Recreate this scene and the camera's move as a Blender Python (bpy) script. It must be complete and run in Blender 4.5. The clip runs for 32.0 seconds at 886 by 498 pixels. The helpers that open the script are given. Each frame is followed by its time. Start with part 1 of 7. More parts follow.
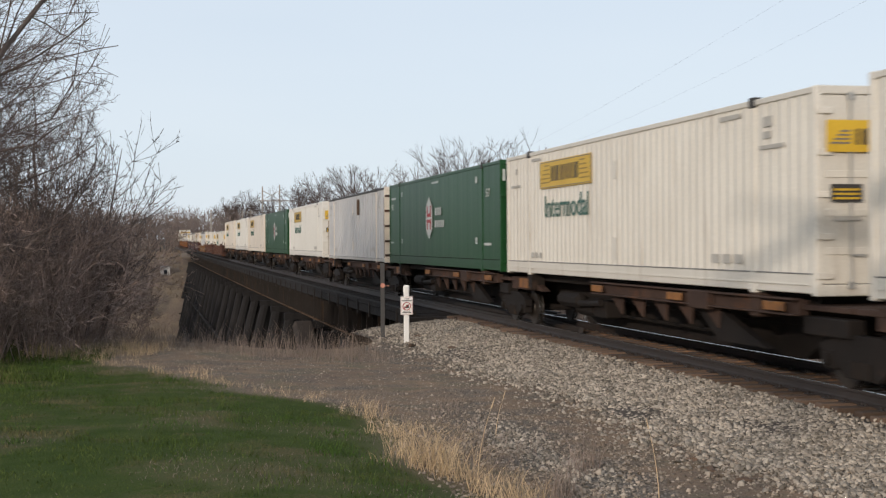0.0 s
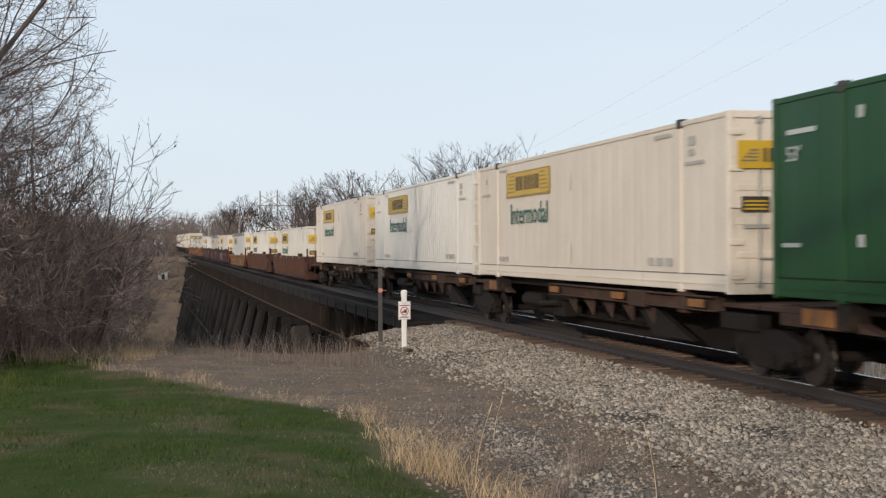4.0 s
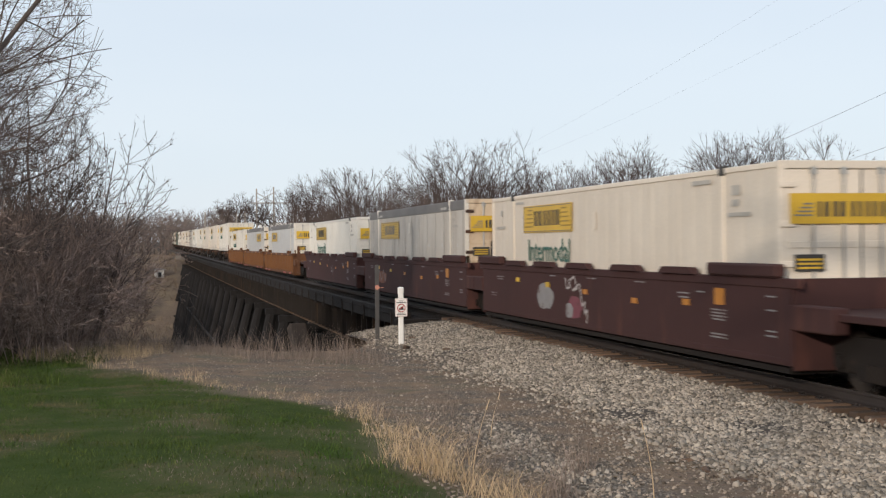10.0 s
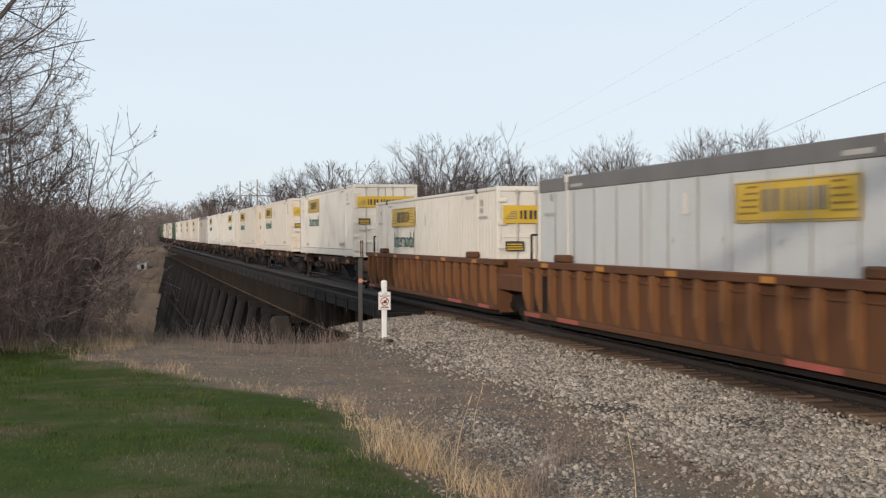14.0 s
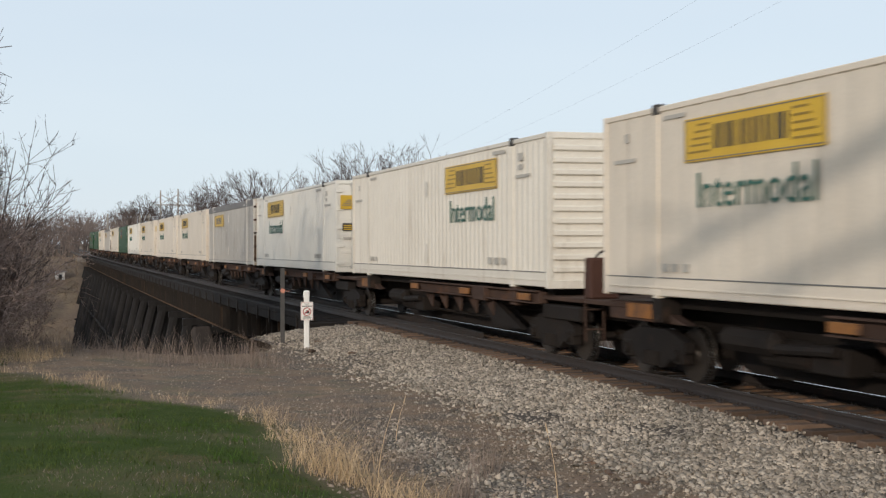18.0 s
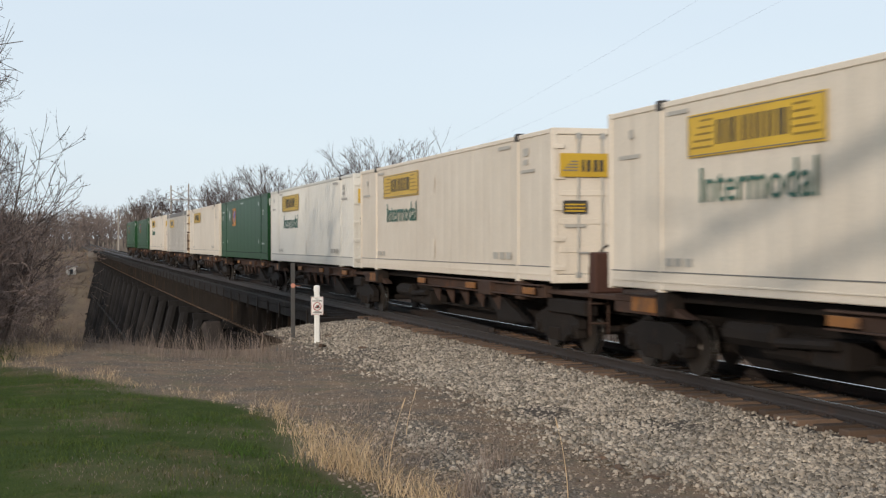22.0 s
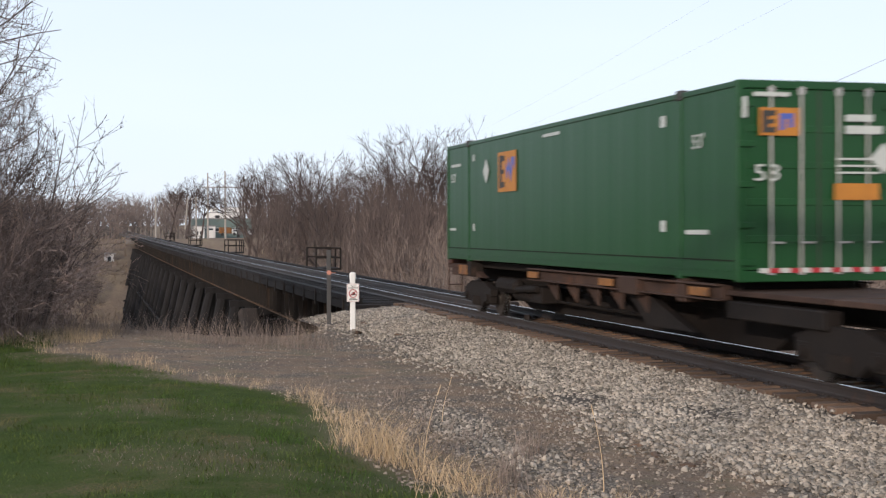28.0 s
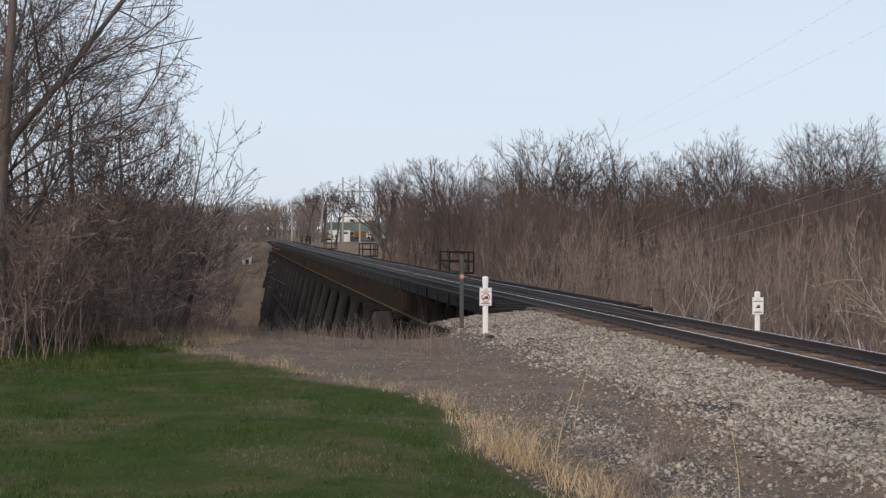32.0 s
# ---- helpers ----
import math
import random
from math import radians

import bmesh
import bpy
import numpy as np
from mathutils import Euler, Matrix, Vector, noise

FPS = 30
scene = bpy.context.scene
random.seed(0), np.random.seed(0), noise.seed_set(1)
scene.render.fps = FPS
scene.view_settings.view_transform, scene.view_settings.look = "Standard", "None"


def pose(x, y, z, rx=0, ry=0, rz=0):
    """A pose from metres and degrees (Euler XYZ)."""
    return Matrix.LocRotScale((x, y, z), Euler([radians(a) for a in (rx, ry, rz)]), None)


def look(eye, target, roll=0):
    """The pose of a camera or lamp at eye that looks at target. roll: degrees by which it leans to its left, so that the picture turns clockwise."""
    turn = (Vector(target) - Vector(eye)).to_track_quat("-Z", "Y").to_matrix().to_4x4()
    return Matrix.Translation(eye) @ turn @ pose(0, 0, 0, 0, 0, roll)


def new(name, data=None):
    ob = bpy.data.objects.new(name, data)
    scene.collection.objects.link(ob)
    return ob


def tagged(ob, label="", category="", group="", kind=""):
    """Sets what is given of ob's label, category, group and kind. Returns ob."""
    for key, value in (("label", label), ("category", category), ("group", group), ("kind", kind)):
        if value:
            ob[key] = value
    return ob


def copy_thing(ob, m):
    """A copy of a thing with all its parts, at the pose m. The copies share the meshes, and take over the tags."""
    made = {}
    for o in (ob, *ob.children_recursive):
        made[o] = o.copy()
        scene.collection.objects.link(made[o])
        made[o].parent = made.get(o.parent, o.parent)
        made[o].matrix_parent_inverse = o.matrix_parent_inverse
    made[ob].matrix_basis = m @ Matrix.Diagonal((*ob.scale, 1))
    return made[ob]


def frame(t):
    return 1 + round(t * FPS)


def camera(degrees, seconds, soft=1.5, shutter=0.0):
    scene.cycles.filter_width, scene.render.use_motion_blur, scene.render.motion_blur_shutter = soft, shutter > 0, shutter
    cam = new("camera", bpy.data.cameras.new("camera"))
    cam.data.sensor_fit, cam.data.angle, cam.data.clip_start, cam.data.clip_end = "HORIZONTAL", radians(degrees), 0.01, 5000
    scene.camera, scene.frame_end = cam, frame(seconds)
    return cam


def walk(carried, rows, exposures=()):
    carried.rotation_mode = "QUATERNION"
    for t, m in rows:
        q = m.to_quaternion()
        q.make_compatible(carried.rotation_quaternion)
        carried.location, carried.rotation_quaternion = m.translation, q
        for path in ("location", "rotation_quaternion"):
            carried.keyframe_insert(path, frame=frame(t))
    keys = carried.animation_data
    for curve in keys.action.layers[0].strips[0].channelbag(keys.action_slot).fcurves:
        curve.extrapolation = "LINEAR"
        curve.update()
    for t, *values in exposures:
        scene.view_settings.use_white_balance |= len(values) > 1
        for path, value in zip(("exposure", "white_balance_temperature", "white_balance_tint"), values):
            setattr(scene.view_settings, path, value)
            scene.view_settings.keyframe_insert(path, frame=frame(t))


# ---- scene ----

# ---------------------------------------------------------------- camera
# x: away from the track to the near side is negative; y: along the track, away from the camera; z up.
EYE = 1.85
TURNS = [  # seconds, yaw, pitch, roll
    (0, -12.42, -0.29, 0.34), (0.5, -12.42, -0.19, 0.34), (1, -12.44, -0.18, 0.34), (1.5, -12.45, -0.22, 0.35), (2, -12.46, -0.26, 0.36), 
    (2.5, -12.48, -0.19, 0.37), (3, -12.49, -0.12, 0.38), (3.5, -12.49, -0.14, 0.35), (5.5, -12.63, 0.17, 0.40), (6, -12.63, 0.16, 0.46), 
    (6.5, -12.62, 0.08, 0.50), (7, -12.64, 0.06, 0.52), (7.5, -12.67, 0.18, 0.50), (8, -12.67, 0.21, 0.44), (8.5, -12.64, 0.09, 0.43), 
    (9, -12.62, -0.10, 0.48), (9.5, -12.64, -0.19, 0.52), (10, -12.66, -0.22, 0.53), (10.5, -12.67, -0.21, 0.52), (11, -12.69, -0.21, 0.50), 
    (11.5, -12.68, -0.30, 0.51), (12, -12.67, -0.35, 0.51), (12.5, -12.69, -0.36, 0.46), (13, -12.77, -0.37, 0.37), (13.5, -12.96, -0.42, 0.27), 
    (14, -13.35, -0.49, 0.21), (14.5, -13.97, -0.53, 0.18), (15, -14.76, -0.57, 0.14), (15.5, -15.53, -0.52, 0.12), (17.5, -16.78, -0.05, 0.17), 
    (18, -16.61, -0.08, 0.16), (18.5, -16.52, -0.19, 0.17), (19, -16.42, -0.32, 0.17), (19.5, -16.36, -0.37, 0.16), (20, -16.31, -0.33, 0.17), 
    (20.5, -16.28, -0.26, 0.16), (21, -16.23, -0.22, 0.15), (21.5, -16.20, -0.25, 0.16), (22, -16.18, -0.30, 0.18), (22.5, -16.14, -0.35, 0.16), 
    (23, -16.12, -0.37, 0.13), (23.5, -16.07, -0.49, 0.09), (24, -16.04, -0.67, 0.05), (24.5, -16.02, -0.90, 0.03), (25, -15.99, -1.03, 0.02), 
    (25.5, -15.94, -0.99, -0.00), (27.5, -15.38, -0.91, 0.10), (28, -14.68, -0.84, 0.21), (28.5, -13.66, -0.83, 0.26), (29, -12.50, -0.83, 0.30), 
    (29.5, -11.60, -0.86, 0.31), (30, -10.80, -0.80, 0.27), (30.5, -9.87, -0.75, 0.17), (31, -8.66, -0.85, 0.07), (31.5, -8.59, -0.73, 0.02), 
    (32, -9.07, -0.65, 0.06), 
]
cam = camera(36.18, 32.0, soft=1.3, shutter=0.25)
walk(cam, [(t, pose(0, 0, EYE, 90 + p, r, w)) for t, w, p, r in TURNS],
     [(0, -0.18, 6500, 10), (4, -0.16, 6500, 10), (8, -0.14, 6550, 10), (13, -0.10, 6550, 10), (18, -0.19, 6450, 8), (20.5, -0.15, 6480, 8), (23, -0.12, 6500, 8), (24.5, 0.02, 6550, 8), (26, 0.09, 6550, 10), (28, 0.10, 6330, 13), (29.5, 0.02, 6120, 15), (32, -0.22, 6330, 12)])

# ---------------------------------------------------------------- light
SUN_DIR = Vector((-0.60, -0.76, 0.235)).normalized()      # towards the sun
world = bpy.data.worlds.new("sky")
scene.world = world
world.use_nodes = True
wn = world.node_tree
sky = wn.nodes.new("ShaderNodeTexSky")
sky.sky_type = "NISHITA"
sky.sun_disc = False
sky.sun_elevation = math.asin(SUN_DIR.z)
sky.sun_rotation = math.atan2(SUN_DIR.x, SUN_DIR.y)
sky.air_density, sky.dust_density, sky.ozone_density = 1.0, 0.6, 1.5
# a thin even veil of high cloud over the clear sky, with faint streaks
veil = wn.nodes.new("ShaderNodeTexNoise")
veil.inputs["Scale"].default_value, veil.inputs["Detail"].default_value = 1.6, 3
vmap = wn.nodes.new("ShaderNodeMapping")
vmap.inputs[3].default_value = (1, 1, 5)
wn.links.new(wn.nodes.new("ShaderNodeTexCoord").outputs["Generated"], vmap.inputs[0])
wn.links.new(vmap.outputs[0], veil.inputs[0])
vcol = wn.nodes.new("ShaderNodeMix")
vcol.data_type = "RGBA"
vcol.inputs[6].default_value, vcol.inputs[7].default_value = (0.635, 0.74, 0.87, 1), (0.78, 0.85, 0.935, 1)
wn.links.new(veil.outputs[0], vcol.inputs[0])
both = wn.nodes.new("ShaderNodeMix")
both.data_type, both.blend_type = "RGBA", "ADD"
both.clamp_result = False
both.inputs[0].default_value = 1.0
dim = wn.nodes.new("ShaderNodeMix")
dim.data_type, dim.blend_type = "RGBA", "MULTIPLY"
dim.inputs[0].default_value = 1.0
dim.inputs[7].default_value = (0.018, 0.018, 0.018, 1)
wn.links.new(sky.outputs[0], dim.inputs[6])
wn.links.new(dim.outputs[2], both.inputs[6])
wn.links.new(vcol.outputs[2], both.inputs[7])
wn.links.new(both.outputs[2], wn.nodes["Background"].inputs[0])
wn.nodes["Background"].inputs[1].default_value = 1.0
sun_data = bpy.data.lights.new("sun", "SUN")
sun_data.energy, sun_data.angle, sun_data.color = 2.9, radians(1.1), (1.0, 0.87, 0.73)
sun = new("sun", sun_data)
sun.matrix_world = look(SUN_DIR * 100, (0, 0, 0))

# ---------------------------------------------------------------- mesh tools
class Build:
    """Collects vertices and faces of one mesh."""

    def __init__(self):
        self.v, self.f = [], []

    def add(self, verts, faces):
        n = len(self.v)
        self.v += [tuple(p) for p in verts]
        self.f += [tuple(n + i for i in q) for q in faces]
        return self

    def box(self, x0, x1, y0, y1, z0, z1, c=0.0, m=None):
        """A box, with chamfered edges of width c, moved by m."""
        if c <= 0:
            pts = [(x, y, z) for x in (x0, x1) for y in (y0, y1) for z in (z0, z1)]
            fs = [(0, 1, 3, 2), (4, 6, 7, 5), (0, 4, 5, 1), (2, 3, 7, 6), (0, 2, 6, 4), (1, 5, 7, 3)]
        else:
            c = min(c, (x1 - x0) * .45, (y1 - y0) * .45, (z1 - z0) * .45)
            pts, idx = [], {}
            lo, hi = (x0, y0, z0), (x1, y1, z1)
            for s in [(a, b, d) for a in (0, 1) for b in (0, 1) for d in (0, 1)]:
                for ax in range(3):
                    p = []
                    for k in range(3):
                        e = hi[k] if s[k] else lo[k]
                        p.append(e if k == ax else e + (-c if s[k] else c))
                    idx[s, ax] = len(pts)
                    pts.append(tuple(p))
            fs = []
            for ax in range(3):
                b, d = [k for k in range(3) if k != ax]
                for sgn in (0, 1):
                    ring = []
                    for i, j in ((0, 0), (1, 0), (1, 1), (0, 1)):
                        s = [0, 0, 0]
                        s[ax], s[b], s[d] = sgn, i, j
                        ring.append(idx[tuple(s), ax])
                    fs.append(tuple(ring))
                for i in (0, 1):
                    for j in (0, 1):
                        s0, s1 = [0, 0, 0], [0, 0, 0]
                        s0[b] = s1[b] = i
                        s0[d] = s1[d] = j
                        s1[ax] = 1
                        s0, s1 = tuple(s0), tuple(s1)
                        fs.append((idx[s0, b], idx[s1, b], idx[s1, d], idx[s0, d]))
            for s in {k[0] for k in idx}:
                fs.append((idx[s, 0], idx[s, 1], idx[s, 2]))
        if m is not None:
            pts = [m @ Vector(p) for p in pts]
        return self.add(pts, fs)

    def beam(self, a, b, w, h, c=0.0):
        """A straight timber or bar from a to b, w wide and h high."""
        a, b = Vector(a), Vector(b)
        d = b - a
        m = Matrix.Translation(a) @ d.to_track_quat("Y", "Z").to_matrix().to_4x4()
        return self.box(-w / 2, w / 2, 0, d.length, -h / 2, h / 2, c, m)

    def tube(self, a, b, r0, r1=None, n=8, caps=True):
        r1 = r0 if r1 is None else r1
        a, b = Vector(a), Vector(b)
        q = (b - a).to_track_quat("Z", "Y").to_matrix()
        pts = []
        for p, r in ((a, r0), (b, r1)):
            for i in range(n):
                w = 2 * math.pi * i / n
                pts.append(p + q @ Vector((r * math.cos(w), r * math.sin(w), 0)))
        fs = [(i, (i + 1) % n, n + (i + 1) % n, n + i) for i in range(n)]
        if caps:
            fs += [tuple(range(n))[::-1], tuple(range(n, 2 * n))]
        return self.add(pts, fs)

    def prism(self, outline, axis, lo, hi):
        """An outline of 2D points pushed along an axis (0, 1, 2) from lo to hi."""
        n = len(outline)
        pts = []
        for e in (lo, hi):
            for p in outline:
                q = list(p)
                q.insert(axis, e)
                pts.append(q)
        return self.add(pts, [(i, (i + 1) % n, n + (i + 1) % n, n + i) for i in range(n)] + [tuple(range(n))[::-1], tuple(range(n, 2 * n))])

    def ring(self, centre, axis, r, w, n=20, k=6):
        """A torus, for hand wheels."""
        q = Vector(axis).to_track_quat("Z", "Y").to_matrix()
        pts, fs = [], []
        for i in range(n):
            a = 2 * math.pi * i / n
            for j in range(k):
                b = 2 * math.pi * j / k
                pts.append(Vector(centre) + q @ Vector(((r + w * math.cos(b)) * math.cos(a), (r + w * math.cos(b)) * math.sin(a), w * math.sin(b))))
        for i in range(n):
            for j in range(k):
                fs.append((i * k + j, ((i + 1) % n) * k + j, ((i + 1) % n) * k + (j + 1) % k, i * k + (j + 1) % k))
        return self.add(pts, fs)

    def mesh(self, name):
        me = bpy.data.meshes.new(name)
        me.from_pydata(self.v, [], self.f)
        bm = bmesh.new()
        bm.from_mesh(me)
        bmesh.ops.recalc_face_normals(bm, faces=bm.faces)
        bm.to_mesh(me)
        bm.free()
        return me


def part(name, made, material, parent=None, label=""):
    """Links a Build (or a ready mesh) as one object, under a thing or a part."""
    me = made.mesh(name) if isinstance(made, Build) else made
    if material is not None and not me.materials:
        me.materials.append(material)
    ob = new(name, me)
    if parent is not None:
        ob.parent = parent
    if label:
        ob["label"] = label
    return ob


def array_mesh(name, verts, quads):
    """A mesh from numpy arrays: vertices (n, 3), faces (m, 3 or 4)."""
    me = bpy.data.meshes.new(name)
    k = quads.shape[1]
    me.vertices.add(len(verts))
    me.vertices.foreach_set("co", np.ascontiguousarray(verts, dtype=np.float32).ravel())
    me.loops.add(len(quads) * k)
    me.loops.foreach_set("vertex_index", np.ascontiguousarray(quads, dtype=np.int32).ravel())
    me.polygons.add(len(quads))
    me.polygons.foreach_set("loop_start", np.arange(0, len(quads) * k, k, dtype=np.int32))
    me.update(calc_edges=True)
    return me


def lettering(text, size, material, name="lettering"):
    """A flat mesh of text, its lower left at the origin, in the xy plane."""
    cu = bpy.data.curves.new(name, "FONT")
    cu.body, cu.size, cu.extrude, cu.resolution_u = text, size, 0.004, 2
    ob = bpy.data.objects.new(name, cu)
    scene.collection.objects.link(ob)
    dg = bpy.context.evaluated_depsgraph_get()
    me = bpy.data.meshes.new_from_object(ob.evaluated_get(dg))
    bpy.data.objects.remove(ob)
    bpy.data.curves.remove(cu)
    me.name = name
    me.materials.clear()
    me.materials.append(material)
    return me


# ---------------------------------------------------------------- materials
def node(nt, kind, **values):
    n = nt.nodes.new(kind)
    for key, value in values.items():
        n.inputs[key.replace("_", " ")].default_value = value
    return n


def mixed(nt, fac, a, b, mode="MIX"):
    m = nt.nodes.new("ShaderNodeMix")
    m.data_type, m.blend_type = "RGBA", mode
    for i, x in ((0, fac), (6, a), (7, b)):
        if isinstance(x, bpy.types.NodeSocket):
            nt.links.new(x, m.inputs[i])
        else:
            m.inputs[i].default_value = x if i == 0 else (*x[:3], 1)
    return m.outputs[2]


def ramp(nt, fac, lo, hi):
    r = nt.nodes.new("ShaderNodeMapRange")
    r.inputs[1].default_value, r.inputs[2].default_value = lo, hi
    nt.links.new(fac, r.inputs[0])
    return r.outputs[0]


def noise_of(nt, coords, scale, detail=4, squash=(1, 1, 1), rough=0.6):
    mp = nt.nodes.new("ShaderNodeMapping")
    mp.inputs[3].default_value = squash
    nt.links.new(coords, mp.inputs[0])
    n = node(nt, "ShaderNodeTexNoise", Scale=scale, Detail=detail, Roughness=rough)
    nt.links.new(mp.outputs[0], n.inputs[0])
    return n.outputs[0]


def surface(name, c1, c2, scale=1.5, fine=40.0, rough=0.6, metal=0.0, bump=0.15, dist=0.01, stain=None, streak=(1, 1, 1), stain_at=(0.52, 0.7),
            stain_scale=1.2, vary=0.0, island=0.0, spec=0.4, coat=0.0):
    """Two colours mixed by a coarse noise, a fine grain with relief, and stains or streaks of a third colour."""
    ma = bpy.data.materials.new(name)
    ma.use_nodes = True
    nt = ma.node_tree
    bs = nt.nodes["Principled BSDF"]
    co = nt.nodes.new("ShaderNodeTexCoord").outputs["Object"]
    big = ramp(nt, noise_of(nt, co, scale, 5), 0.3, 0.7)
    small = noise_of(nt, co, fine, 3)
    col = mixed(nt, big, c1, c2)
    grain = ramp(nt, small, 0.25, 0.75)
    col = mixed(nt, 0.22, col, mixed(nt, grain, tuple(x * 0.45 for x in c1), tuple(min(1, x * 1.35) for x in c2)))
    if stain is not None:
        col = mixed(nt, ramp(nt, noise_of(nt, co, stain_scale, 6, streak, 0.65), *stain_at), col, stain)
    if vary or island:
        src = nt.nodes.new("ShaderNodeObjectInfo").outputs["Random"] if vary else nt.nodes.new("ShaderNodeNewGeometry").outputs["Random Per Island"]
        hsv = nt.nodes.new("ShaderNodeHueSaturation")
        r = nt.nodes.new("ShaderNodeMapRange")
        k = vary or island
        r.inputs[3].default_value, r.inputs[4].default_value = 1 - k, 1 + k
        nt.links.new(src, r.inputs[0])
        nt.links.new(r.outputs[0], hsv.inputs["Value"])
        nt.links.new(col, hsv.inputs["Color"])
        col = hsv.outputs[0]
    nt.links.new(col, bs.inputs["Base Color"])
    rr = nt.nodes.new("ShaderNodeMapRange")
    rr.inputs[3].default_value, rr.inputs[4].default_value = max(0.05, rough - 0.12), min(1, rough + 0.12)
    nt.links.new(small, rr.inputs[0])
    nt.links.new(rr.outputs[0], bs.inputs["Roughness"])
    bs.inputs["Metallic"].default_value = metal
    bs.inputs["Specular IOR Level"].default_value = spec
    bs.inputs["Coat Weight"].default_value = coat
    if bump:
        bp = node(nt, "ShaderNodeBump", Strength=bump, Distance=dist)
        nt.links.new(small, bp.inputs["Height"])
        nt.links.new(bp.outputs[0], bs.inputs["Normal"])
    return ma


M_WHITE = surface("white_panel_paint", (0.70, 0.655, 0.58), (0.61, 0.565, 0.495), 0.6, 30, 0.5, 0, 0.05, 0.004, (0.33, 0.265, 0.20), (1, 1.8, 0.15), (0.57, 0.82), 1.8, vary=0.08)
M_BEIGE = surface("weathered_beige_paint", (0.72, 0.64, 0.54), (0.63, 0.55, 0.455), 0.6, 30, 0.55, 0, 0.05, 0.004, (0.27, 0.20, 0.14), (1, 1.8, 0.13), (0.60, 0.86), 1.8, vary=0.06)
M_BRIGHT = surface("clean_white_paint", (0.71, 0.68, 0.62), (0.63, 0.595, 0.53), 0.5, 30, 0.45, 0, 0.05, 0.004, (0.45, 0.40, 0.33), (1, 1.5, 0.15), (0.64, 0.85), 1.6, vary=0.05)
M_SILVER = surface("grey_white_plate_paint", (0.54, 0.50, 0.445), (0.43, 0.39, 0.34), 0.6, 25, 0.5, 0.0, 0.05, 0.004, (0.22, 0.175, 0.13), (1, 2.2, 0.12), (0.52, 0.80), 1.8, vary=0.1)
M_GREYRIB = surface("grey_rib_paint", (0.522, 0.505, 0.492), (0.444, 0.431, 0.418), 0.5, 25, 0.55, 0, 0.05, 0.004, (0.25, 0.17, 0.11), (1, 1.5, 0.15), (0.6, 0.8), 1.5)
M_GREYRAIL = surface("grey_roof_rail", (0.20, 0.19, 0.18), (0.15, 0.14, 0.135), 0.8, 30, 0.6, 0.2, 0.05)
M_GREEN = surface("green_container_paint", (0.007, 0.051, 0.012), (0.010, 0.062, 0.016), 0.4, 25, 0.42, 0, 0.05, 0.004, (0.020, 0.061, 0.031), (1, 1.6, 0.2), (0.6, 0.85), 1.4, vary=0.06)
M_DGREEN = surface("dark_green_lettering", (0.03, 0.11, 0.085), (0.045, 0.13, 0.10), 3, 60, 0.5)
M_YELLOW = surface("yellow_sign_paint", (0.60, 0.385, 0.035), (0.50, 0.31, 0.03), 1.0, 40, 0.45, vary=0.12)
M_BLACK = surface("black_marking", (0.035, 0.032, 0.03), (0.05, 0.045, 0.04), 3, 60, 0.6)
M_GREYMARK = surface("grey_marking", (0.36, 0.335, 0.30), (0.46, 0.43, 0.385), 3, 60, 0.6)
M_WHITEMARK = surface("white_marking", (0.52, 0.53, 0.50), (0.42, 0.44, 0.41), 3, 60, 0.5)
M_RED = surface("red_marking", (0.38, 0.03, 0.035), (0.32, 0.025, 0.03), 3, 60, 0.5)
M_ORANGE = surface("orange_marking", (0.48, 0.20, 0.03), (0.38, 0.15, 0.026), 3, 60, 0.55)
M_GRIMYORANGE = surface("grimy_orange_patch", (0.30, 0.125, 0.028), (0.20, 0.085, 0.03), 4, 50, 0.7, stain=(0.09, 0.05, 0.033), stain_at=(0.48, 0.66), stain_scale=3.5)
M_BLUE = surface("blue_marking", (0.07, 0.10, 0.34), (0.09, 0.12, 0.38), 3, 60, 0.5)
M_STEELROD = surface("galvanised_rod", (0.42, 0.41, 0.39), (0.34, 0.33, 0.31), 3, 60, 0.5, 0.4)
M_RUST = surface("rusty_brown_steel", (0.085, 0.052, 0.039), (0.050, 0.032, 0.026), 1.6, 35, 0.85, 0.1, 0.3, 0.01, (0.15, 0.062, 0.028), (1, 1, 1), (0.57, 0.76), 1.4, spec=0.15)
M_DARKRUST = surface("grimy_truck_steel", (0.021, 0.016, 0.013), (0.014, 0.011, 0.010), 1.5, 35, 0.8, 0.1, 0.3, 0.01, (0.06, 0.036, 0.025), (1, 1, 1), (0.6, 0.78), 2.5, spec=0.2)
M_WHEEL = surface("worn_wheel_steel", (0.10, 0.085, 0.075), (0.07, 0.058, 0.05), 3, 50, 0.5, 0.7, 0.2)
M_TREAD = surface("bright_wheel_tread", (0.62, 0.60, 0.57), (0.55, 0.53, 0.50), 3, 50, 0.25, 1.0, 0.05)
M_MAROON = surface("faded_maroon_paint", (0.062, 0.029, 0.027), (0.047, 0.023, 0.022), 0.5, 30, 0.75, 0, 0.15, 0.006, (0.10, 0.042, 0.032), (1, 1.2, 0.3), (0.56, 0.78), 1.0, spec=0.15)
M_BROWNCAR = surface("rust_brown_paint", (0.070, 0.033, 0.024), (0.050, 0.025, 0.020), 0.5, 30, 0.75, 0, 0.2, 0.006, (0.115, 0.052, 0.03), (1, 1.2, 0.3), (0.55, 0.75), 1.0, spec=0.2)
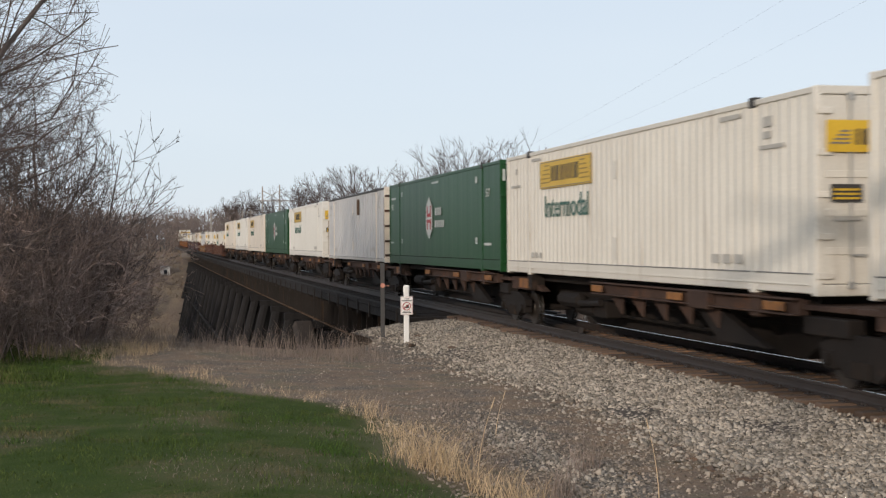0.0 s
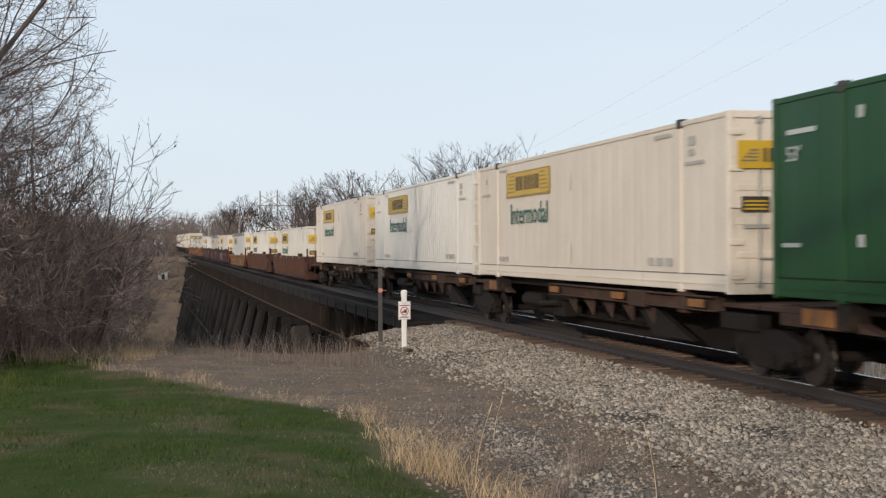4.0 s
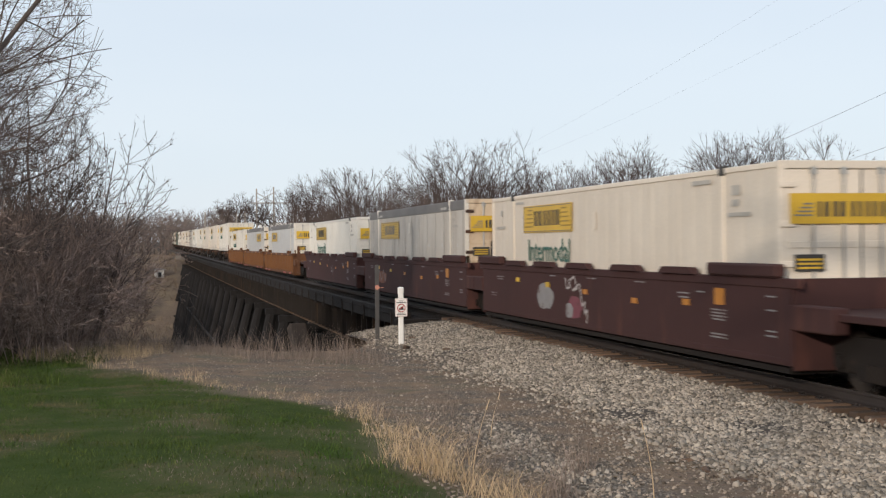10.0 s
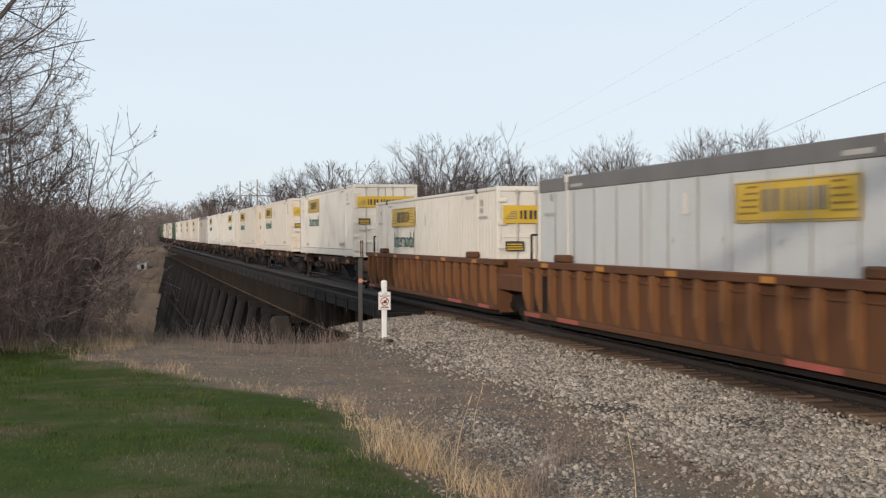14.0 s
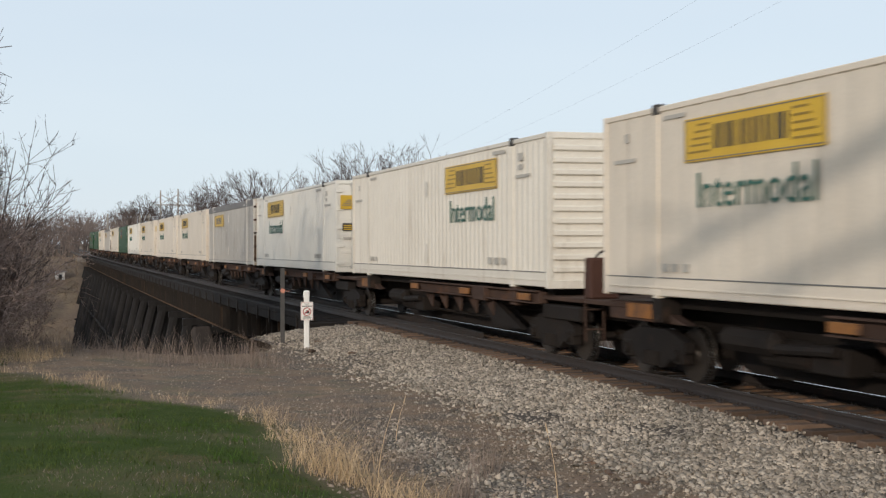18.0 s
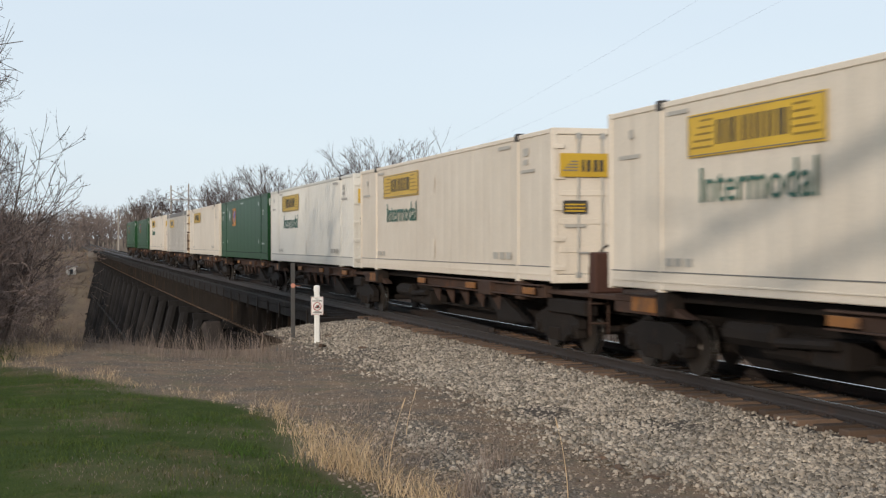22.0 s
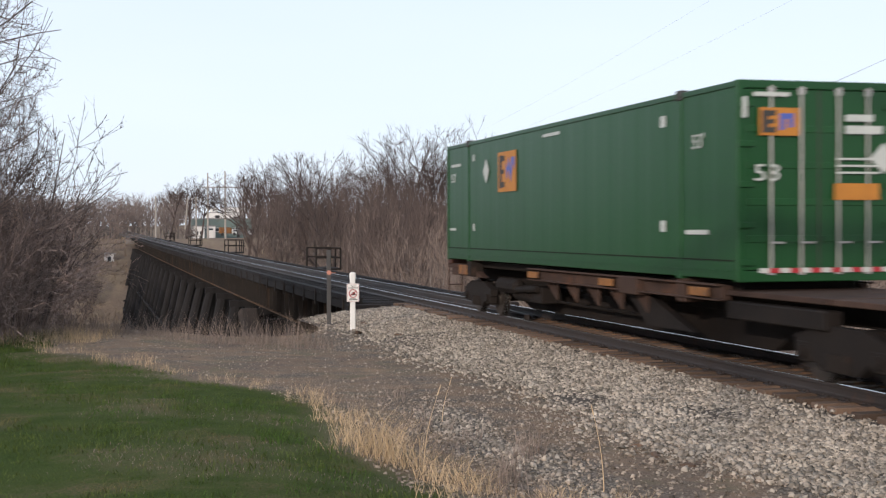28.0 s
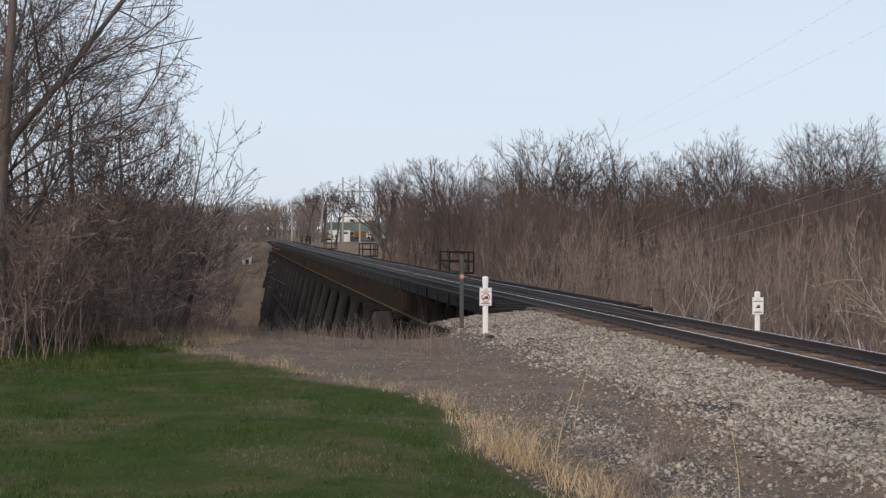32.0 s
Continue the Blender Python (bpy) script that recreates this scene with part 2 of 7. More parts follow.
M_ORANGECAR = surface("weathered_orange_paint", (0.130, 0.056, 0.025), (0.095, 0.042, 0.022), 0.5, 30, 0.75, 0, 0.2, 0.006, (0.070, 0.034, 0.022), (1, 1.0, 0.3), (0.52, 0.72), 1.1, spec=0.2)
M_YELLOWCAR = surface("weathered_yellow_paint", (0.197, 0.097, 0.029), (0.147, 0.069, 0.024), 0.8, 30, 0.7, 0, 0.2, 0.006, (0.105, 0.045, 0.026), (1, 1.0, 0.35), (0.5, 0.7), 1.2)
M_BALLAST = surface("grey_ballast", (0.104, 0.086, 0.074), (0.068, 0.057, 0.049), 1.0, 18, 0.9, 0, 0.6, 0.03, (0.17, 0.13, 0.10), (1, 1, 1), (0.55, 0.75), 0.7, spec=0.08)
M_STONE = surface("crushed_stone", (0.394, 0.332, 0.267), (0.230, 0.192, 0.153), 2.0, 40, 0.9, 0, 0.3, 0.004, (0.172, 0.148, 0.123), (1, 1, 1), (0.56, 0.76), 0.4, island=0.6, spec=0.15)
M_TIE = surface("weathered_oak_tie", (0.15, 0.095, 0.063), (0.075, 0.050, 0.037), 2.5, 30, 0.9, 0, 0.5, 0.01, (0.20, 0.105, 0.055), (1, 1, 1), (0.54, 0.74), 2.6, vary=0.45)
M_RAILSIDE = surface("rusty_rail_side", (0.048, 0.038, 0.035), (0.032, 0.026, 0.024), 2, 40, 0.62, 0.1, 0.1, stain=(0.075, 0.045, 0.032), stain_at=(0.55, 0.75), stain_scale=2.0, spec=0.4)
M_RAILTOP = surface("polished_rail_head", (0.66, 0.66, 0.67), (0.58, 0.58, 0.60), 3, 60, 0.22, 1.0, 0.03)
M_TIMBER = surface("creosoted_timber", (0.025, 0.021, 0.019), (0.014, 0.012, 0.012), 0.8, 20, 0.9, 0, 0.4, 0.02, (0.044, 0.038, 0.035), (1, 1, 0.15), (0.58, 0.78), 1.5, spec=0.15)
M_GIRDER = surface("grimy_girder_steel", (0.032, 0.027, 0.024), (0.021, 0.018, 0.017), 0.5, 20, 0.8, 0.1, 0.2, 0.01, (0.074, 0.047, 0.029), (1, 1, 0.12), (0.54, 0.76), 1.4, spec=0.2)
M_CONCRETE = surface("dirty_concrete", (0.24, 0.215, 0.19), (0.19, 0.17, 0.15), 0.8, 25, 0.9, 0, 0.3, 0.01, (0.10, 0.085, 0.07), (1, 1, 0.3), (0.55, 0.75), 1.0)
M_POST = surface("grey_steel_post", (0.11, 0.105, 0.10), (0.085, 0.08, 0.078), 2, 40, 0.6, 0.5, 0.1)
M_SIGNWHITE = surface("white_sign_plastic", (0.80, 0.78, 0.75), (0.74, 0.72, 0.69), 3, 60, 0.4, 0, 0.03)
M_BARK = surface("grey_brown_bark", (0.128, 0.100, 0.088), (0.093, 0.075, 0.066), 2.0, 15, 0.95, 0, 0.4, 0.01, island=0.25, spec=0.1)
M_TWIG = surface("brown_twigs", (0.250, 0.182, 0.155), (0.185, 0.136, 0.118), 0.5, 8, 0.95, 0, 0.0, island=0.25, spec=0.1)
M_BRUSH = surface("tangled_brush", (0.284, 0.213, 0.184), (0.184, 0.138, 0.120), 0.45, 8, 0.95, 0, 0.0, island=0.35, spec=0.1)
M_NEARWOOD = surface("tan_brown_twigs", (0.27, 0.205, 0.168), (0.155, 0.119, 0.101), 0.13, 2, 0.95, 0, 0.0, island=0.3, spec=0.1)
# paler than the valley twigs: distance haze is put into this colour
M_HAZEWOOD = surface("haze_paled_twigs", (0.23, 0.185, 0.165), (0.15, 0.122, 0.111), 0.06, 2, 0.95, 0, 0.0, island=0.25, spec=0.1)
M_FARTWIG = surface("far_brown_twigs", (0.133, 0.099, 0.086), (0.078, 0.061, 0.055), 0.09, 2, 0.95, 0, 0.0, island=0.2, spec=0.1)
M_PALEBARK = surface("pale_sycamore_bark", (0.50, 0.445, 0.375), (0.34, 0.29, 0.24), 1.0, 12, 0.9, 0, 0.2, 0.01)
M_POLE = surface("weathered_pole_wood", (0.36, 0.32, 0.28), (0.28, 0.25, 0.22), 0.5, 10, 0.9, 0, 0.1)
M_DRYGRASS = surface("dry_straw_grass", (0.57, 0.42, 0.265), (0.42, 0.305, 0.185), 1.2, 30, 0.9, 0, 0.0, island=0.3, spec=0.1)
M_GRASS = surface("green_lawn_blades", (0.029, 0.056, 0.009), (0.089, 0.112, 0.031), 1.1, 20, 0.9, 0, 0.0, 0.01, (0.132, 0.106, 0.053), (1, 1, 1), (0.53, 0.66), 0.8, island=0.4, spec=0.08)
M_BANKGROWTH = surface("withered_bank_growth", (0.34, 0.245, 0.16), (0.20, 0.142, 0.105), 0.15, 3, 0.95, 0, 0.0, island=0.4, spec=0.1)
M_TUFT = surface("rank_green_blades", (0.036, 0.074, 0.013), (0.068, 0.106, 0.027), 1.5, 20, 0.9, 0, 0.0, island=0.35, spec=0.1)
M_DEADWEED = surface("dead_brown_weeds", (0.264, 0.208, 0.174), (0.187, 0.146, 0.123), 1.5, 30, 0.95, 0, 0.0, island=0.3, spec=0.1)
M_WALLWHITE = surface("white_siding", (0.74, 0.72, 0.69), (0.68, 0.66, 0.63), 0.3, 5, 0.7)
M_WALLGREEN = surface("grey_green_metal_wall", (0.13, 0.17, 0.155), (0.11, 0.145, 0.135), 0.3, 5, 0.6)
M_WINDOW = surface("dark_window_glass", (0.03, 0.035, 0.04), (0.04, 0.045, 0.05), 1, 5, 0.15, 0.0, 0.0)
M_ROOF = surface("grey_roofing", (0.24, 0.23, 0.23), (0.20, 0.19, 0.19), 0.5, 5, 0.8)
M_WIRE = surface("dull_wire", (0.30, 0.30, 0.30), (0.26, 0.26, 0.26), 1, 5, 0.6, 0.5, 0.0)
M_BENT = surface("weathered_grey_timber", (0.028, 0.026, 0.026), (0.016, 0.015, 0.015), 0.6, 12, 0.95, 0, 0.3, 0.02, (0.015, 0.014, 0.014), (1, 1, 0.12), (0.5, 0.7), 1.2, spec=0.1)
M_RUSTLINE = surface("rust_brown_flange", (0.124, 0.077, 0.046), (0.078, 0.048, 0.030), 0.7, 15, 0.9, 0, 0.2, 0.01, (0.035, 0.027, 0.022), (1, 1, 1), (0.5, 0.7), 0.8, spec=0.1)
M_PINK = surface("faded_reflector", (0.62, 0.27, 0.19), (0.55, 0.23, 0.16), 3, 40, 0.5)
M_RIBLIGHT = surface("orange_rib_paint", (0.213, 0.098, 0.039), (0.159, 0.071, 0.033), 0.5, 30, 0.7, 0, 0.2, 0.006, (0.080, 0.038, 0.024), (1, 1.0, 0.3), (0.55, 0.75), 1.1, spec=0.2)
M_FADEDRED = surface("faded_red_stripe", (0.36, 0.085, 0.060), (0.28, 0.070, 0.050), 1.5, 40, 0.6, stain=(0.13, 0.06, 0.035), stain_at=(0.5, 0.65))
M_OLDSTONE = surface("stained_old_stone", (0.090, 0.072, 0.062), (0.057, 0.047, 0.041), 0.8, 20, 0.95, 0, 0.4, 0.02, (0.045, 0.036, 0.032), (1, 1, 0.4), (0.5, 0.7), 1.2, spec=0.1)
M_TALLTWIG = surface("tall_tree_twigs", (0.105, 0.081, 0.073), (0.075, 0.059, 0.054), 0.1, 2, 0.95, 0, 0.0, island=0.2, spec=0.1)
M_WOODTRUNK = surface("grey_forest_trunks", (0.22, 0.188, 0.163), (0.09, 0.075, 0.067), 0.09, 4, 0.95, 0, 0.0, island=0.35, spec=0.1)
M_SPRAYGREY = surface("grey_spray_paint", (0.27, 0.26, 0.26), (0.20, 0.19, 0.19), 4, 30, 0.7, stain=(0.07, 0.03, 0.028), stain_at=(0.55, 0.65), stain_scale=3)
M_SPRAYWHITE = surface("white_spray_paint", (0.48, 0.45, 0.44), (0.38, 0.35, 0.34), 4, 30, 0.7)
M_SPRAYPINK = surface("pink_spray_paint", (0.20, 0.055, 0.075), (0.14, 0.045, 0.055), 4, 30, 0.7, stain=(0.06, 0.025, 0.023), stain_at=(0.5, 0.65), stain_scale=3)
M_SPRAYRED = surface("red_spray_paint", (0.22, 0.075, 0.035), (0.15, 0.055, 0.032), 4, 30, 0.7, stain=(0.06, 0.025, 0.023), stain_at=(0.5, 0.65), stain_scale=3)
M_OILBED = surface("oily_track_bed", (0.095, 0.078, 0.066), (0.062, 0.052, 0.045), 1.0, 18, 0.95, 0, 0.6, 0.03, (0.075, 0.058, 0.046), (1, 1, 1), (0.55, 0.75), 0.9, spec=0.05)
M_SEAM = surface("grimy_panel_seam", (0.42, 0.395, 0.36), (0.36, 0.335, 0.30), 1.5, 40, 0.6, stain=(0.50, 0.48, 0.45), stain_at=(0.45, 0.65), stain_scale=1.5)
M_DARKTWIG = surface("dark_bare_twigs", (0.132, 0.104, 0.092), (0.098, 0.078, 0.071), 0.5, 8, 0.95, 0, 0.0, island=0.25, spec=0.1)
M_PEBBLE = surface("dusty_pebbles", (0.315, 0.255, 0.202), (0.178, 0.139, 0.105), 2.0, 40, 0.9, 0, 0.3, 0.004, island=0.6, spec=0.1)
M_SILVERCLEAN = surface("clean_grey_white_paint", (0.58, 0.575, 0.565), (0.51, 0.505, 0.495), 0.5, 25, 0.45, 0.0, 0.05, 0.004, (0.33, 0.29, 0.25), (1, 2.0, 0.13), (0.56, 0.82), 1.6, vary=0.05)
M_RIBBROWN = surface("brown_rib_paint", (0.118, 0.059, 0.041), (0.087, 0.045, 0.034), 0.5, 30, 0.75, 0, 0.2, 0.006, (0.05, 0.028, 0.022), (1, 1.2, 0.3), (0.55, 0.75), 1.0, spec=0.2)
M_RUSTYEND = surface("rust_stained_cream_doors", (0.60, 0.475, 0.34), (0.46, 0.345, 0.235), 1.4, 30, 0.7, 0, 0.1, 0.004, (0.19, 0.105, 0.06), (1, 1, 0.5), (0.53, 0.74), 2.2)
M_SIGNLINE = surface("dark_yellow_lines", (0.30, 0.19, 0.025), (0.24, 0.15, 0.02), 2, 40, 0.5)
M_GROOVE = surface("dark_brown_groove", (0.13, 0.095, 0.07), (0.22, 0.18, 0.145), 1.2, 30, 0.8, stain=(0.13, 0.075, 0.045), stain_at=(0.55, 0.7))

# ---------------------------------------------------------------- ground
XC = 10.263                # centre line of the track
RAIL_Z = -0.20             # top of the rails
TIE_Z = RAIL_Z - 0.185     # top of the ties
DECK0, DECK1 = 40.5, 263.0  # ends of the trestle


def rise(y):
    """How much higher the track lies, far along, than at the viewpoint."""
    return 0.75 * (max(0.0, y - 55.0) / 205.0) ** 1.5


def step(a, b, v):
    k = np.clip((v - a) / (b - a), 0, 1)
    return k * k * (3 - 2 * k)


def wavy(x, y, s, seed=0.0):
    """Cheap smooth unevenness, about -1 to 1."""
    return (np.sin(x * s + 1.3 * np.sin(y * s * 0.7 + seed)) + np.sin(y * s * 1.1 + 1.7 * np.sin(x * s * 0.6 + seed * 2.1)) +
            np.sin((x + y) * s * 0.53 + seed)) / 3


def ground_z(x, y):
    x, y = np.asarray(x, float), np.asarray(y, float)
    yc = np.clip(y, -40, 36)
    lawn = -0.08 - 0.018 * np.clip(yc, 0, 36)
    flat = -0.52 - 0.004 * np.clip(yc, 0, 36)
    z = lawn + (flat - lawn) * step(0.5, 4.5, x)
    z = z + 0.035 * wavy(x, y, 0.9) + 0.02 * wavy(x, y, 2.7, 1.0) + 0.015 * wavy(x, y, 0.35, 4.0)
    start = 36.6 - 5.6 * step(0.4, 3.6, x) + 10.5 * step(4.9, 8.3, x)
    near_bank = step(start, 66, y + 0.6 * wavy(x, y, 0.5, 2.0))
    far_bank = 1 - step(222, 262, y)
    cut = np.maximum(15.0 * near_bank, 11.0 * step(12.6, 32, x))
    left = 1 - 0.35 * step(-30, -90, x)
    z = z - cut * far_bank * left
    z = z + 13 * step(90, 260, x) + 5 * step(420, 900, y) + 5 * step(-60, -300, x) + 1.2 * wavy(x, y, 0.03, 3.0) * step(60, 120, np.hypot(x, y))
    z = z - 0.6 * step(255, 300, y) * (1 - step(0, 12, np.abs(x - XC)))
    return z


def lawn_edge(y):
    return 2.72 + 0.12 * np.sin(y * 0.8) - 4.1 * step(17, 31.5, y)


def worn(x, y):
    """Thin, brown patches of the lawn, 0 to 1."""
    return step(0.15, 0.75, wavy(x, y, 1.15, 11.0) + 0.6 * wavy(x, y, 2.9, 5.0))


def gravelly(x, y):
    """How much loose stone lies on the dirt, 0 to 1: a strip between the lawn and the wheel track, and the foot of the shoulder."""
    strip = np.exp(-((x - 4.45 - 0.25 * wavy(x, y, 0.6, 3.0)) / 0.55) ** 2) * (1 - step(15, 24, y))
    foot = step(5.9, 6.9, x + 0.3 * wavy(x, y, 0.8, 1.0))
    crest = 0.7 * step(22, 30, y) * step(3.5, 6, x)
    return np.clip(np.maximum(np.maximum(strip, foot), crest) * (0.75 + 0.5 * wavy(x, y, 1.9, 6.0)), 0, 1)


def spread(dense0, dense1, d, lo, hi, grow=1.09):
    a = list(np.arange(dense0, dense1 + 1e-6, d))
    e, k = d, a[-1]
    while k < hi:
        e *= grow
        k += e
        a.append(k)
    e, k = d, a[0]
    while k > lo:
        e *= grow
        k -= e
        a.insert(0, k)
    return np.array(a)


def grid_faces(nx, ny):
    i, j = np.meshgrid(np.arange(nx - 1), np.arange(ny - 1), indexing="ij")
    a = (i * ny + j).ravel()
    return np.stack([a, a + ny, a + ny + 1, a + 1], 1)


def ground_material():
    ma = bpy.data.materials.new("lawn_dirt_and_leaf_litter")
    ma.use_nodes = True
    nt = ma.node_tree
    bs = nt.nodes["Principled BSDF"]
    co = nt.nodes.new("ShaderNodeTexCoord").outputs["Object"]
    at = nt.nodes.new("ShaderNodeAttribute")
    at.attribute_name = "cover"
    sep = nt.nodes.new("ShaderNodeSeparateColor")
    nt.links.new(at.outputs["Color"], sep.inputs[0])
    n_big, n_mid, n_fine = noise_of(nt, co, 0.35, 5), noise_of(nt, co, 2.2, 5), noise_of(nt, co, 28, 4)
    litter = mixed(nt, ramp(nt, n_mid, 0.3, 0.7), (0.22, 0.155, 0.112), (0.15, 0.108, 0.082))
    litter = mixed(nt, ramp(nt, n_big, 0.45, 0.7), litter, (0.26, 0.19, 0.125))
    lawn = mixed(nt, ramp(nt, n_mid, 0.3, 0.7), (0.029, 0.048, 0.009), (0.068, 0.080, 0.024))
    lawn = mixed(nt, ramp(nt, noise_of(nt, co, 0.8, 6), 0.50, 0.66), lawn, (0.118, 0.092, 0.052))
    dirt = mixed(nt, ramp(nt, n_mid, 0.3, 0.7), (0.285, 0.188, 0.125), (0.185, 0.122, 0.083))
    dirt = mixed(nt, ramp(nt, n_big, 0.48, 0.66), dirt, (0.13, 0.092, 0.074))
    dirt = mixed(nt, ramp(nt, noise_of(nt, co, 0.9, 7), 0.52, 0.64), dirt, (0.155, 0.125, 0.078))
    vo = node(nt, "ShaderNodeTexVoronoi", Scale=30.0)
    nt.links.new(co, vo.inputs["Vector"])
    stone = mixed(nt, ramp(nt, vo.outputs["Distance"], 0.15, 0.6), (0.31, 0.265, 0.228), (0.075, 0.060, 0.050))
    loose = nt.nodes.new("ShaderNodeMath")
    loose.operation = "MULTIPLY_ADD"
    nt.links.new(sep.outputs[2], loose.inputs[0])
    loose.inputs[1].default_value = 0.35
    nt.links.new(noise_of(nt, co, 1.3, 6), loose.inputs[2])
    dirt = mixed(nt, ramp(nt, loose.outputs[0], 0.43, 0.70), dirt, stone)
    col = mixed(nt, sep.outputs[1], litter, dirt)
    col = mixed(nt, 0.25, col, mixed(nt, ramp(nt, n_fine, 0.3, 0.7), (0.05, 0.045, 0.035), (0.28, 0.24, 0.19)))
    lawn = mixed(nt, ramp(nt, n_fine, 0.35, 0.7), lawn, (0.040, 0.062, 0.015))
    col = mixed(nt, sep.outputs[0], col, lawn)
    nt.links.new(col, bs.inputs["Base Color"])
    bs.inputs["Roughness"].default_value = 0.95
    bs.inputs["Specular IOR Level"].default_value = 0.05
    bp = node(nt, "ShaderNodeBump", Strength=0.6, Distance=0.03)
    nt.links.new(n_fine, bp.inputs["Height"])
    nt.links.new(bp.outputs[0], bs.inputs["Normal"])
    return ma


def make_ground():
    xs = spread(-14, 16, 0.25, -1500, 1600)
    ys = spread(6, 44, 0.25, -400, 2600)
    gx, gy = np.meshgrid(xs, ys, indexing="ij")
    gz = ground_z(gx, gy)
    me = array_mesh("ground", np.stack([gx, gy, gz], -1).reshape(-1, 3), grid_faces(len(xs), len(ys)))
    lawn = step(0.35, -0.35, gx - lawn_edge(gy) + 0.35 * wavy(gx, gy, 1.7, 5.0)) * (1 - step(33.5, 36, gy + 0.8 * wavy(gx, gy, 0.8)))
    lawn = lawn * (1 - 0.18 * worn(gx, gy))
    dirt = step(-0.6, 0.4, gx - lawn_edge(gy)) * (1 - step(13.5, 16, gx)) * (1 - step(37, 41, gy))
    cover = np.stack([lawn, dirt, gravelly(gx, gy), np.ones_like(lawn)], -1).reshape(-1, 4).astype(np.float32)
    at = me.attributes.new("cover", "FLOAT_COLOR", "POINT")
    at.data.foreach_set("color", cover.ravel())
    me.polygons.foreach_set("use_smooth", np.ones(len(me.polygons), dtype=bool))
    ob = part("ground", me, ground_material())
    return tagged(ob, "green lawn, gravelly dirt track and leaf-strewn ravine", "ground", kind="structure")


make_ground()


# ---------------------------------------------------------------- track
def along(outline, y0=-40.0, y1=700.0, pitch=12.0):
    """A profile in x and z drawn out along the track, following its rise."""
    b, n = Build(), len(outline)
    k = max(1, math.ceil((y1 - y0) / pitch))
    for i in range(k + 1):
        y = y0 + (y1 - y0) * i / k
        b.v += [(x, y, z + rise(y)) for x, z in outline]
        if i:
            b.f += [(n * i + j, n * i + (j + 1) % n, n * (i - 1) + (j + 1) % n, n * (i - 1) + j) for j in range(n)]
    b.f += [tuple(range(n)), tuple(range(n * k, n * k + n))]
    return b


def bar(x0, x1, z0, z1):
    return [(x0, z0), (x1, z0), (x1, z1), (x0, z1)]


def raised(b):
    """Lifts a Build by the rise of the track at each point."""
    b.v = [(x, y, z + rise(y)) for x, y, z in b.v]
    return b


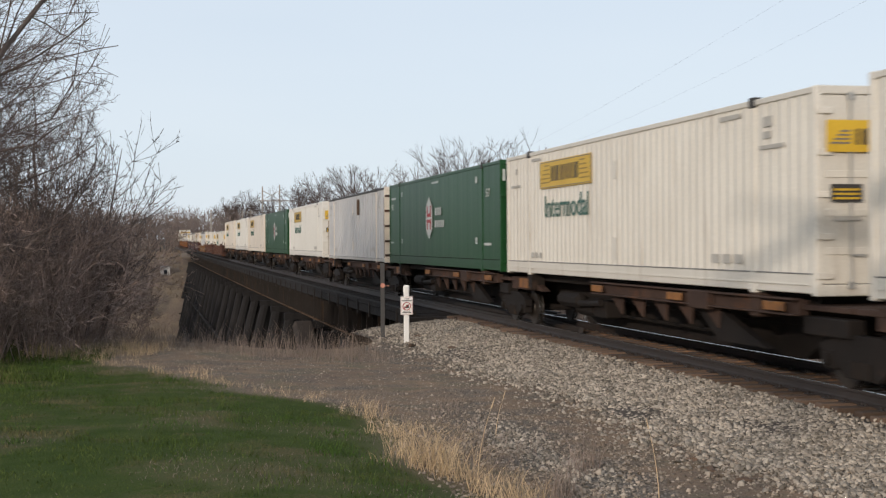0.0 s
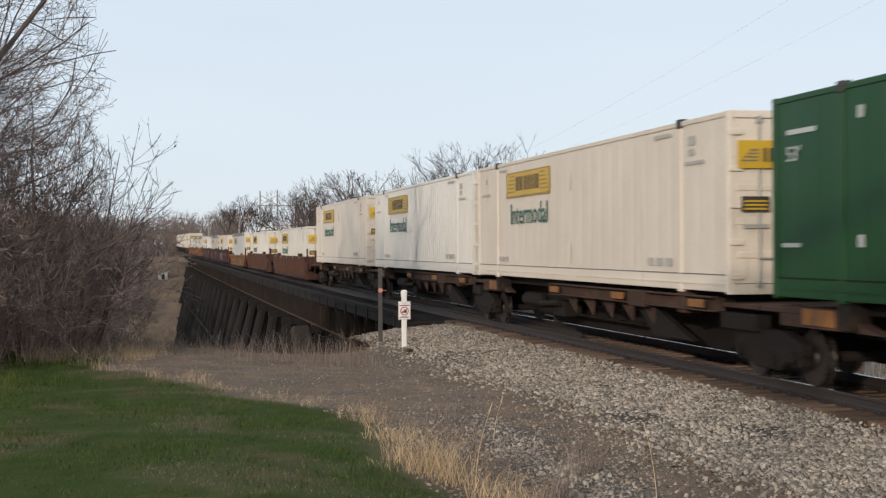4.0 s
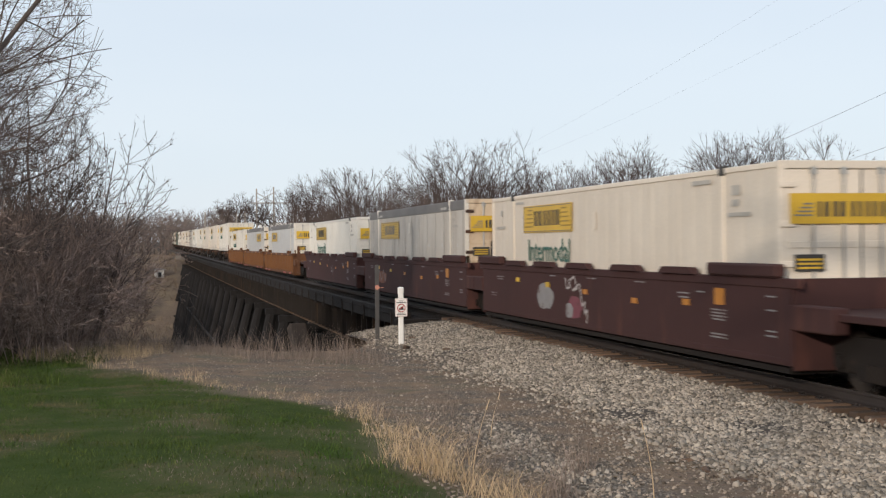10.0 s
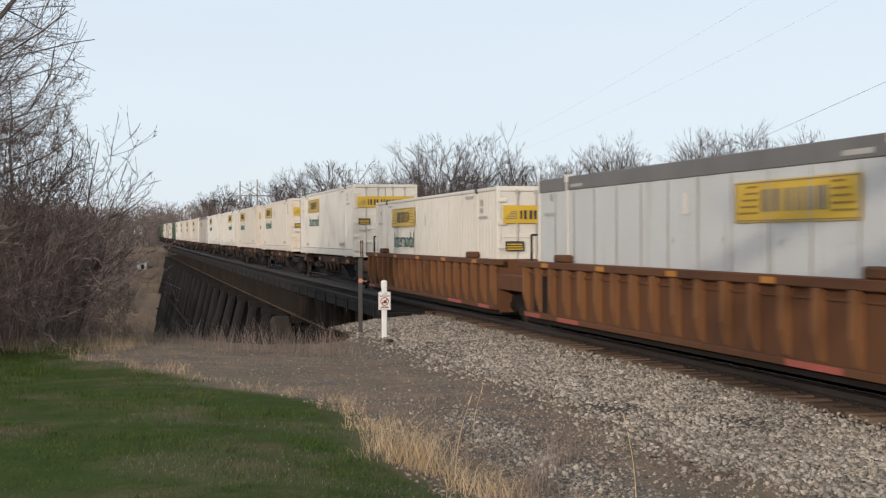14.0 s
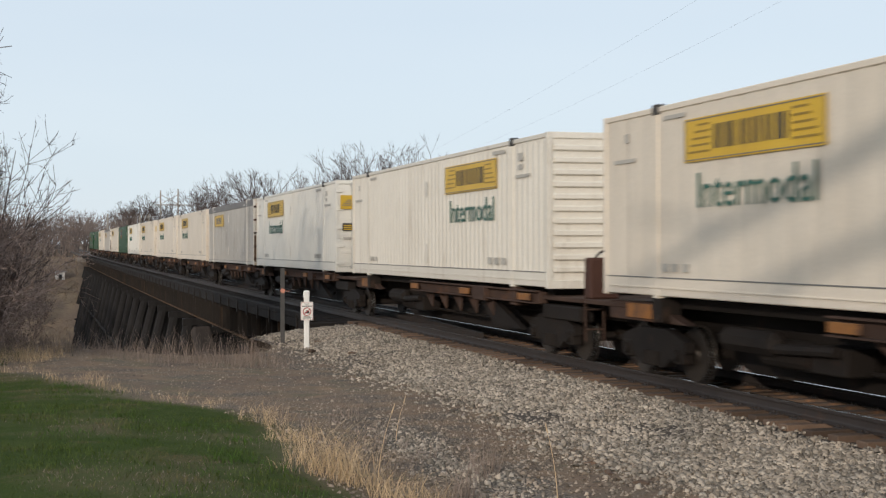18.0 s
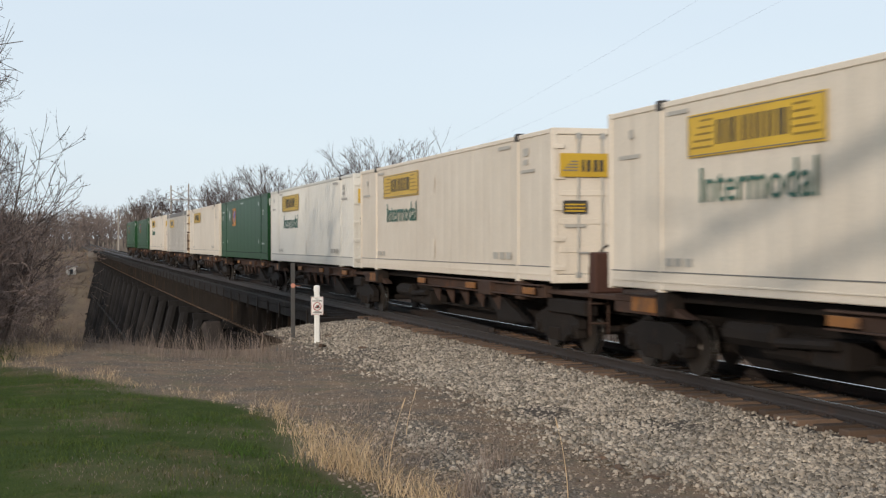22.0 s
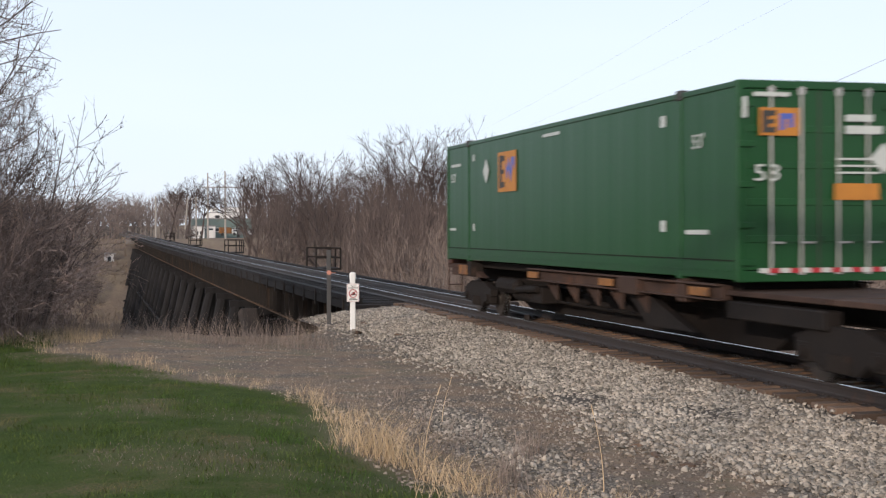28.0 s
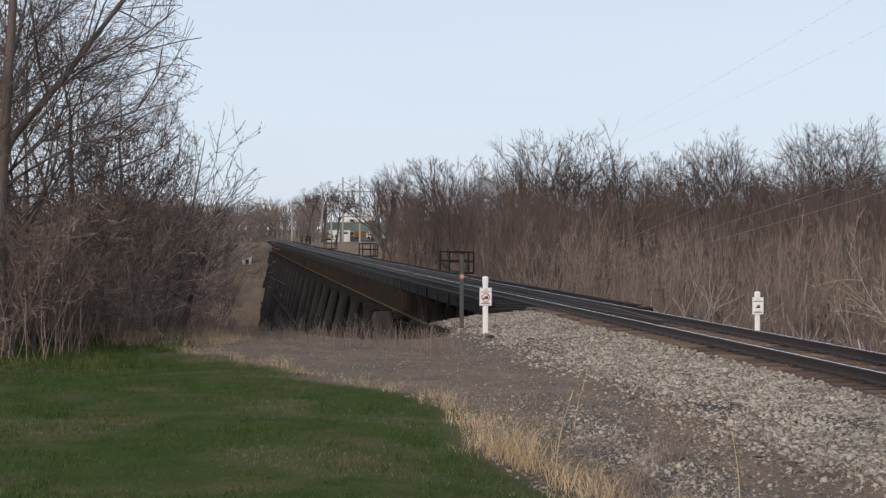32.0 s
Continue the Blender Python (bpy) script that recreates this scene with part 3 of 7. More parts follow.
def make_track():
    bed = Build()
    ys = np.concatenate([np.arange(-30, 6, 3.0), np.arange(6, 41.0, 0.5)])
    sec = [(5.9, -0.75), (6.9, -0.60), (7.7, -0.53), (8.45, -0.46), (8.9, -0.455), (XC, -0.47), (11.6, -0.455), (12.3, -0.47), (13.1, -0.66), (15.0, -1.5), (16.5, -2.8)]
    v = []
    for y in ys:
        for x, z in sec:
            k = 1 if x < 8.6 or x > 12 else 0.3
            v.append((x + 0.12 * k * float(wavy(x, y, 1.1, 2.0)), y, z + 0.035 * k * float(wavy(x, y, 2.0, 1.0)) - (0.9 * float(step(39.0, 41, np.array(y))) if k == 1 else 0)))
    n = len(sec)
    me = array_mesh("track_bed", np.array(v), grid_faces(len(ys), n))
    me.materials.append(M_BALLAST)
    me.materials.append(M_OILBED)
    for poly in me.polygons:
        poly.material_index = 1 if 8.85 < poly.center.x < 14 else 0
    tagged(part("track_bed", me, None), "shoulder of grey crushed stone under the track", "track bed", kind="structure")
    track = tagged(new("railway_track"), "single straight railway track on wooden ties", "track", kind="structure")
    for side, x in (("near", XC - 0.7535), ("far", XC + 0.7535)):
        z = RAIL_Z
        prof = [(-0.07, z - .18), (.07, z - .18), (.07, z - .165), (.02, z - .145), (.009, z - .13), (.009, z - .05), (.036, z - .04), (.036, z - .008), (.03, z - .002), (-.03, z - .002), (-.036, z - .008), (-.036, z - .04),
                (-.009, z - .05), (-.009, z - .13), (-.02, z - .145), (-.07, z - .165)]
        rail = part("rail", along([(x + a, b) for a, b in prof]), M_RAILSIDE, track, "steel rail with rust-brown sides")
        part("rail_head", along([(x - .026, z - .004), (x + .026, z - .004), (x + .026, z + .002), (x - .026, z + .002)]), M_RAILTOP, rail, "bright polished running surface")
    rng = random.Random(5)
    ties = []
    for k in range(3):
        b = Build().box(-1.3, 1.3, -.115, .115, -.17, 0, .012)
        b.v = [(x, y + .006 * math.sin(7 * x + k), z + .006 * math.sin(5 * x + 2 * k)) for x, y, z in b.v]
        ties.append(b.mesh("tie"))
        ties[-1].materials.append(M_TIE)
    plate = Build().box(-.18, .18, -.09, .09, 0, .018, .004)
    for sx in (-.12, .12):
        for sy in (-.05, .05):
            plate.box(sx - .018, sx + .018, sy - .018, sy + .018, .018, .045, .004)
    plate = plate.mesh("tie_plate")
    plate.materials.append(M_RAILSIDE)
    y = 4.0
    while y < 40.3:
        t = part("tie", ties[rng.randrange(3)], None, track)
        t.matrix_basis = pose(XC + rng.uniform(-.07, .07), y, TIE_Z + rng.uniform(-.012, .006), 0, 0, rng.uniform(-1.2, 1.2))
        for x in (XC - .7535, XC + .7535):
            p = part("tie_plate", plate, None, track)
            p.matrix_basis = pose(x, y, TIE_Z + .001)
        y += 0.5
    deck = Build()
    for i in range(int((DECK1 - DECK0) / 0.45)):
        yy = DECK0 + .2 + i * .45
        deck.box(XC - 2.32 + rng.uniform(-.05, .05), XC + 2.32 + rng.uniform(-.05, .05), yy - .12, yy + .12, TIE_Z - .25, TIE_Z + rng.uniform(-.01, .005))
    tagged(part("bridge_ties", raised(deck), M_TIMBER, track, "dark closely spaced bridge ties"), kind="stuff")
    far = Build()
    for i in range(500):
        yy = DECK1 + .4 + i * .5
        far.box(XC - 1.3, XC + 1.3, yy - .12, yy + .12, TIE_Z - .17, TIE_Z)
    tagged(part("far_ties", raised(far), M_TIE, track), kind="stuff")
    far_bed = along(bar(XC - 2.6, XC + 2.6, TIE_Z - 4, TIE_Z - .05), DECK1, 700)
    tagged(part("far_track_bed", far_bed, M_BALLAST), "grey stone bed of the track beyond the trestle", "track bed", kind="structure")
    # inner guard rails of the trestle, brought together in a point on the bank
    for s in (-1, 1):
        g = along(bar(XC + s * .36 - .03, XC + s * .36 + .03, RAIL_Z - .135, RAIL_Z - .01), 36.5, DECK1)
        g.beam((XC + s * .03, 31.2, RAIL_Z - .09), (XC + s * .36, 36.5, RAIL_Z - .07), .06, .12)
        part("guard_rail", g, M_RAILSIDE, track, "dark inner guard rail running to a point")
    return track


make_track()


def make_stones():
    """Loose crushed stone on the shoulder and scattered over the dirt."""
    rng = np.random.default_rng(3)
    n1, n2 = 50000, 80000
    y1 = 7.5 + 33.5 * rng.random(n1) ** 1.5
    x1 = 6.45 + 0.3 * wavy(y1, y1 * 0.3, 0.9, 2.0) - 1.0 * rng.random(n1) ** 3.2 + 2.5 * rng.random(n1) ** 0.72
    y2 = 7.5 + 30 * rng.random(n2) ** 1.5
    x2 = lawn_edge(y2) + (6.9 - lawn_edge(y2)) * rng.random(n2)
    keep = rng.random(n2) < 0.22 + 0.75 * np.clip(gravelly(x2, y2) + 0.35 * wavy(x2, y2, 2.4, 8.0), 0, 1) * (1 - .8 * step(15, 22, y2))
    x2, y2 = x2[keep], y2[keep]
    y3 = 20 + 5.5 * rng.random(500)
    x3 = 12.5 + 0.8 * rng.random(500)
    # between the ties and over their ends
    y4 = 5 + 36 * rng.random(9000) ** 1.3
    x4 = np.where(rng.random(9000) < 0.55, 8.68 + 0.36 * rng.random(9000) ** 1.3, 9.6 + 2.2 * rng.random(9000))
    gap = np.abs((y4 - 4.0 + 0.25) % 0.5 - 0.25) > 0.13
    gap |= (rng.random(9000) < 0.25) & (x4 < 9.2)
    x4, y4 = x4[gap], y4[gap]
    x, y = np.concatenate([x1, x2, x3, x4]), np.concatenate([y1, y2, y3, y4])
    sec_x = np.array([5.9, 6.9, 7.7, 8.45, 8.9, XC, 11.6, 12.3, 13.1, 15.0])
    sec_z = np.array([-0.75, -0.60, -0.53, -0.46, -0.455, -0.47, -0.455, -0.47, -0.66, -1.5])
    z = np.maximum(ground_z(x, y), np.where(x > 5.9, np.interp(x, sec_x, sec_z), -9) - 0.9 * step(39, 41, y))
    n = len(x)
    size = 0.015 + 0.024 * rng.random(n) ** 1.6
    size[n1:n1 + len(x2)] *= (1 - .45 * step(14, 22, y2)) * 0.38 + 0.6 * rng.random(len(x2)) ** 2 * (0.6 + 0.5 * gravelly(x2, y2))
    z[-len(x4):] += np.where((np.abs((y4 - 3.75) % 0.5 - 0.25) < 0.13), 0.03, 0.0)
    size[-len(x4):] *= 0.85
    # a chunky stone with a flat broken top, its underside lying in the bed
    ang = np.array([0, 2.1, 4.2])
    base = np.concatenate([np.stack([np.cos(ang) * 1.15, np.sin(ang) * 1.15, np.full(3, -.4)], 1), np.stack([np.cos(ang + .6) * .72, np.sin(ang + .6) * .72, np.full(3, .75)], 1)])
    hull = np.array([(0, 1, 3), (1, 4, 3), (1, 2, 4), (2, 5, 4), (2, 0, 5), (0, 3, 5), (3, 4, 5)])
    skew = 0.22 * rng.normal(0, 1, (n, len(base), 3))
    v = (base[None] + skew) * size[:, None, None] * np.stack([1 + .5 * rng.random(n), 1 + .3 * rng.random(n), .7 + .35 * rng.random(n)], -1)[:, None]
    a = rng.random(n) * 6.283
    t = rng.normal(0, .35, n)
    c, s = np.cos(a)[:, None], np.sin(a)[:, None]
    vz = v[..., 2] + t[:, None] * v[..., 0]
    v = np.stack([c * v[..., 0] - s * v[..., 1] + x[:, None], s * v[..., 0] + c * v[..., 1] + y[:, None], vz + (z + size * 0.3)[:, None]], -1)
    small = np.zeros(n, bool)
    small[n1:n1 + len(x2)] = gravelly(x2, y2) < 0.4 + 0.3 * rng.random(len(x2))
    for name, pick, paint, label in (("ballast_stones", ~small, M_STONE, "loose pale grey crushed stone beside the track"), ("pebbles", small, M_PEBBLE, "small dusty stones strewn over the dirt")):
        f = (np.arange(pick.sum()) * len(base))[:, None, None] + hull[None]
        me = array_mesh(name, v[pick].reshape(-1, 3), f.reshape(-1, 3))
        tagged(part(name, me, paint), label, "stones", kind="stuff")


make_stones()


# ---------------------------------------------------------------- trestle
def make_trestle():
    tr = tagged(new("railway_trestle"), "long dark railway trestle with steel girders on timber bents", "bridge", kind="structure")
    for x in (XC - 2.30, XC + 2.30):
        part("guard_timber", along(bar(x - .11, x + .11, TIE_Z, TIE_Z + (.16 if x < XC else .03)), DECK0, DECK1), M_TIMBER, tr, "dark timber along the ends of the ties")
    for x in (XC - 2.36, XC + 2.30):
        part("fascia_plank", along(bar(x - .03, x + .03, TIE_Z - .30, TIE_Z - .02), DECK0, DECK1), M_TIMBER, tr, "plank along the tie ends")
    # fascia blocks hung under the tie ends
    hang = Build()
    y = DECK0 + 2
    while y < DECK1:
        hang.box(XC - 2.44, XC - 2.26, y, y + .12, TIE_Z - .42, TIE_Z + .10)
        y += 2.7
    part("deck_bracket", raised(hang), M_GIRDER, tr)
    span = (DECK1 - DECK0 - 1) / 12
    for x in (XC - 1.5, XC + 1.5):
        for i in range(12):
            y0, y1 = DECK0 + .6 + i * span, DECK0 + .6 + (i + 1) * span - .12
            zb = -2.06
            g = Build().box(x - .012, x + .012, y0, y1, zb, TIE_Z - .26)
            g.box(x - .22, x + .22, y0, y1, TIE_Z - .30, TIE_Z - .252, .005)
            k = int(span / 1.25)
            for j in range(k + 1):
                yy = y0 + .05 + j * (y1 - y0 - .1) / k
                for s in (-1, 1):
                    g.box(x + (s * .11) - .10, x + (s * .11) + .10, yy - .012, yy + .012, zb + .02, TIE_Z - .30)
            gd = part("girder", raised(g), M_GIRDER, tr, "grimy plate girder with upright stiffeners and rust streaks")
            part("bottom_flange", raised(Build().box(x - .22, x + .22, y0, y1, zb - .05, zb + .02, .005)), M_RUSTLINE, gd, "rust-brown bottom flange")
    cross = Build()
    for i in range(50):
        y = DECK0 + 1.5 + i * 4.45
        cross.beam((XC - 1.5, y, -.7), (XC + 1.5, y, -1.95), .1, .1).beam((XC - 1.5, y, -1.95), (XC + 1.5, y, -.7), .1, .1).beam((XC - 1.5, y, -1.95), (XC + 1.5, y, -1.95), .12, .12)
    part("cross_frames", raised(cross), M_GIRDER, tr)
    # timber bents
    rng = random.Random(8)
    y = 52.0
    while y < DECK1 - 2:
        zt = -2.12
        zg = float(ground_z(XC, y)) - .6
        if zg < zt - 1.0:
            bent = tagged(new("trestle_bent"), "dark timber bent with leaning outer piles", "bridge bent", group="bents under the trestle")
            bent.location = (0, y, rise(y))
            part("cap", Build().box(XC - 2.6, XC + 2.6, -.2, .2, zt - .38, zt, .02), M_BENT, bent)
            for top, lean in ((-2.2, -.24 + rng.uniform(-.03, .03)), (-1.35, -.14), (-.5, 0), (.5, 0), (1.35, .14), (2.2, .24)):
                h = zt - .38 - zg
                part("bent_post", Build().tube((XC + top + lean * h, rng.uniform(-.5, .5), zg), (XC + top, rng.uniform(-.15, .15), zt - .36), .40, .35, 9), M_BENT, bent)
            if zt - zg > 5:
                for z1 in (zt - 4.2, zt - 8.4):
                    if z1 > zg + 1:
                        w = 2.4 + .26 * (zt - z1)
                        part("girt", Build().box(XC - w, XC + w, .2, .3, z1 - .14, z1 + .14, .01), M_BENT, bent)
                h1 = max(zg + 1, zt - 8.4)
                w0, w1 = 2.0, 2.0 + .2 * (zt - h1)
                part("brace", Build().beam((XC + w0, .34, zt - .6), (XC - w1, .34, h1), .1, .3), M_BENT, bent)
        y += 8.2
    # lengthwise struts between the bents on the near side
    for z, w in ((-7.0, 3.5), (-11.2, 4.6)):
        b = Build()
        b.beam((XC - w, 76, z), (XC - w, 246, z), .12, .28)
        part("longitudinal_strut", b, M_TIMBER, tr, "long timber strut tying the bents")
    # abutment: timber back wall, cribbing and fallen timbers under the first span
    ab = tagged(new("trestle_abutment"), "rough abutment of dark timbers and pale blocks under the girders", "abutment", kind="structure")
    for i in range(5):
        part("timber", Build().box(XC - 2.7, XC + 2.7, DECK0 - .35, DECK0 + .05, -.75 - i * .36, -.42 - i * .36, .03), M_TIMBER, ab)
    part("block", Build().beam((XC - 3.1, 50.0, -4.9), (XC - 2.2, 52.4, -2.4), .95, .4, .06), M_OLDSTONE, ab, "tilted stained slab")
    part("timber", Build().beam((XC - 3.6, 44.0, -2.9), (XC - 1.4, 50.5, -3.3), .4, .4, .03), M_TIMBER, ab)
    part("block", Build().box(XC - 3.6, XC - 2.2, 44.5, 47.5, -3.4, -2.3, .08), M_OLDSTONE, ab, "stained stone footing")
    part("timber", Build().beam((XC - 2.6, 47, -3.8), (XC - 1.9, 58, -2.4), .35, .35, .03), M_TIMBER, ab)
    part("timber", Build().beam((XC - 3.3, 54, -5.4), (XC - 1.6, 60, -2.9), .35, .35, .03), M_TIMBER, ab)
    part("timber", Build().beam((XC - 3.4, 63, -6.0), (XC - 1.9, 69, -2.3), .5, .38, .03), M_TIMBER, ab)
    part("block", Build().beam((XC - 2.4, 66, -3.6), (XC - 2.7, 67, -2.1), .9, .5, .06), M_OLDSTONE, ab, "tilted stained stone block")
    part("block", Build().beam((XC - 3.0, 50, -2.75), (XC - 1.8, 54, -2.1), .45, .5, .05), M_OLDSTONE, ab, "fallen stained stone block")
    part("timber", Build().beam((XC - 2.2, 70, -7.0), (XC - 3.4, 74, -3.1), .32, .32, .03), M_TIMBER, ab)
    part("far_wall", Build().box(XC - 4, XC + 4, DECK1 - .4, DECK1 + .8, -6, -.65 + rise(DECK1), .05), M_CONCRETE, ab, "concrete wall at the end of the girders")
    # refuges with railings on the far side
    for y, n in ((77.5, 0), (128, 1), (176, 2), (232, 3)):
        rf = tagged(new("refuge_platform"), "small railed refuge platform beside the deck", "platform", group="refuges along the trestle")
        rf.location = (XC + 2.45, y, TIE_Z + rise(y))
        part("floor", Build().box(-.2, 1.5, 0, 3.4, -.14, -.02, .01), M_TIMBER, rf)
        for px, py in ((0.02, 0), (1.45, 0), (1.45, 1.7), (1.45, 3.4), (0.02, 3.4), (.75, 0)):
            part("rail_post", Build().box(px - .045, px + .045, py - .045, py + .045, -.1, 1.15), M_DARKRUST, rf)
        for z in (.58, 1.12):
            part("hand_rail", Build().beam((0, 0, z), (1.45, 0, z), .06, .09), M_DARKRUST, rf)
            part("hand_rail", Build().beam((1.45, 0, z), (1.45, 3.4, z), .06, .09), M_DARKRUST, rf)
            part("hand_rail", Build().beam((0, 3.4, z), (1.45, 3.4, z), .06, .09), M_DARKRUST, rf)


make_trestle()

# ---------------------------------------------------------------- train
LEN, HIGH, HALF = 16.15, 2.896, 1.295
ON_SPINE, ON_WELL = 1.274, 0.31       # bottom of a container over the rails
SIDE = Matrix(((0, 0, -1, 0), (-1, 0, 0, 0), (0, 1, 0, 0), (0, 0, 0, 1)))   # lettering on the near side
END = Matrix(((1, 0, 0, 0), (0, 0, -1, 0), (0, 1, 0, 0), (0, 0, 0, 1)))     # lettering on the trailing end


def ribbed(b, x, inward, y0, y1, z0, z1, period, depth, flat=0.5):
    """An upright corrugated sheet at x whose grooves go inward by depth."""
    n = max(1, round(abs(y1 - y0) / period))
    p = (y1 - y0) / n
    line = []
    for i in range(n):
        y = y0 + i * p
        line += [(x, y), (x, y + p * flat), (x + inward * depth, y + p * (flat + .12)), (x + inward * depth, y + p * .88)]
    line.append((x, y1))
    v = [(a, c, z) for a, c in line for z in (z0, z1)]
    b.add(v, [(2 * i, 2 * i + 2, 2 * i + 3, 2 * i + 1) for i in range(len(line) - 1)])
    return b


def on_side(ob_name, bars, material, parent, x=-HALF - .004, label=""):
    """Flat rectangles (u0, u1, z0, z1) painted on the near side."""
    b = Build()
    for u0, u1, z0, z1 in bars:
        b.box(x - .003, x + .003, -u1, -u0, z0, z1)
    ob = part(ob_name, b, material, parent, label)
    return tagged(ob, kind="stuff") if len(bars) > 1 else ob


def on_end(ob_name, bars, material, parent, y=-LEN - .035, label=""):
    b = Build()
    for x0, x1, z0, z1 in bars:
        b.box(x0, x1, y - .004, y + .004, z0, z1)
    ob = part(ob_name, b, material, parent, label)
    return tagged(ob, kind="stuff") if len(bars) > 1 else ob


def words(text, u0, u1, z0, height, material, parent, x=-HALF - .006):
    me = lettering(text, 1.0, material)
    co = np.array([v.co[:] for v in me.vertices])
    lo, hi = co.min(0), co.max(0)
    me.transform(Matrix.Translation((x, -u0, z0)) @ SIDE @ Matrix.Diagonal(((u1 - u0) / (hi[0] - lo[0]), height / (hi[1] - lo[1]), 1, 1)) @ Matrix.Translation((-lo[0], -lo[1], 0)))
    return part("lettering", me, None, parent)


def letter_blocks(u0, u1, z0, z1, pattern):
    """Bars that stand for a painted name: pattern gives the widths of bars and of the gaps between them in turn."""
    k, u, out = (u1 - u0) / sum(pattern), u0, []
    for i, w in enumerate(pattern):
        if i % 2 == 0:
            out.append((u, u + w * k, z0, z1))
        u += w * k
    return out


NAME = [.34, .30, .5, .42, .5, .26, .5, .62, .4, .34, .4, .42, .4, .34, .4, .42, .4, .34, .4, .42, .75, .3, .3]


def make_container(label, paint, rib, sign=None, word=False, top_band=None, post=None, doors=True, rib_depth=.022, end_paint=None, green_mark=None, name_bars=True, roofline=None):
    """A 16 m container; its origin is at the bottom of its far end. The near side is -x."""
    c = tagged(new("shipping_container"), label, "container", group="containers on the train")
    post = post or paint
    end_paint = end_paint or paint
    roofline = roofline or paint
    for s in (-1, 1):
        b = Build()
        z1 = 2.60 if top_band else HIGH - .10
        deep = rib_depth > .05
        low = .14 if deep or top_band else .30
        if deep:
            ribbed(b, s * (HALF - .012), -s, -LEN + .5435, -.27, low, z1, .6135, rib_depth, .70)
            for y0, y1 in ((-LEN + .10, -LEN + .5435), (-.27, -.10)):
                b.box(*sorted((s * (HALF - .03), s * (HALF - .012))), y0, y1, low, z1)
        else:
            ribbed(b, s * (HALF - .012), -s, -LEN + .10, -.10, low, z1, rib, rib_depth)
        part("side_panel", b, paint, c)
        rail = Build().box(*sorted((s * (HALF - .07), s * (HALF + .004))), -LEN + .12, -.12, .03, low, .012)
        if low > .2:
            rail.box(*sorted((s * HALF, s * (HALF + .02))), -LEN + .2, -.2, .145, .16)
        part("bottom_rail", rail, M_SEAM if low < .2 else paint, c)
        part("seam_line", Build().box(*sorted((s * (HALF - .02), s * (HALF + .006))), -LEN + .14, -.14, low - .003, low + .015), M_DARKRUST if green_mark else M_GREYRAIL, c, "dark grimy seam above the bottom rail")
        part("top_rail", Build().box(*sorted((s * (HALF - .08), s * (HALF + .005))), -LEN + .1, -.1, z1, HIGH - .01, .012), top_band or roofline, c)
        for u, w in ((.06, .12), (LEN - .06, .12), (1.98, .13), (14.17, .13)):
            tall = Build().box(*sorted((s * (HALF - .1), s * (HALF + .010))), -u - w / 2, -u + w / 2, .0, HIGH, .012)
            pst = part("corner_post" if w == .12 else "lifting_post", tall, post, c)
            if w == .13:
                part("casting", Build().box(*sorted((s * (HALF - .12), s * (HALF + .022))), -u - .10, -u + .10, HIGH - .13, HIGH + .03, .012), M_BLACK if top_band is None else post, pst, "dark top corner casting")
                part("casting", Build().box(*sorted((s * (HALF - .12), s * (HALF + .018))), -u - .10, -u + .10, -.01, .13, .012), post, pst)
    rf = Build().box(-HALF + .02, HALF - .02, -LEN + .05, -.05, HIGH - .05, HIGH - .02)
    for i in range(26):
        y = -.4 - i * .61
        rf.box(-HALF + .15, HALF - .15, y - .18, y, HIGH - .02, HIGH - .005)
    part("roof", rf, roofline, c)
    part("floor", Build().box(-HALF + .05, HALF - .05, -LEN + .1, -.1, .04, .16), M_DARKRUST, c)
    fw = Build()
    for i in range(12):
        z = .2 + i * .215
        fw.box(-HALF + .1, HALF - .1, -.075, -.04 if i % 2 else -.06, z, z + .215)
    fw.box(-HALF + .02, HALF - .02, -.09, -.0, .0, .2, .01).box(-HALF + .02, HALF - .02, -.09, -.0, HIGH - .2, HIGH, .01)
    part("front_wall", fw, end_paint, c)
    y = -LEN
    part("door_sill", Build().box(-HALF + .02, HALF - .02, y, y + .1, 0, .16, .01), end_paint, c)
    part("door_header", Build().box(-HALF + .02, HALF - .02, y, y + .1, HIGH - .12, HIGH, .01), end_paint, c)
    if doors:
        for s in (-1, 1):
            d = Build()
            x0, x1 = sorted((s * .008, s * (HALF - .10)))
            d.box(x0, x1, y + .02, y + .06, .17, HIGH - .13, .006)
            door = part("door", d, end_paint, c)
            for z in (.62, 1.15, 1.68, 2.2):
                part("door_rib", Build().box(x0 + .05, x1 - .05, y + .004, y + .022, z - .05, z + .05, .006), end_paint, door)
            for k in (.30, .78):
                part("lock_rod", Build().tube((s * k, y - .012, .12), (s * k, y - .012, HIGH - .08), .021, n=8).box(s * k - .05, s * k + .05, y - .03, y + .0, HIGH - .20, HIGH - .10).box(s * k - .05, s * k + .05, y - .03, y, .10, .20)
                     .box(s * k - .03, s * k + .20, y - .045, y - .02, .55, .58), M_STEELROD, door, "galvanised lock rod with handle")
            for z in (.28, .82, 1.4, 1.98, 2.55):
                part("hinge", Build().box(*sorted((s * (HALF - .24), s * (HALF - .0))), y - .022, y + .01, z - .045, z + .045, .008), M_RUST if end_paint in (M_BEIGE, M_RUSTYEND) and paint is not M_BEIGE else post, door)
        if top_band:
            on_end("rust_patch", [(-HALF + .02, -HALF + .10, .16, 1.3), (HALF - .16, HALF - .03, .16, 2.0), (-.9, -.4, .17, .42), (.3, .8, .17, .36)], M_RUSTLINE, c, -LEN - .003)
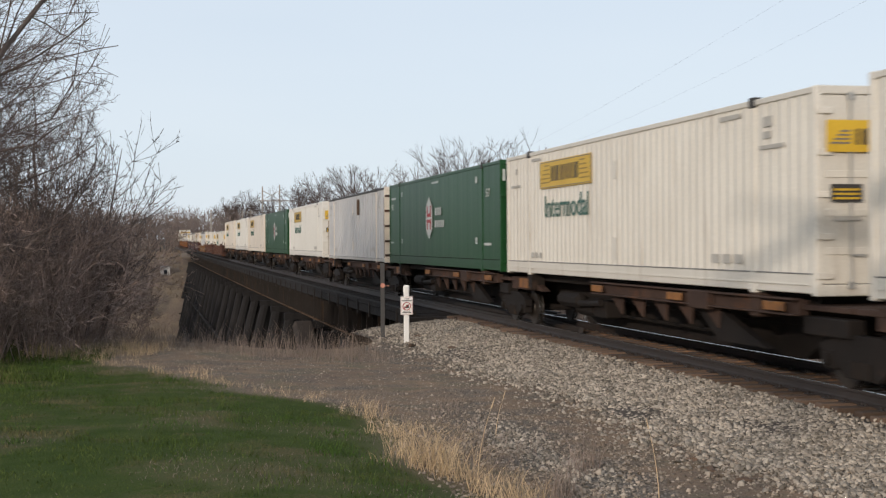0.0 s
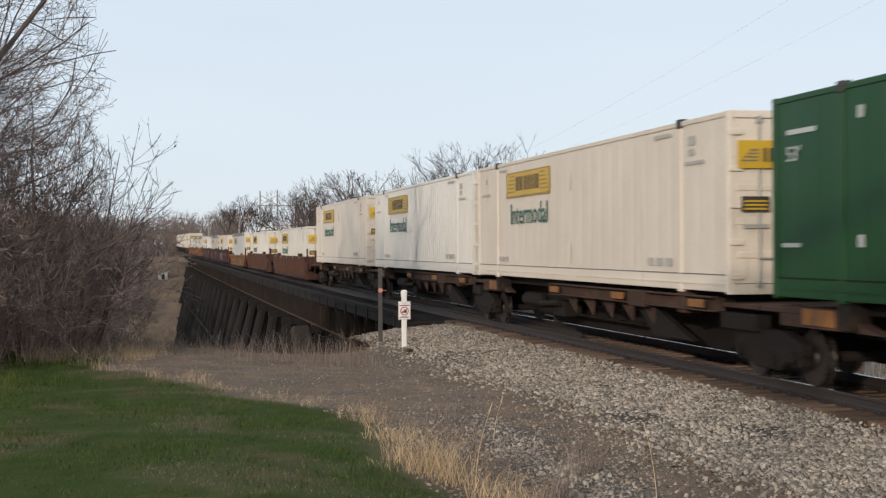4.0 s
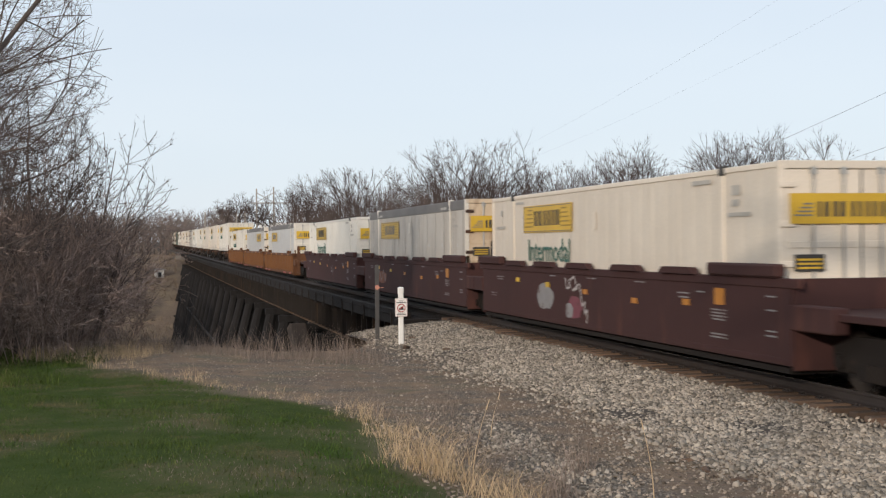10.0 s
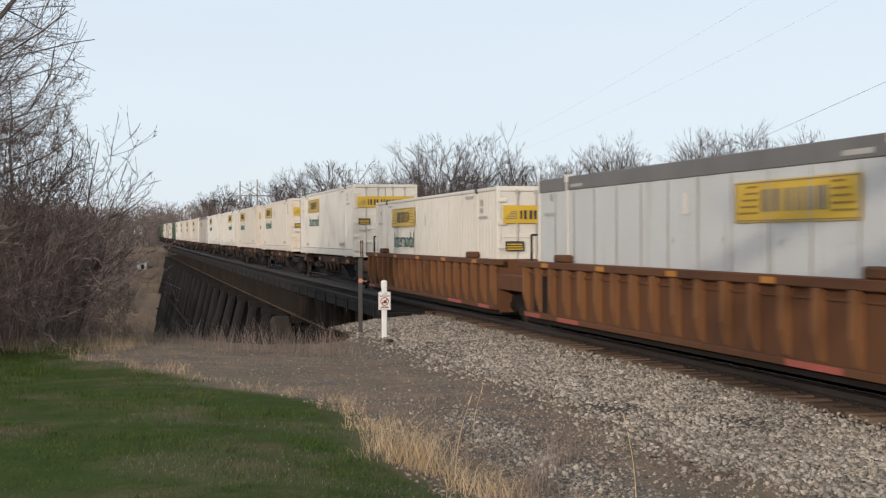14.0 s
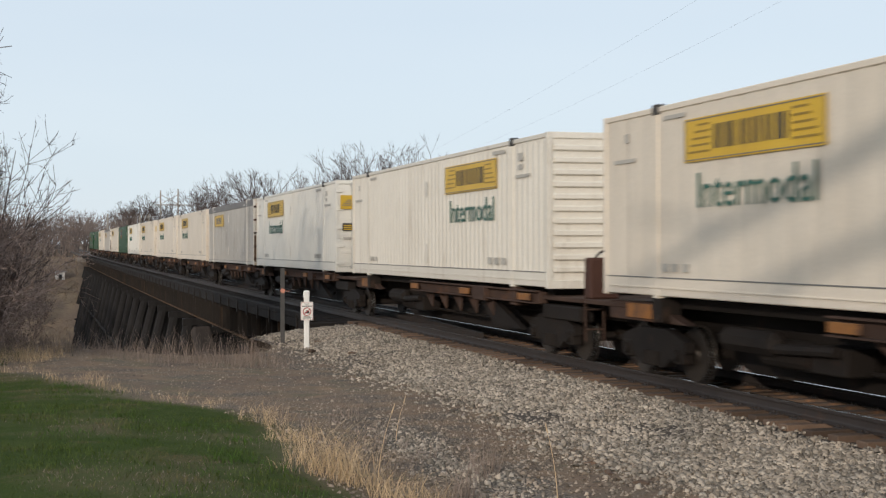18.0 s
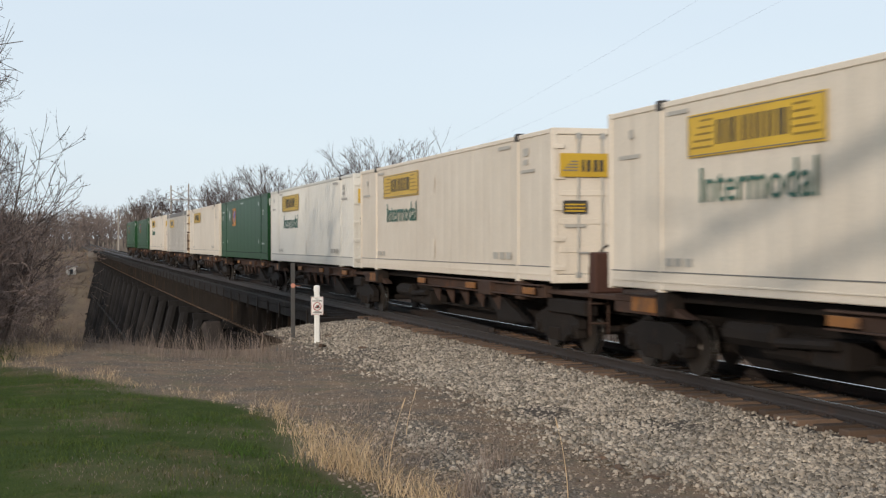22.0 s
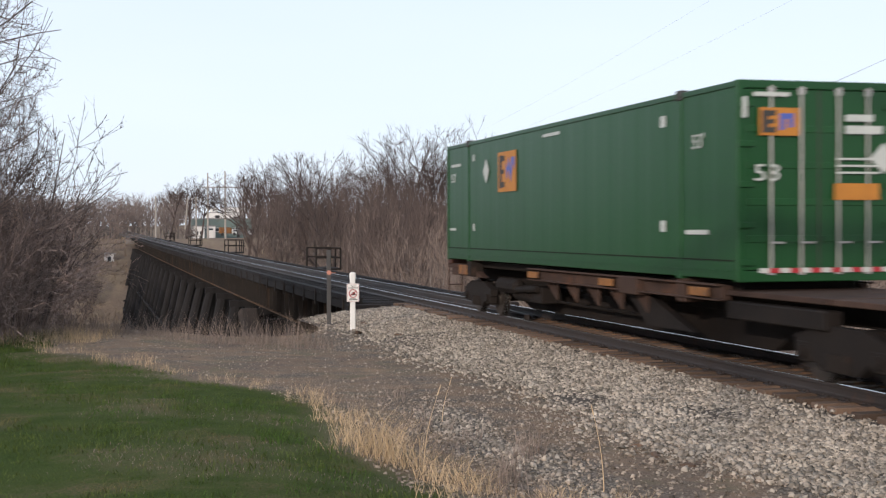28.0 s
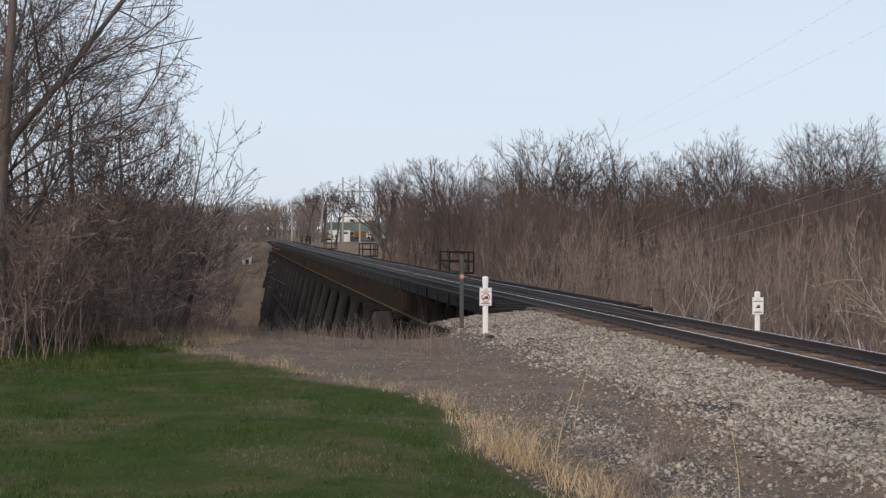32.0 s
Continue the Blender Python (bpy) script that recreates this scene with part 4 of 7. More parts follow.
        part("gasket", Build().box(-.012, .012, y + .012, y + .03, .17, HIGH - .13), M_BLACK, c)
    else:
        r = Build()
        for i in range(11):
            z = .3 + i * .225
            r.box(-HALF + .12, HALF - .12, y - .02, y + .05, z, z + .11, .02)
        r.box(-HALF + .1, HALF - .1, y + .03, y + .06, .15, HIGH - .1)
        part("rear_wall", r, end_paint, c)
    if doors and sign:
        e = on_end("end_sign", [(-HALF + .14, HALF - .14, 1.98, 2.42)], M_YELLOW, c)
        if name_bars:
            on_end("sign_pattern", [(a, b_, z0, z1) for a, b_, z0, z1 in letter_blocks(-.72, .72, 2.08, 2.30, NAME)], M_BLACK, e, -LEN - .041)
            on_end("sign_pattern", [(-1.1 + .05 * i, -.80, 2.09 + .055 * i, 2.115 + .055 * i) for i in range(4)] + [(.80, 1.1 - .05 * i, 2.09 + .055 * i, 2.115 + .055 * i) for i in range(4)], M_GREYRAIL, e, -LEN - .041)
        pl = on_end("data_plate", [(-HALF + .2, -.62, 1.30, 1.54)], M_BLACK, c)
        on_end("plate_line", [(-HALF + .24, -.66, z, z + .03) for z in (1.33, 1.39, 1.45)], M_YELLOW, pl, -LEN - .041)
        on_end("data_plate", [(-HALF + .22, -.65, 1.04, 1.10)], M_GREYMARK, c)
        on_end("data_plate", [(.35, .9, 1.22, 1.28), (.35, .95, 1.10, 1.16), (.45, .8, .50, .54)], M_GREYMARK, c)
    if sign:
        u0, u1, z0, z1 = sign
        p = on_side("side_sign", [(u0, u1, z0, z1)], M_YELLOW, c, -HALF - .012)
        q = -HALF - .018
        on_side("sign_border", [(u0 + .03, u1 - .03, z0 + .02, z0 + .035), (u0 + .03, u1 - .03, z1 - .035, z1 - .02), (u0 + .03, u0 + .05, z0 + .02, z1 - .02), (u1 - .05, u1 - .03, z0 + .02, z1 - .02)], M_GREYRAIL, p, q)
        w = u1 - u0
        on_side("sign_pattern", letter_blocks(u0 + w * .24, u0 + w * .77, z0 + .15, z1 - .13, NAME), M_BLACK if not top_band else M_GREYRAIL, p, q)
        on_side("sign_pattern", [(u0 + .12 + .07 * i, u0 + w * .21, z0 + .12 + .095 * i, z0 + .15 + .095 * i) for i in range(5)] + [(u1 - w * .21, u1 - .12 - .07 * i, z0 + .12 + .095 * i, z0 + .15 + .095 * i) for i in range(5)], M_SIGNLINE, p, q)
        if word:
            words("Intermodal", u0 + .38, u1 - .22, z0 - .66, .50, M_DGREEN, c, -HALF - .008)
    small = [(13.0, 13.75, 2.66, 2.73), (14.55, 14.85, 2.45, 2.60), (14.55, 14.80, 2.28, 2.38), (14.4, 15.2, 2.12, 2.18), (12.65, 12.95, .42, .56), (13.08, 13.38, .42, .56), (13.5, 13.8, .42, .56),
             (.85, 1.0, 2.42, 2.56), (.45, 1.25, 2.10, 2.16), (2.25, 2.95, 2.66, 2.72), (2.2, 2.4, .40, .52), (2.5, 2.7, .40, .52), (2.85, 3.05, .40, .52)]
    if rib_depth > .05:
        # dark brown strips set along the bottom of each groove
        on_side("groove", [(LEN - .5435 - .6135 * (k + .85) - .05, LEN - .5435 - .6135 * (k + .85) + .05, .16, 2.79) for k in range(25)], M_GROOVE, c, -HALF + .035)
        on_side("rust_patch", [(9.3, 9.95, 1.95, 2.62)], M_RUSTLINE, c, -HALF - .012, "rust-brown repair patch")
        on_side("rust_streak", [(.02, .10, .2, 1.9), (LEN - .10, LEN - .02, .2, 2.5)], M_RUSTLINE, c, -HALF - .016)
    if top_band and sign:
        on_side("panel_seam", [(1.22 * k - .018, 1.22 * k + .018, .32, 2.58) for k in range(1, 14)], M_SEAM, c, -HALF - .0125)
        on_side("vent_plate", [(u - .05, u + .05, z, z + .09) for u in (.9, 7.5, 9.4, 11.3, 13.2, 15.2) for z in (.62, 1.55)], M_SILVERCLEAN, c, -HALF - .014)
    if green_mark is None:
        on_side("stencil", small, M_GREYMARK, c)
        on_side("vent_plate", [(7.95, 8.15, 2.0, 2.35)], post, c)
        on_side("vent_plate", [(7.95, 8.15, .42, .85)], post, c)
    else:
        on_side("stencil", [(.45, 1.3, 2.33, 2.40), (.30, .85, .74, .80), (2.42, 2.55, 2.40, 2.56), (2.42, 2.55, .74, .90), (7.6, 8.6, 2.63, 2.69), (13.45, 13.65, 2.40, 2.58), (13.45, 13.65, .72, .90), (14.4, 15.2, .68, .75)], M_WHITEMARK, c)
        words("53'", 14.65, 15.05, 1.98, .23, M_WHITEMARK, c)
        words("53'", .45, .85, 1.95, .22, M_WHITEMARK, c)
        if green_mark == "diamond":
            b = Build().prism([(-7.2, 2.24), (-7.68, 1.92), (-7.68, 1.20), (-7.2, .86), (-6.72, 1.20), (-6.72, 1.92)], 0, -HALF - .012, -HALF - .006)
            d = part("logo_shape", b, M_WHITEMARK, c, "white pointed shape with red bars")
            on_side("logo_bar", [(6.88, 7.02, 1.58, 1.94), (7.38, 7.52, 1.58, 1.94), (7.02, 7.38, 1.60, 1.70), (6.88, 7.02, 1.18, 1.52), (7.38, 7.52, 1.18, 1.52), (7.02, 7.38, 1.40, 1.50)], M_RED, d, -HALF - .016)
            on_side("name_bars", letter_blocks(8.15, 9.0, 1.62, 1.86, [.5, .35, .4, .35, .45]) + letter_blocks(8.1, 9.4, 1.24, 1.46, [.5, .3, .35, .3, .4, .3, .4, .3, .45]), M_WHITEMARK, c, -HALF - .012)
        else:
            d = on_side("logo_panel", [(4.52, 5.84, 1.60, 2.49)], M_ORANGE, c, -HALF - .012, "yellow-orange square panel")
            on_side("logo_bar", [(4.64, 4.80, 1.68, 2.42), (4.80, 5.02, 2.28, 2.40), (4.80, 4.98, 2.00, 2.10), (4.80, 5.02, 1.70, 1.82)], M_BLACK, d, -HALF - .017)
            b = Build().prism([(-5.08, 2.25), (-5.18, 1.86), (-5.30, 2.12), (-5.46, 1.80), (-5.62, 2.25), (-5.74, 2.08), (-5.74, 2.34), (-5.52, 2.36), (-5.44, 2.08), (-5.32, 2.36), (-5.2, 2.1)], 0, -HALF - .02, -HALF - .014)
            part("logo_bar", b, M_BLUE, d)
            b = Build().prism([(-3.55, 2.40), (-3.80, 2.12), (-3.55, 1.84), (-3.30, 2.12)], 0, -HALF - .012, -HALF - .006)
            part("placard", b, M_WHITEMARK, c, "white diamond placard")
        e = on_end("end_logo", [(-.98, -.35, 2.10, 2.50)], M_ORANGE, c)
        on_end("logo_bar", [(-.94, -.84, 2.14, 2.46), (-.84, -.72, 2.38, 2.46), (-.84, -.74, 2.27, 2.33), (-.84, -.72, 2.14, 2.22)], M_BLACK, e, -LEN - .041)
        on_end("logo_bar", [(-.66, -.58, 2.18, 2.42), (-.58, -.48, 2.34, 2.42), (-.52, -.44, 2.22, 2.42)], M_BLUE, e, -LEN - .041)
        on_end("stencil", [(-HALF + .05, -HALF + .12, 2.35, 2.65), (-HALF + .22, -.5, 2.66, 2.72), (.4, .85, 2.32, 2.42), (.4, 1.0, 2.14, 2.26), (.25, .95, 1.76, 1.79), (.25, .95, 1.66, 1.69), (.25, .95, 1.56, 1.59)], M_WHITEMARK, c)
        on_end("tape", [(-.98 + .33 * i, -.82 + .33 * i, .13, .20) for i in range(7)], M_WHITEMARK, c)
        on_end("tape", [(-.82 + .33 * i, -.66 + .33 * i, .13, .20) for i in range(7)], M_RED, c)
        on_end("label", [(.22, .95, 1.18, 1.42)], M_ORANGE, c)
        part("placard", Build().prism([(1.02, 2.02), (.80, 1.79), (1.02, 1.56), (1.24, 1.79)], 1, -LEN - .045, -LEN - .037), M_WHITEMARK, c, "white diamond placard on the door")
        me = lettering("53", 1.0, M_WHITEMARK)
        co = np.array([v.co[:] for v in me.vertices])
        me.transform(Matrix.Translation((-1.08, -LEN - .04, 1.45)) @ END @ Matrix.Diagonal((.42 / co[:, 0].max(), .24 / co[:, 1].max(), 1, 1)))
        part("lettering", me, None, c)
    return c


def make_truck(parent, u):
    """A two-axle truck centred at u along the car."""
    sf = Build()
    for s in (-1, 1):
        x0, x1 = sorted((s * .93, s * 1.10))
        sf.prism([(-u - 1.12, .46), (-u - 1.12, .62), (-u - .55, .78), (-u + .55, .78), (-u + 1.12, .62), (-u + 1.12, .46), (-u + .72, .40), (-u + .42, .20), (-u - .42, .20), (-u - .72, .40)], 0, x0, x1)
        for yy in (-.89, .89):
            sf.box(x0 - .01, x1 + .03, -u + yy - .16, -u + yy + .16, .28, .56, .02)
            sf.tube((s * 1.10, -u + yy, .42), (s * 1.17, -u + yy, .42), .09, n=10)
    sf.box(-1.0, 1.0, -u - .22, -u + .22, .42, .74, .03)
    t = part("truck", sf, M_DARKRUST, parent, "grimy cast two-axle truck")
    for yy in (-.89, .89):
        for s in (-1, 1):
            w = Build().tube((s * .70, -u + yy, .42), (s * .815, -u + yy, .42), .42, .415, 22)
            w.tube((s * .68, -u + yy, .42), (s * .70, -u + yy, .42), .445, n=22).tube((s * .815, -u + yy, .42), (s * .84, -u + yy, .42), .14, .12, 12)
            part("wheel", w, M_WHEEL, t, "worn steel wheel")
            part("wheel_tread", Build().tube((s * .705, -u + yy, .42), (s * .80, -u + yy, .42), .424, .419, 22, False), M_TREAD, t, "bright polished wheel tread")
        part("axle", Build().tube((-.7, -u + yy, .42), (.7, -u + yy, .42), .085, n=10), M_DARKRUST, t)
    for s in (-1, 1):
        for k in (-.17, 0, .17):
            part("spring", Build().tube((s * 1.115, -u + k, .22), (s * 1.115, -u + k, .44), .06, n=8), M_DARKRUST, t)
    return t


def make_spine(gap_near, gap_far, first, last):
    """One unit of an articulated skeleton car; u runs from the far end of its container towards the near one."""
    car = tagged(new("spine_car"), "rusty brown skeleton flat car carrying one container", "rail car", group="cars of the train")
    u0, u1 = -gap_far / 2, LEN + gap_near / 2
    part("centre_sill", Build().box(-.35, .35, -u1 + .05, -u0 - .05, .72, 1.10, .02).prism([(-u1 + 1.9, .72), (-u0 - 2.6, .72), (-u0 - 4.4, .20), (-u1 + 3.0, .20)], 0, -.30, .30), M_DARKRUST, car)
    for s in (-1, 1):
        sill = Build().box(*sorted((s * 1.06, s * 1.22)), -15.5, -6.6, .98, 1.20, .012)
        sill.box(*sorted((s * 1.18, s * 1.32)), -15.5, -6.6, 1.195, 1.225, .006).box(*sorted((s * 1.18, s * 1.32)), -15.5, -6.6, .975, 1.0, .006)
        p = part("side_sill", sill, M_RUST, car, "rust-streaked channel side sill")
        for u in (7.4, 8.55, 9.7, 10.85, 12.0):
            part("gusset", Build().prism([(-u - .62, .98), (-u + .12, .98), (-u - .55, .62)], 0, *sorted((s * 1.10, s * 1.14))), M_RUST, p)
        for k, u in enumerate((7.0, 11.1, 14.9)):
            part("tie_down", Build().box(*sorted((s * 1.30, s * 1.335)), -u - .32, -u + .32, 1.03, 1.16, .005), M_GRIMYORANGE, p, "faded orange reflective patch")
        part("pedestal_arm", Build().prism([(-12.3, 1.0), (-11.5, 1.0), (-12.5, .42), (-14.3, .42)], 0, *sorted((s * 1.0, s * 1.12))), M_DARKRUST, car)
        part("bolster_plate", Build().box(*sorted((s * 1.14, s * 1.345)), -12.55, -11.75, .93, 1.23, .015), M_RUST, car)
        part("brake_cylinder", Build().box(*sorted((s * .80, s * 1.10)), -5.0, -3.5, .60, .92, .10).tube((s * 1.02, -6.4, .76), (s * 1.02, -5.0, .70), .07, n=8), M_DARKRUST, car, "grimy rounded brake housing")
        part("end_beam", Build().box(*sorted((s * .9, s * 1.16)), -u1 + .1, -15.5, .72, .98, .02), M_DARKRUST, car)
        part("pedestal", Build().box(*sorted((s * .95, s * 1.29)), -14.32, -14.02, .90, 1.27, .02), M_RUST, car)
        part("pedestal", Build().box(*sorted((s * .95, s * 1.29)), -2.13, -1.83, .90, 1.27, .02), M_DARKRUST, car)
        part("wing", Build().prism([(.1, 1.17), (-1.5, 1.17), (-2.7, .88), (.1, .88)], 0, *sorted((s * .98, s * 1.14))), M_RUST, car, "tapered rusty end bracket")
        part("wing_plate", Build().box(*sorted((s * 1.12, s * 1.16)), -1.5, -.6, .92, 1.15, .006), M_GRIMYORANGE, car, "grimy orange patch on the end bracket")
        part("air_tank", Build().tube((s * .75, -5.6, .62), (s * .75, -4.4, .62), .2, n=14), M_DARKRUST, car)
        part("brake_rigging", Build().tube((s * .62, -12.8, .5), (s * .62, -4.6, .5), .03, n=6).box(*sorted((s * .5, s * .95)), -6.5, -5.7, .45, .8, .02), M_DARKRUST, car)
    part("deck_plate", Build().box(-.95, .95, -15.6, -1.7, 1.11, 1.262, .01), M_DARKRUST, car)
    part("end_platform", Build().box(-1.15, 1.15, -1.6, -u0 - .05, 1.06, 1.14, .01), M_RUST, car)
    part("end_platform", Build().box(-1.15, 1.15, -u1 + .05, -LEN + 1.6, 1.06, 1.14, .01), M_RUST, car)
    if first:
        make_truck(car, LEN + .45 if gap_near > 4 else LEN - .35 if gap_near > 1.9 else u1)
    if last:
        make_truck(car, u0 + 2.7)
        bs = Build().box(-1.12, -.58, -u0 - .30, -u0 - .02, 1.14, 1.86, .03)
        b = part("brake_stand", bs, M_BROWNCAR, car, "brown brake stand with hand wheel")
        part("hand_wheel", Build().ring((-.62, -u0 + .10, 1.72), (0, 1, 0), .27, .022), M_DARKRUST, b)
        part("coupler", Build().box(-.13, .13, -u0 - .05, -u0 + .4, .62, .9, .04), M_DARKRUST, car)
        part("end_ladder", Build().tube((-1.1, -u0 - .02, .4), (-1.1, -u0 - .02, 1.6), .02).tube((-.75, -u0 - .02, .4), (-.75, -u0 - .02, 1.6), .02).tube((-1.1, -u0 - .02, .6), (-.75, -u0 - .02, .6), .016)
             .tube((-1.1, -u0 - .02, .95), (-.75, -u0 - .02, .95), .016).tube((-1.1, -u0 - .02, 1.3), (-.75, -u0 - .02, 1.3), .016), M_RUST, car)
    else:
        make_truck(car, u0 + .15)
    return car


def splash(rng, u, z, w, h, n=14):
    """A ragged sprayed patch on the near side, as an outline."""
    return [(-(u + w * (.75 + .3 * rng.random()) * math.cos(6.2832 * k / n)), z + h * (.75 + .3 * rng.random()) * math.sin(6.2832 * k / n)) for k in range(n)]


def spray(side, tag):
    """Faded graffiti on a maroon side."""
    rng = random.Random(tag)
    q = -1.4245
    if tag == 12:
        part("graffiti", Build().prism(splash(rng, 5.0, .85, .75, .33), 0, q, -1.41), M_SPRAYGREY, side, "grey-white sprayed patch")
        part("graffiti", Build().prism(splash(rng, 7.15, .72, .5, .28), 0, q, -1.41), M_SPRAYPINK, side, "faded pink sprayed patch")
        part("graffiti", Build().prism(splash(rng, 6.75, .62, .3, .18), 0, q - .003, -1.41), M_SPRAYGREY, side)
        line = [(6.5, 1.30), (6.6, 1.08), (6.85, 1.12), (6.75, 1.25), (7.1, 1.34), (7.3, 1.10), (7.0, 1.05), (7.45, 1.2), (7.55, .95), (7.6, .75), (7.8, .85), (7.75, .6), (7.95, .68), (7.9, .42)]
        part("graffiti", scribble(line, q), M_SPRAYWHITE, side, "white sprayed scribble")
        part("graffiti", Build().box(q, -1.41, -5.35, -5.1, 1.05, 1.18), M_YELLOW, side)
    elif tag == 13:
        part("graffiti", Build().prism(splash(rng, 3.4, .85, 1.1, .25), 0, q, -1.41), M_SPRAYRED, side, "faded orange-red sprayed patch")
        part("graffiti", scribble([(2.2, 1.1), (2.6, .7), (2.9, 1.1), (3.3, .7), (3.7, 1.1), (4.1, .72), (4.4, 1.05)], q - .003), M_SPRAYGREY, side)
    else:
        part("graffiti", scribble([(9.0, 1.05), (9.2, .75), (9.5, 1.1), (9.6, .7), (9.9, .95)], q), M_SPRAYGREY, side, "faint grey sprayed scribble")


def scribble(line, x):
    b = Build()
    for (u0, z0), (u1, z1) in zip(line, line[1:]):
        b.beam((x, -u0, z0), (x, -u1, z1), .006, .035)
    return b


def make_well(kind, gap_near, gap_far, first, last, tag=0):
    """A well car whose sides hide the lower part of its container."""
    paint, label = {"brown": (M_BROWNCAR, "brown ribbed well car with a container sunk in it"), "yellow": (M_YELLOWCAR, "weathered yellow low-sided well car"),
                    "maroon": (M_MAROON, "dark maroon smooth-sided well car with faded graffiti"), "orange": (M_ORANGECAR, "weathered orange ribbed well car")}[kind]
    car = tagged(new("well_car"), label, "rail car", group="cars of the train")
    top = 1.25 if kind == "yellow" else 1.52
    u0, u1 = -gap_far / 2, LEN + gap_near / 2
    a, b_ = -.55, LEN + .55
    for s in (-1, 1):
        xs = lambda p, q: sorted((s * p, s * q))
        if kind == "yellow":
            side = Build().prism([(-a + 1.1, top - .12), (-b_ - 1.1, top - .12), (-b_ - 1.1, top - .35), (-b_, .22), (-a, .22), (-a + 1.1, top - .35)], 0, *xs(1.38, 1.42))
        else:
            side = Build().box(*xs(1.38, 1.42), -b_, -a, .30, top - .12)
        sd = part("side_plate", side, paint, car)
        e = 1.15 if kind == "yellow" else .28
        part("top_chord", Build().box(*xs(1.36, 1.44 if kind == "maroon" else 1.53), -b_ - e, -a + e, top - .14, top, .012), paint, car)
        part("bottom_chord", Build().box(*xs(1.34, 1.424 if kind == "maroon" else 1.50), -b_ + .1, -a - .1, .29, .40, .012), paint, car)
        if kind in ("orange", "brown"):
            part("mid_chord", Build().box(*xs(1.40, 1.45), -b_, -a, top - .30, top - .25, .006), paint, car)
            n = 19
            for i in range(n):
                u = a + .25 + i * (b_ - a - .5) / (n - 1)
                part("rib", Build().prism([(s * 1.42, top - .14), (s * 1.55, top - .14), (s * 1.55, .78), (s * 1.46, .44), (s * 1.42, .38)], 1, -u - .085, -u + .085), M_RIBLIGHT if kind == 'orange' else M_RIBBROWN, sd)
            for i in range(5):
                u = 1.2 + i * 3.4
                part("reflector", Build().box(*xs(1.53, 1.538), -u - .22, -u + .22, top - .12, top - .03), M_ORANGE, sd, "faded orange reflector")
        elif kind == "yellow":
            for i in range(15):
                u = a + .6 + i * 1.14
                part("rib", Build().box(*xs(1.42, 1.46), -u - .05, -u + .05, .30, top - .14, .008), paint, sd)
            part("side_opening", Build().box(*xs(1.41, 1.47), -4.3, -3.5, .62, .80, .01), M_SPRAYGREY, sd, "slot with a grey frame")
            part("side_opening", Build().box(*xs(1.41, 1.47), -13.0, -12.6, .48, .80, .01), M_SPRAYGREY, sd, "small framed opening")
            for u in (3.0, 5.6, 7.9, 9.6, 12.4):
                part("reflector", Build().box(*xs(1.53, 1.538), -u - .2, -u + .2, top - .11, top - .03), M_ORANGE, sd)
        else:
            for u, w in ((.3, 2.2), (15.2, 2.4)):
                part("raised_end", Build().box(*xs(1.34, 1.5), -u - w / 2, -u + w / 2, top, top + .20, .03), paint, car)
            for u in (2.6, 5.0, 7.4, 10.2, 12.7):
                part("hump", Build().prism([(-u - .75, top), (-u + .75, top), (-u + .6, top + .11), (-u - .6, top + .11)], 0, *xs(1.36, 1.5)), paint, car)
            for u, z in ((2.8, 1.18), (5.2, 1.12), (7.8, 1.05), (10.6, .98), (13.0, 1.05)):
                part("reflector", Build().box(*xs(1.42, 1.43), -u - .14, -u + .14, z - .05, z + .05), M_ORANGE if u > 6 else M_YELLOW, sd, "orange reflector")
            st = Build()
            for u, w, z in ((14.3, .55, .98), (14.3, .5, .93), (14.3, .6, .88), (14.3, .45, .83), (14.3, .55, .60), (14.3, .6, .55), (12.9, .5, 1.20), (12.9, .4, 1.13), (13.6, .3, 1.24), (8.2, .5, 1.33), (10.9, .5, 1.33), (5.6, .4, 1.33),
                            (1.2, .6, 1.22), (1.2, .5, 1.16), (.6, .5, .8), (.6, .45, .74), (16.1, .3, 1.25), (16.1, .3, 1.05), (16.1, .3, .75), (16.1, .3, .68)):
                st.box(*xs(1.42, 1.428), -u - w / 2, -u + w / 2, z - .011, z + .011)
            part("stencil", st, M_SPRAYGREY, sd)
            part("stencil", Build().box(*xs(1.42, 1.43), -14.5, -14.15, 1.06, 1.32), M_ORANGE, sd)
            if s < 0:
                spray(sd, tag)
        if kind == "orange":
            part("dark_panel", Build().box(*xs(1.42, 1.432), -1.05, -.1, .42, 1.2), M_DARKRUST, sd, "dark overpainted panel")
            for u, w in ((.2, 1.1), (2.6, 1.3), (12.6, 1.5), (15.6, 1.0)):
                part("stripe", Build().box(*xs(1.50, 1.507), -u - w / 2, -u + w / 2, .30, .39), M_FADEDRED, sd, "faded red stripe patch")
        if kind != "maroon":
            part("stacking_guide", Build().box(*xs(1.30, 1.50), -2.4, -1.7, top, top + .16, .03), paint, car)
            part("stacking_guide", Build().box(*xs(1.30, 1.50), -14.5, -13.8, top, top + .16, .03), paint, car)
    part("floor", Build().box(-1.38, 1.38, -b_ + .1, -a - .1, .18, .26), M_DARKRUST, car)
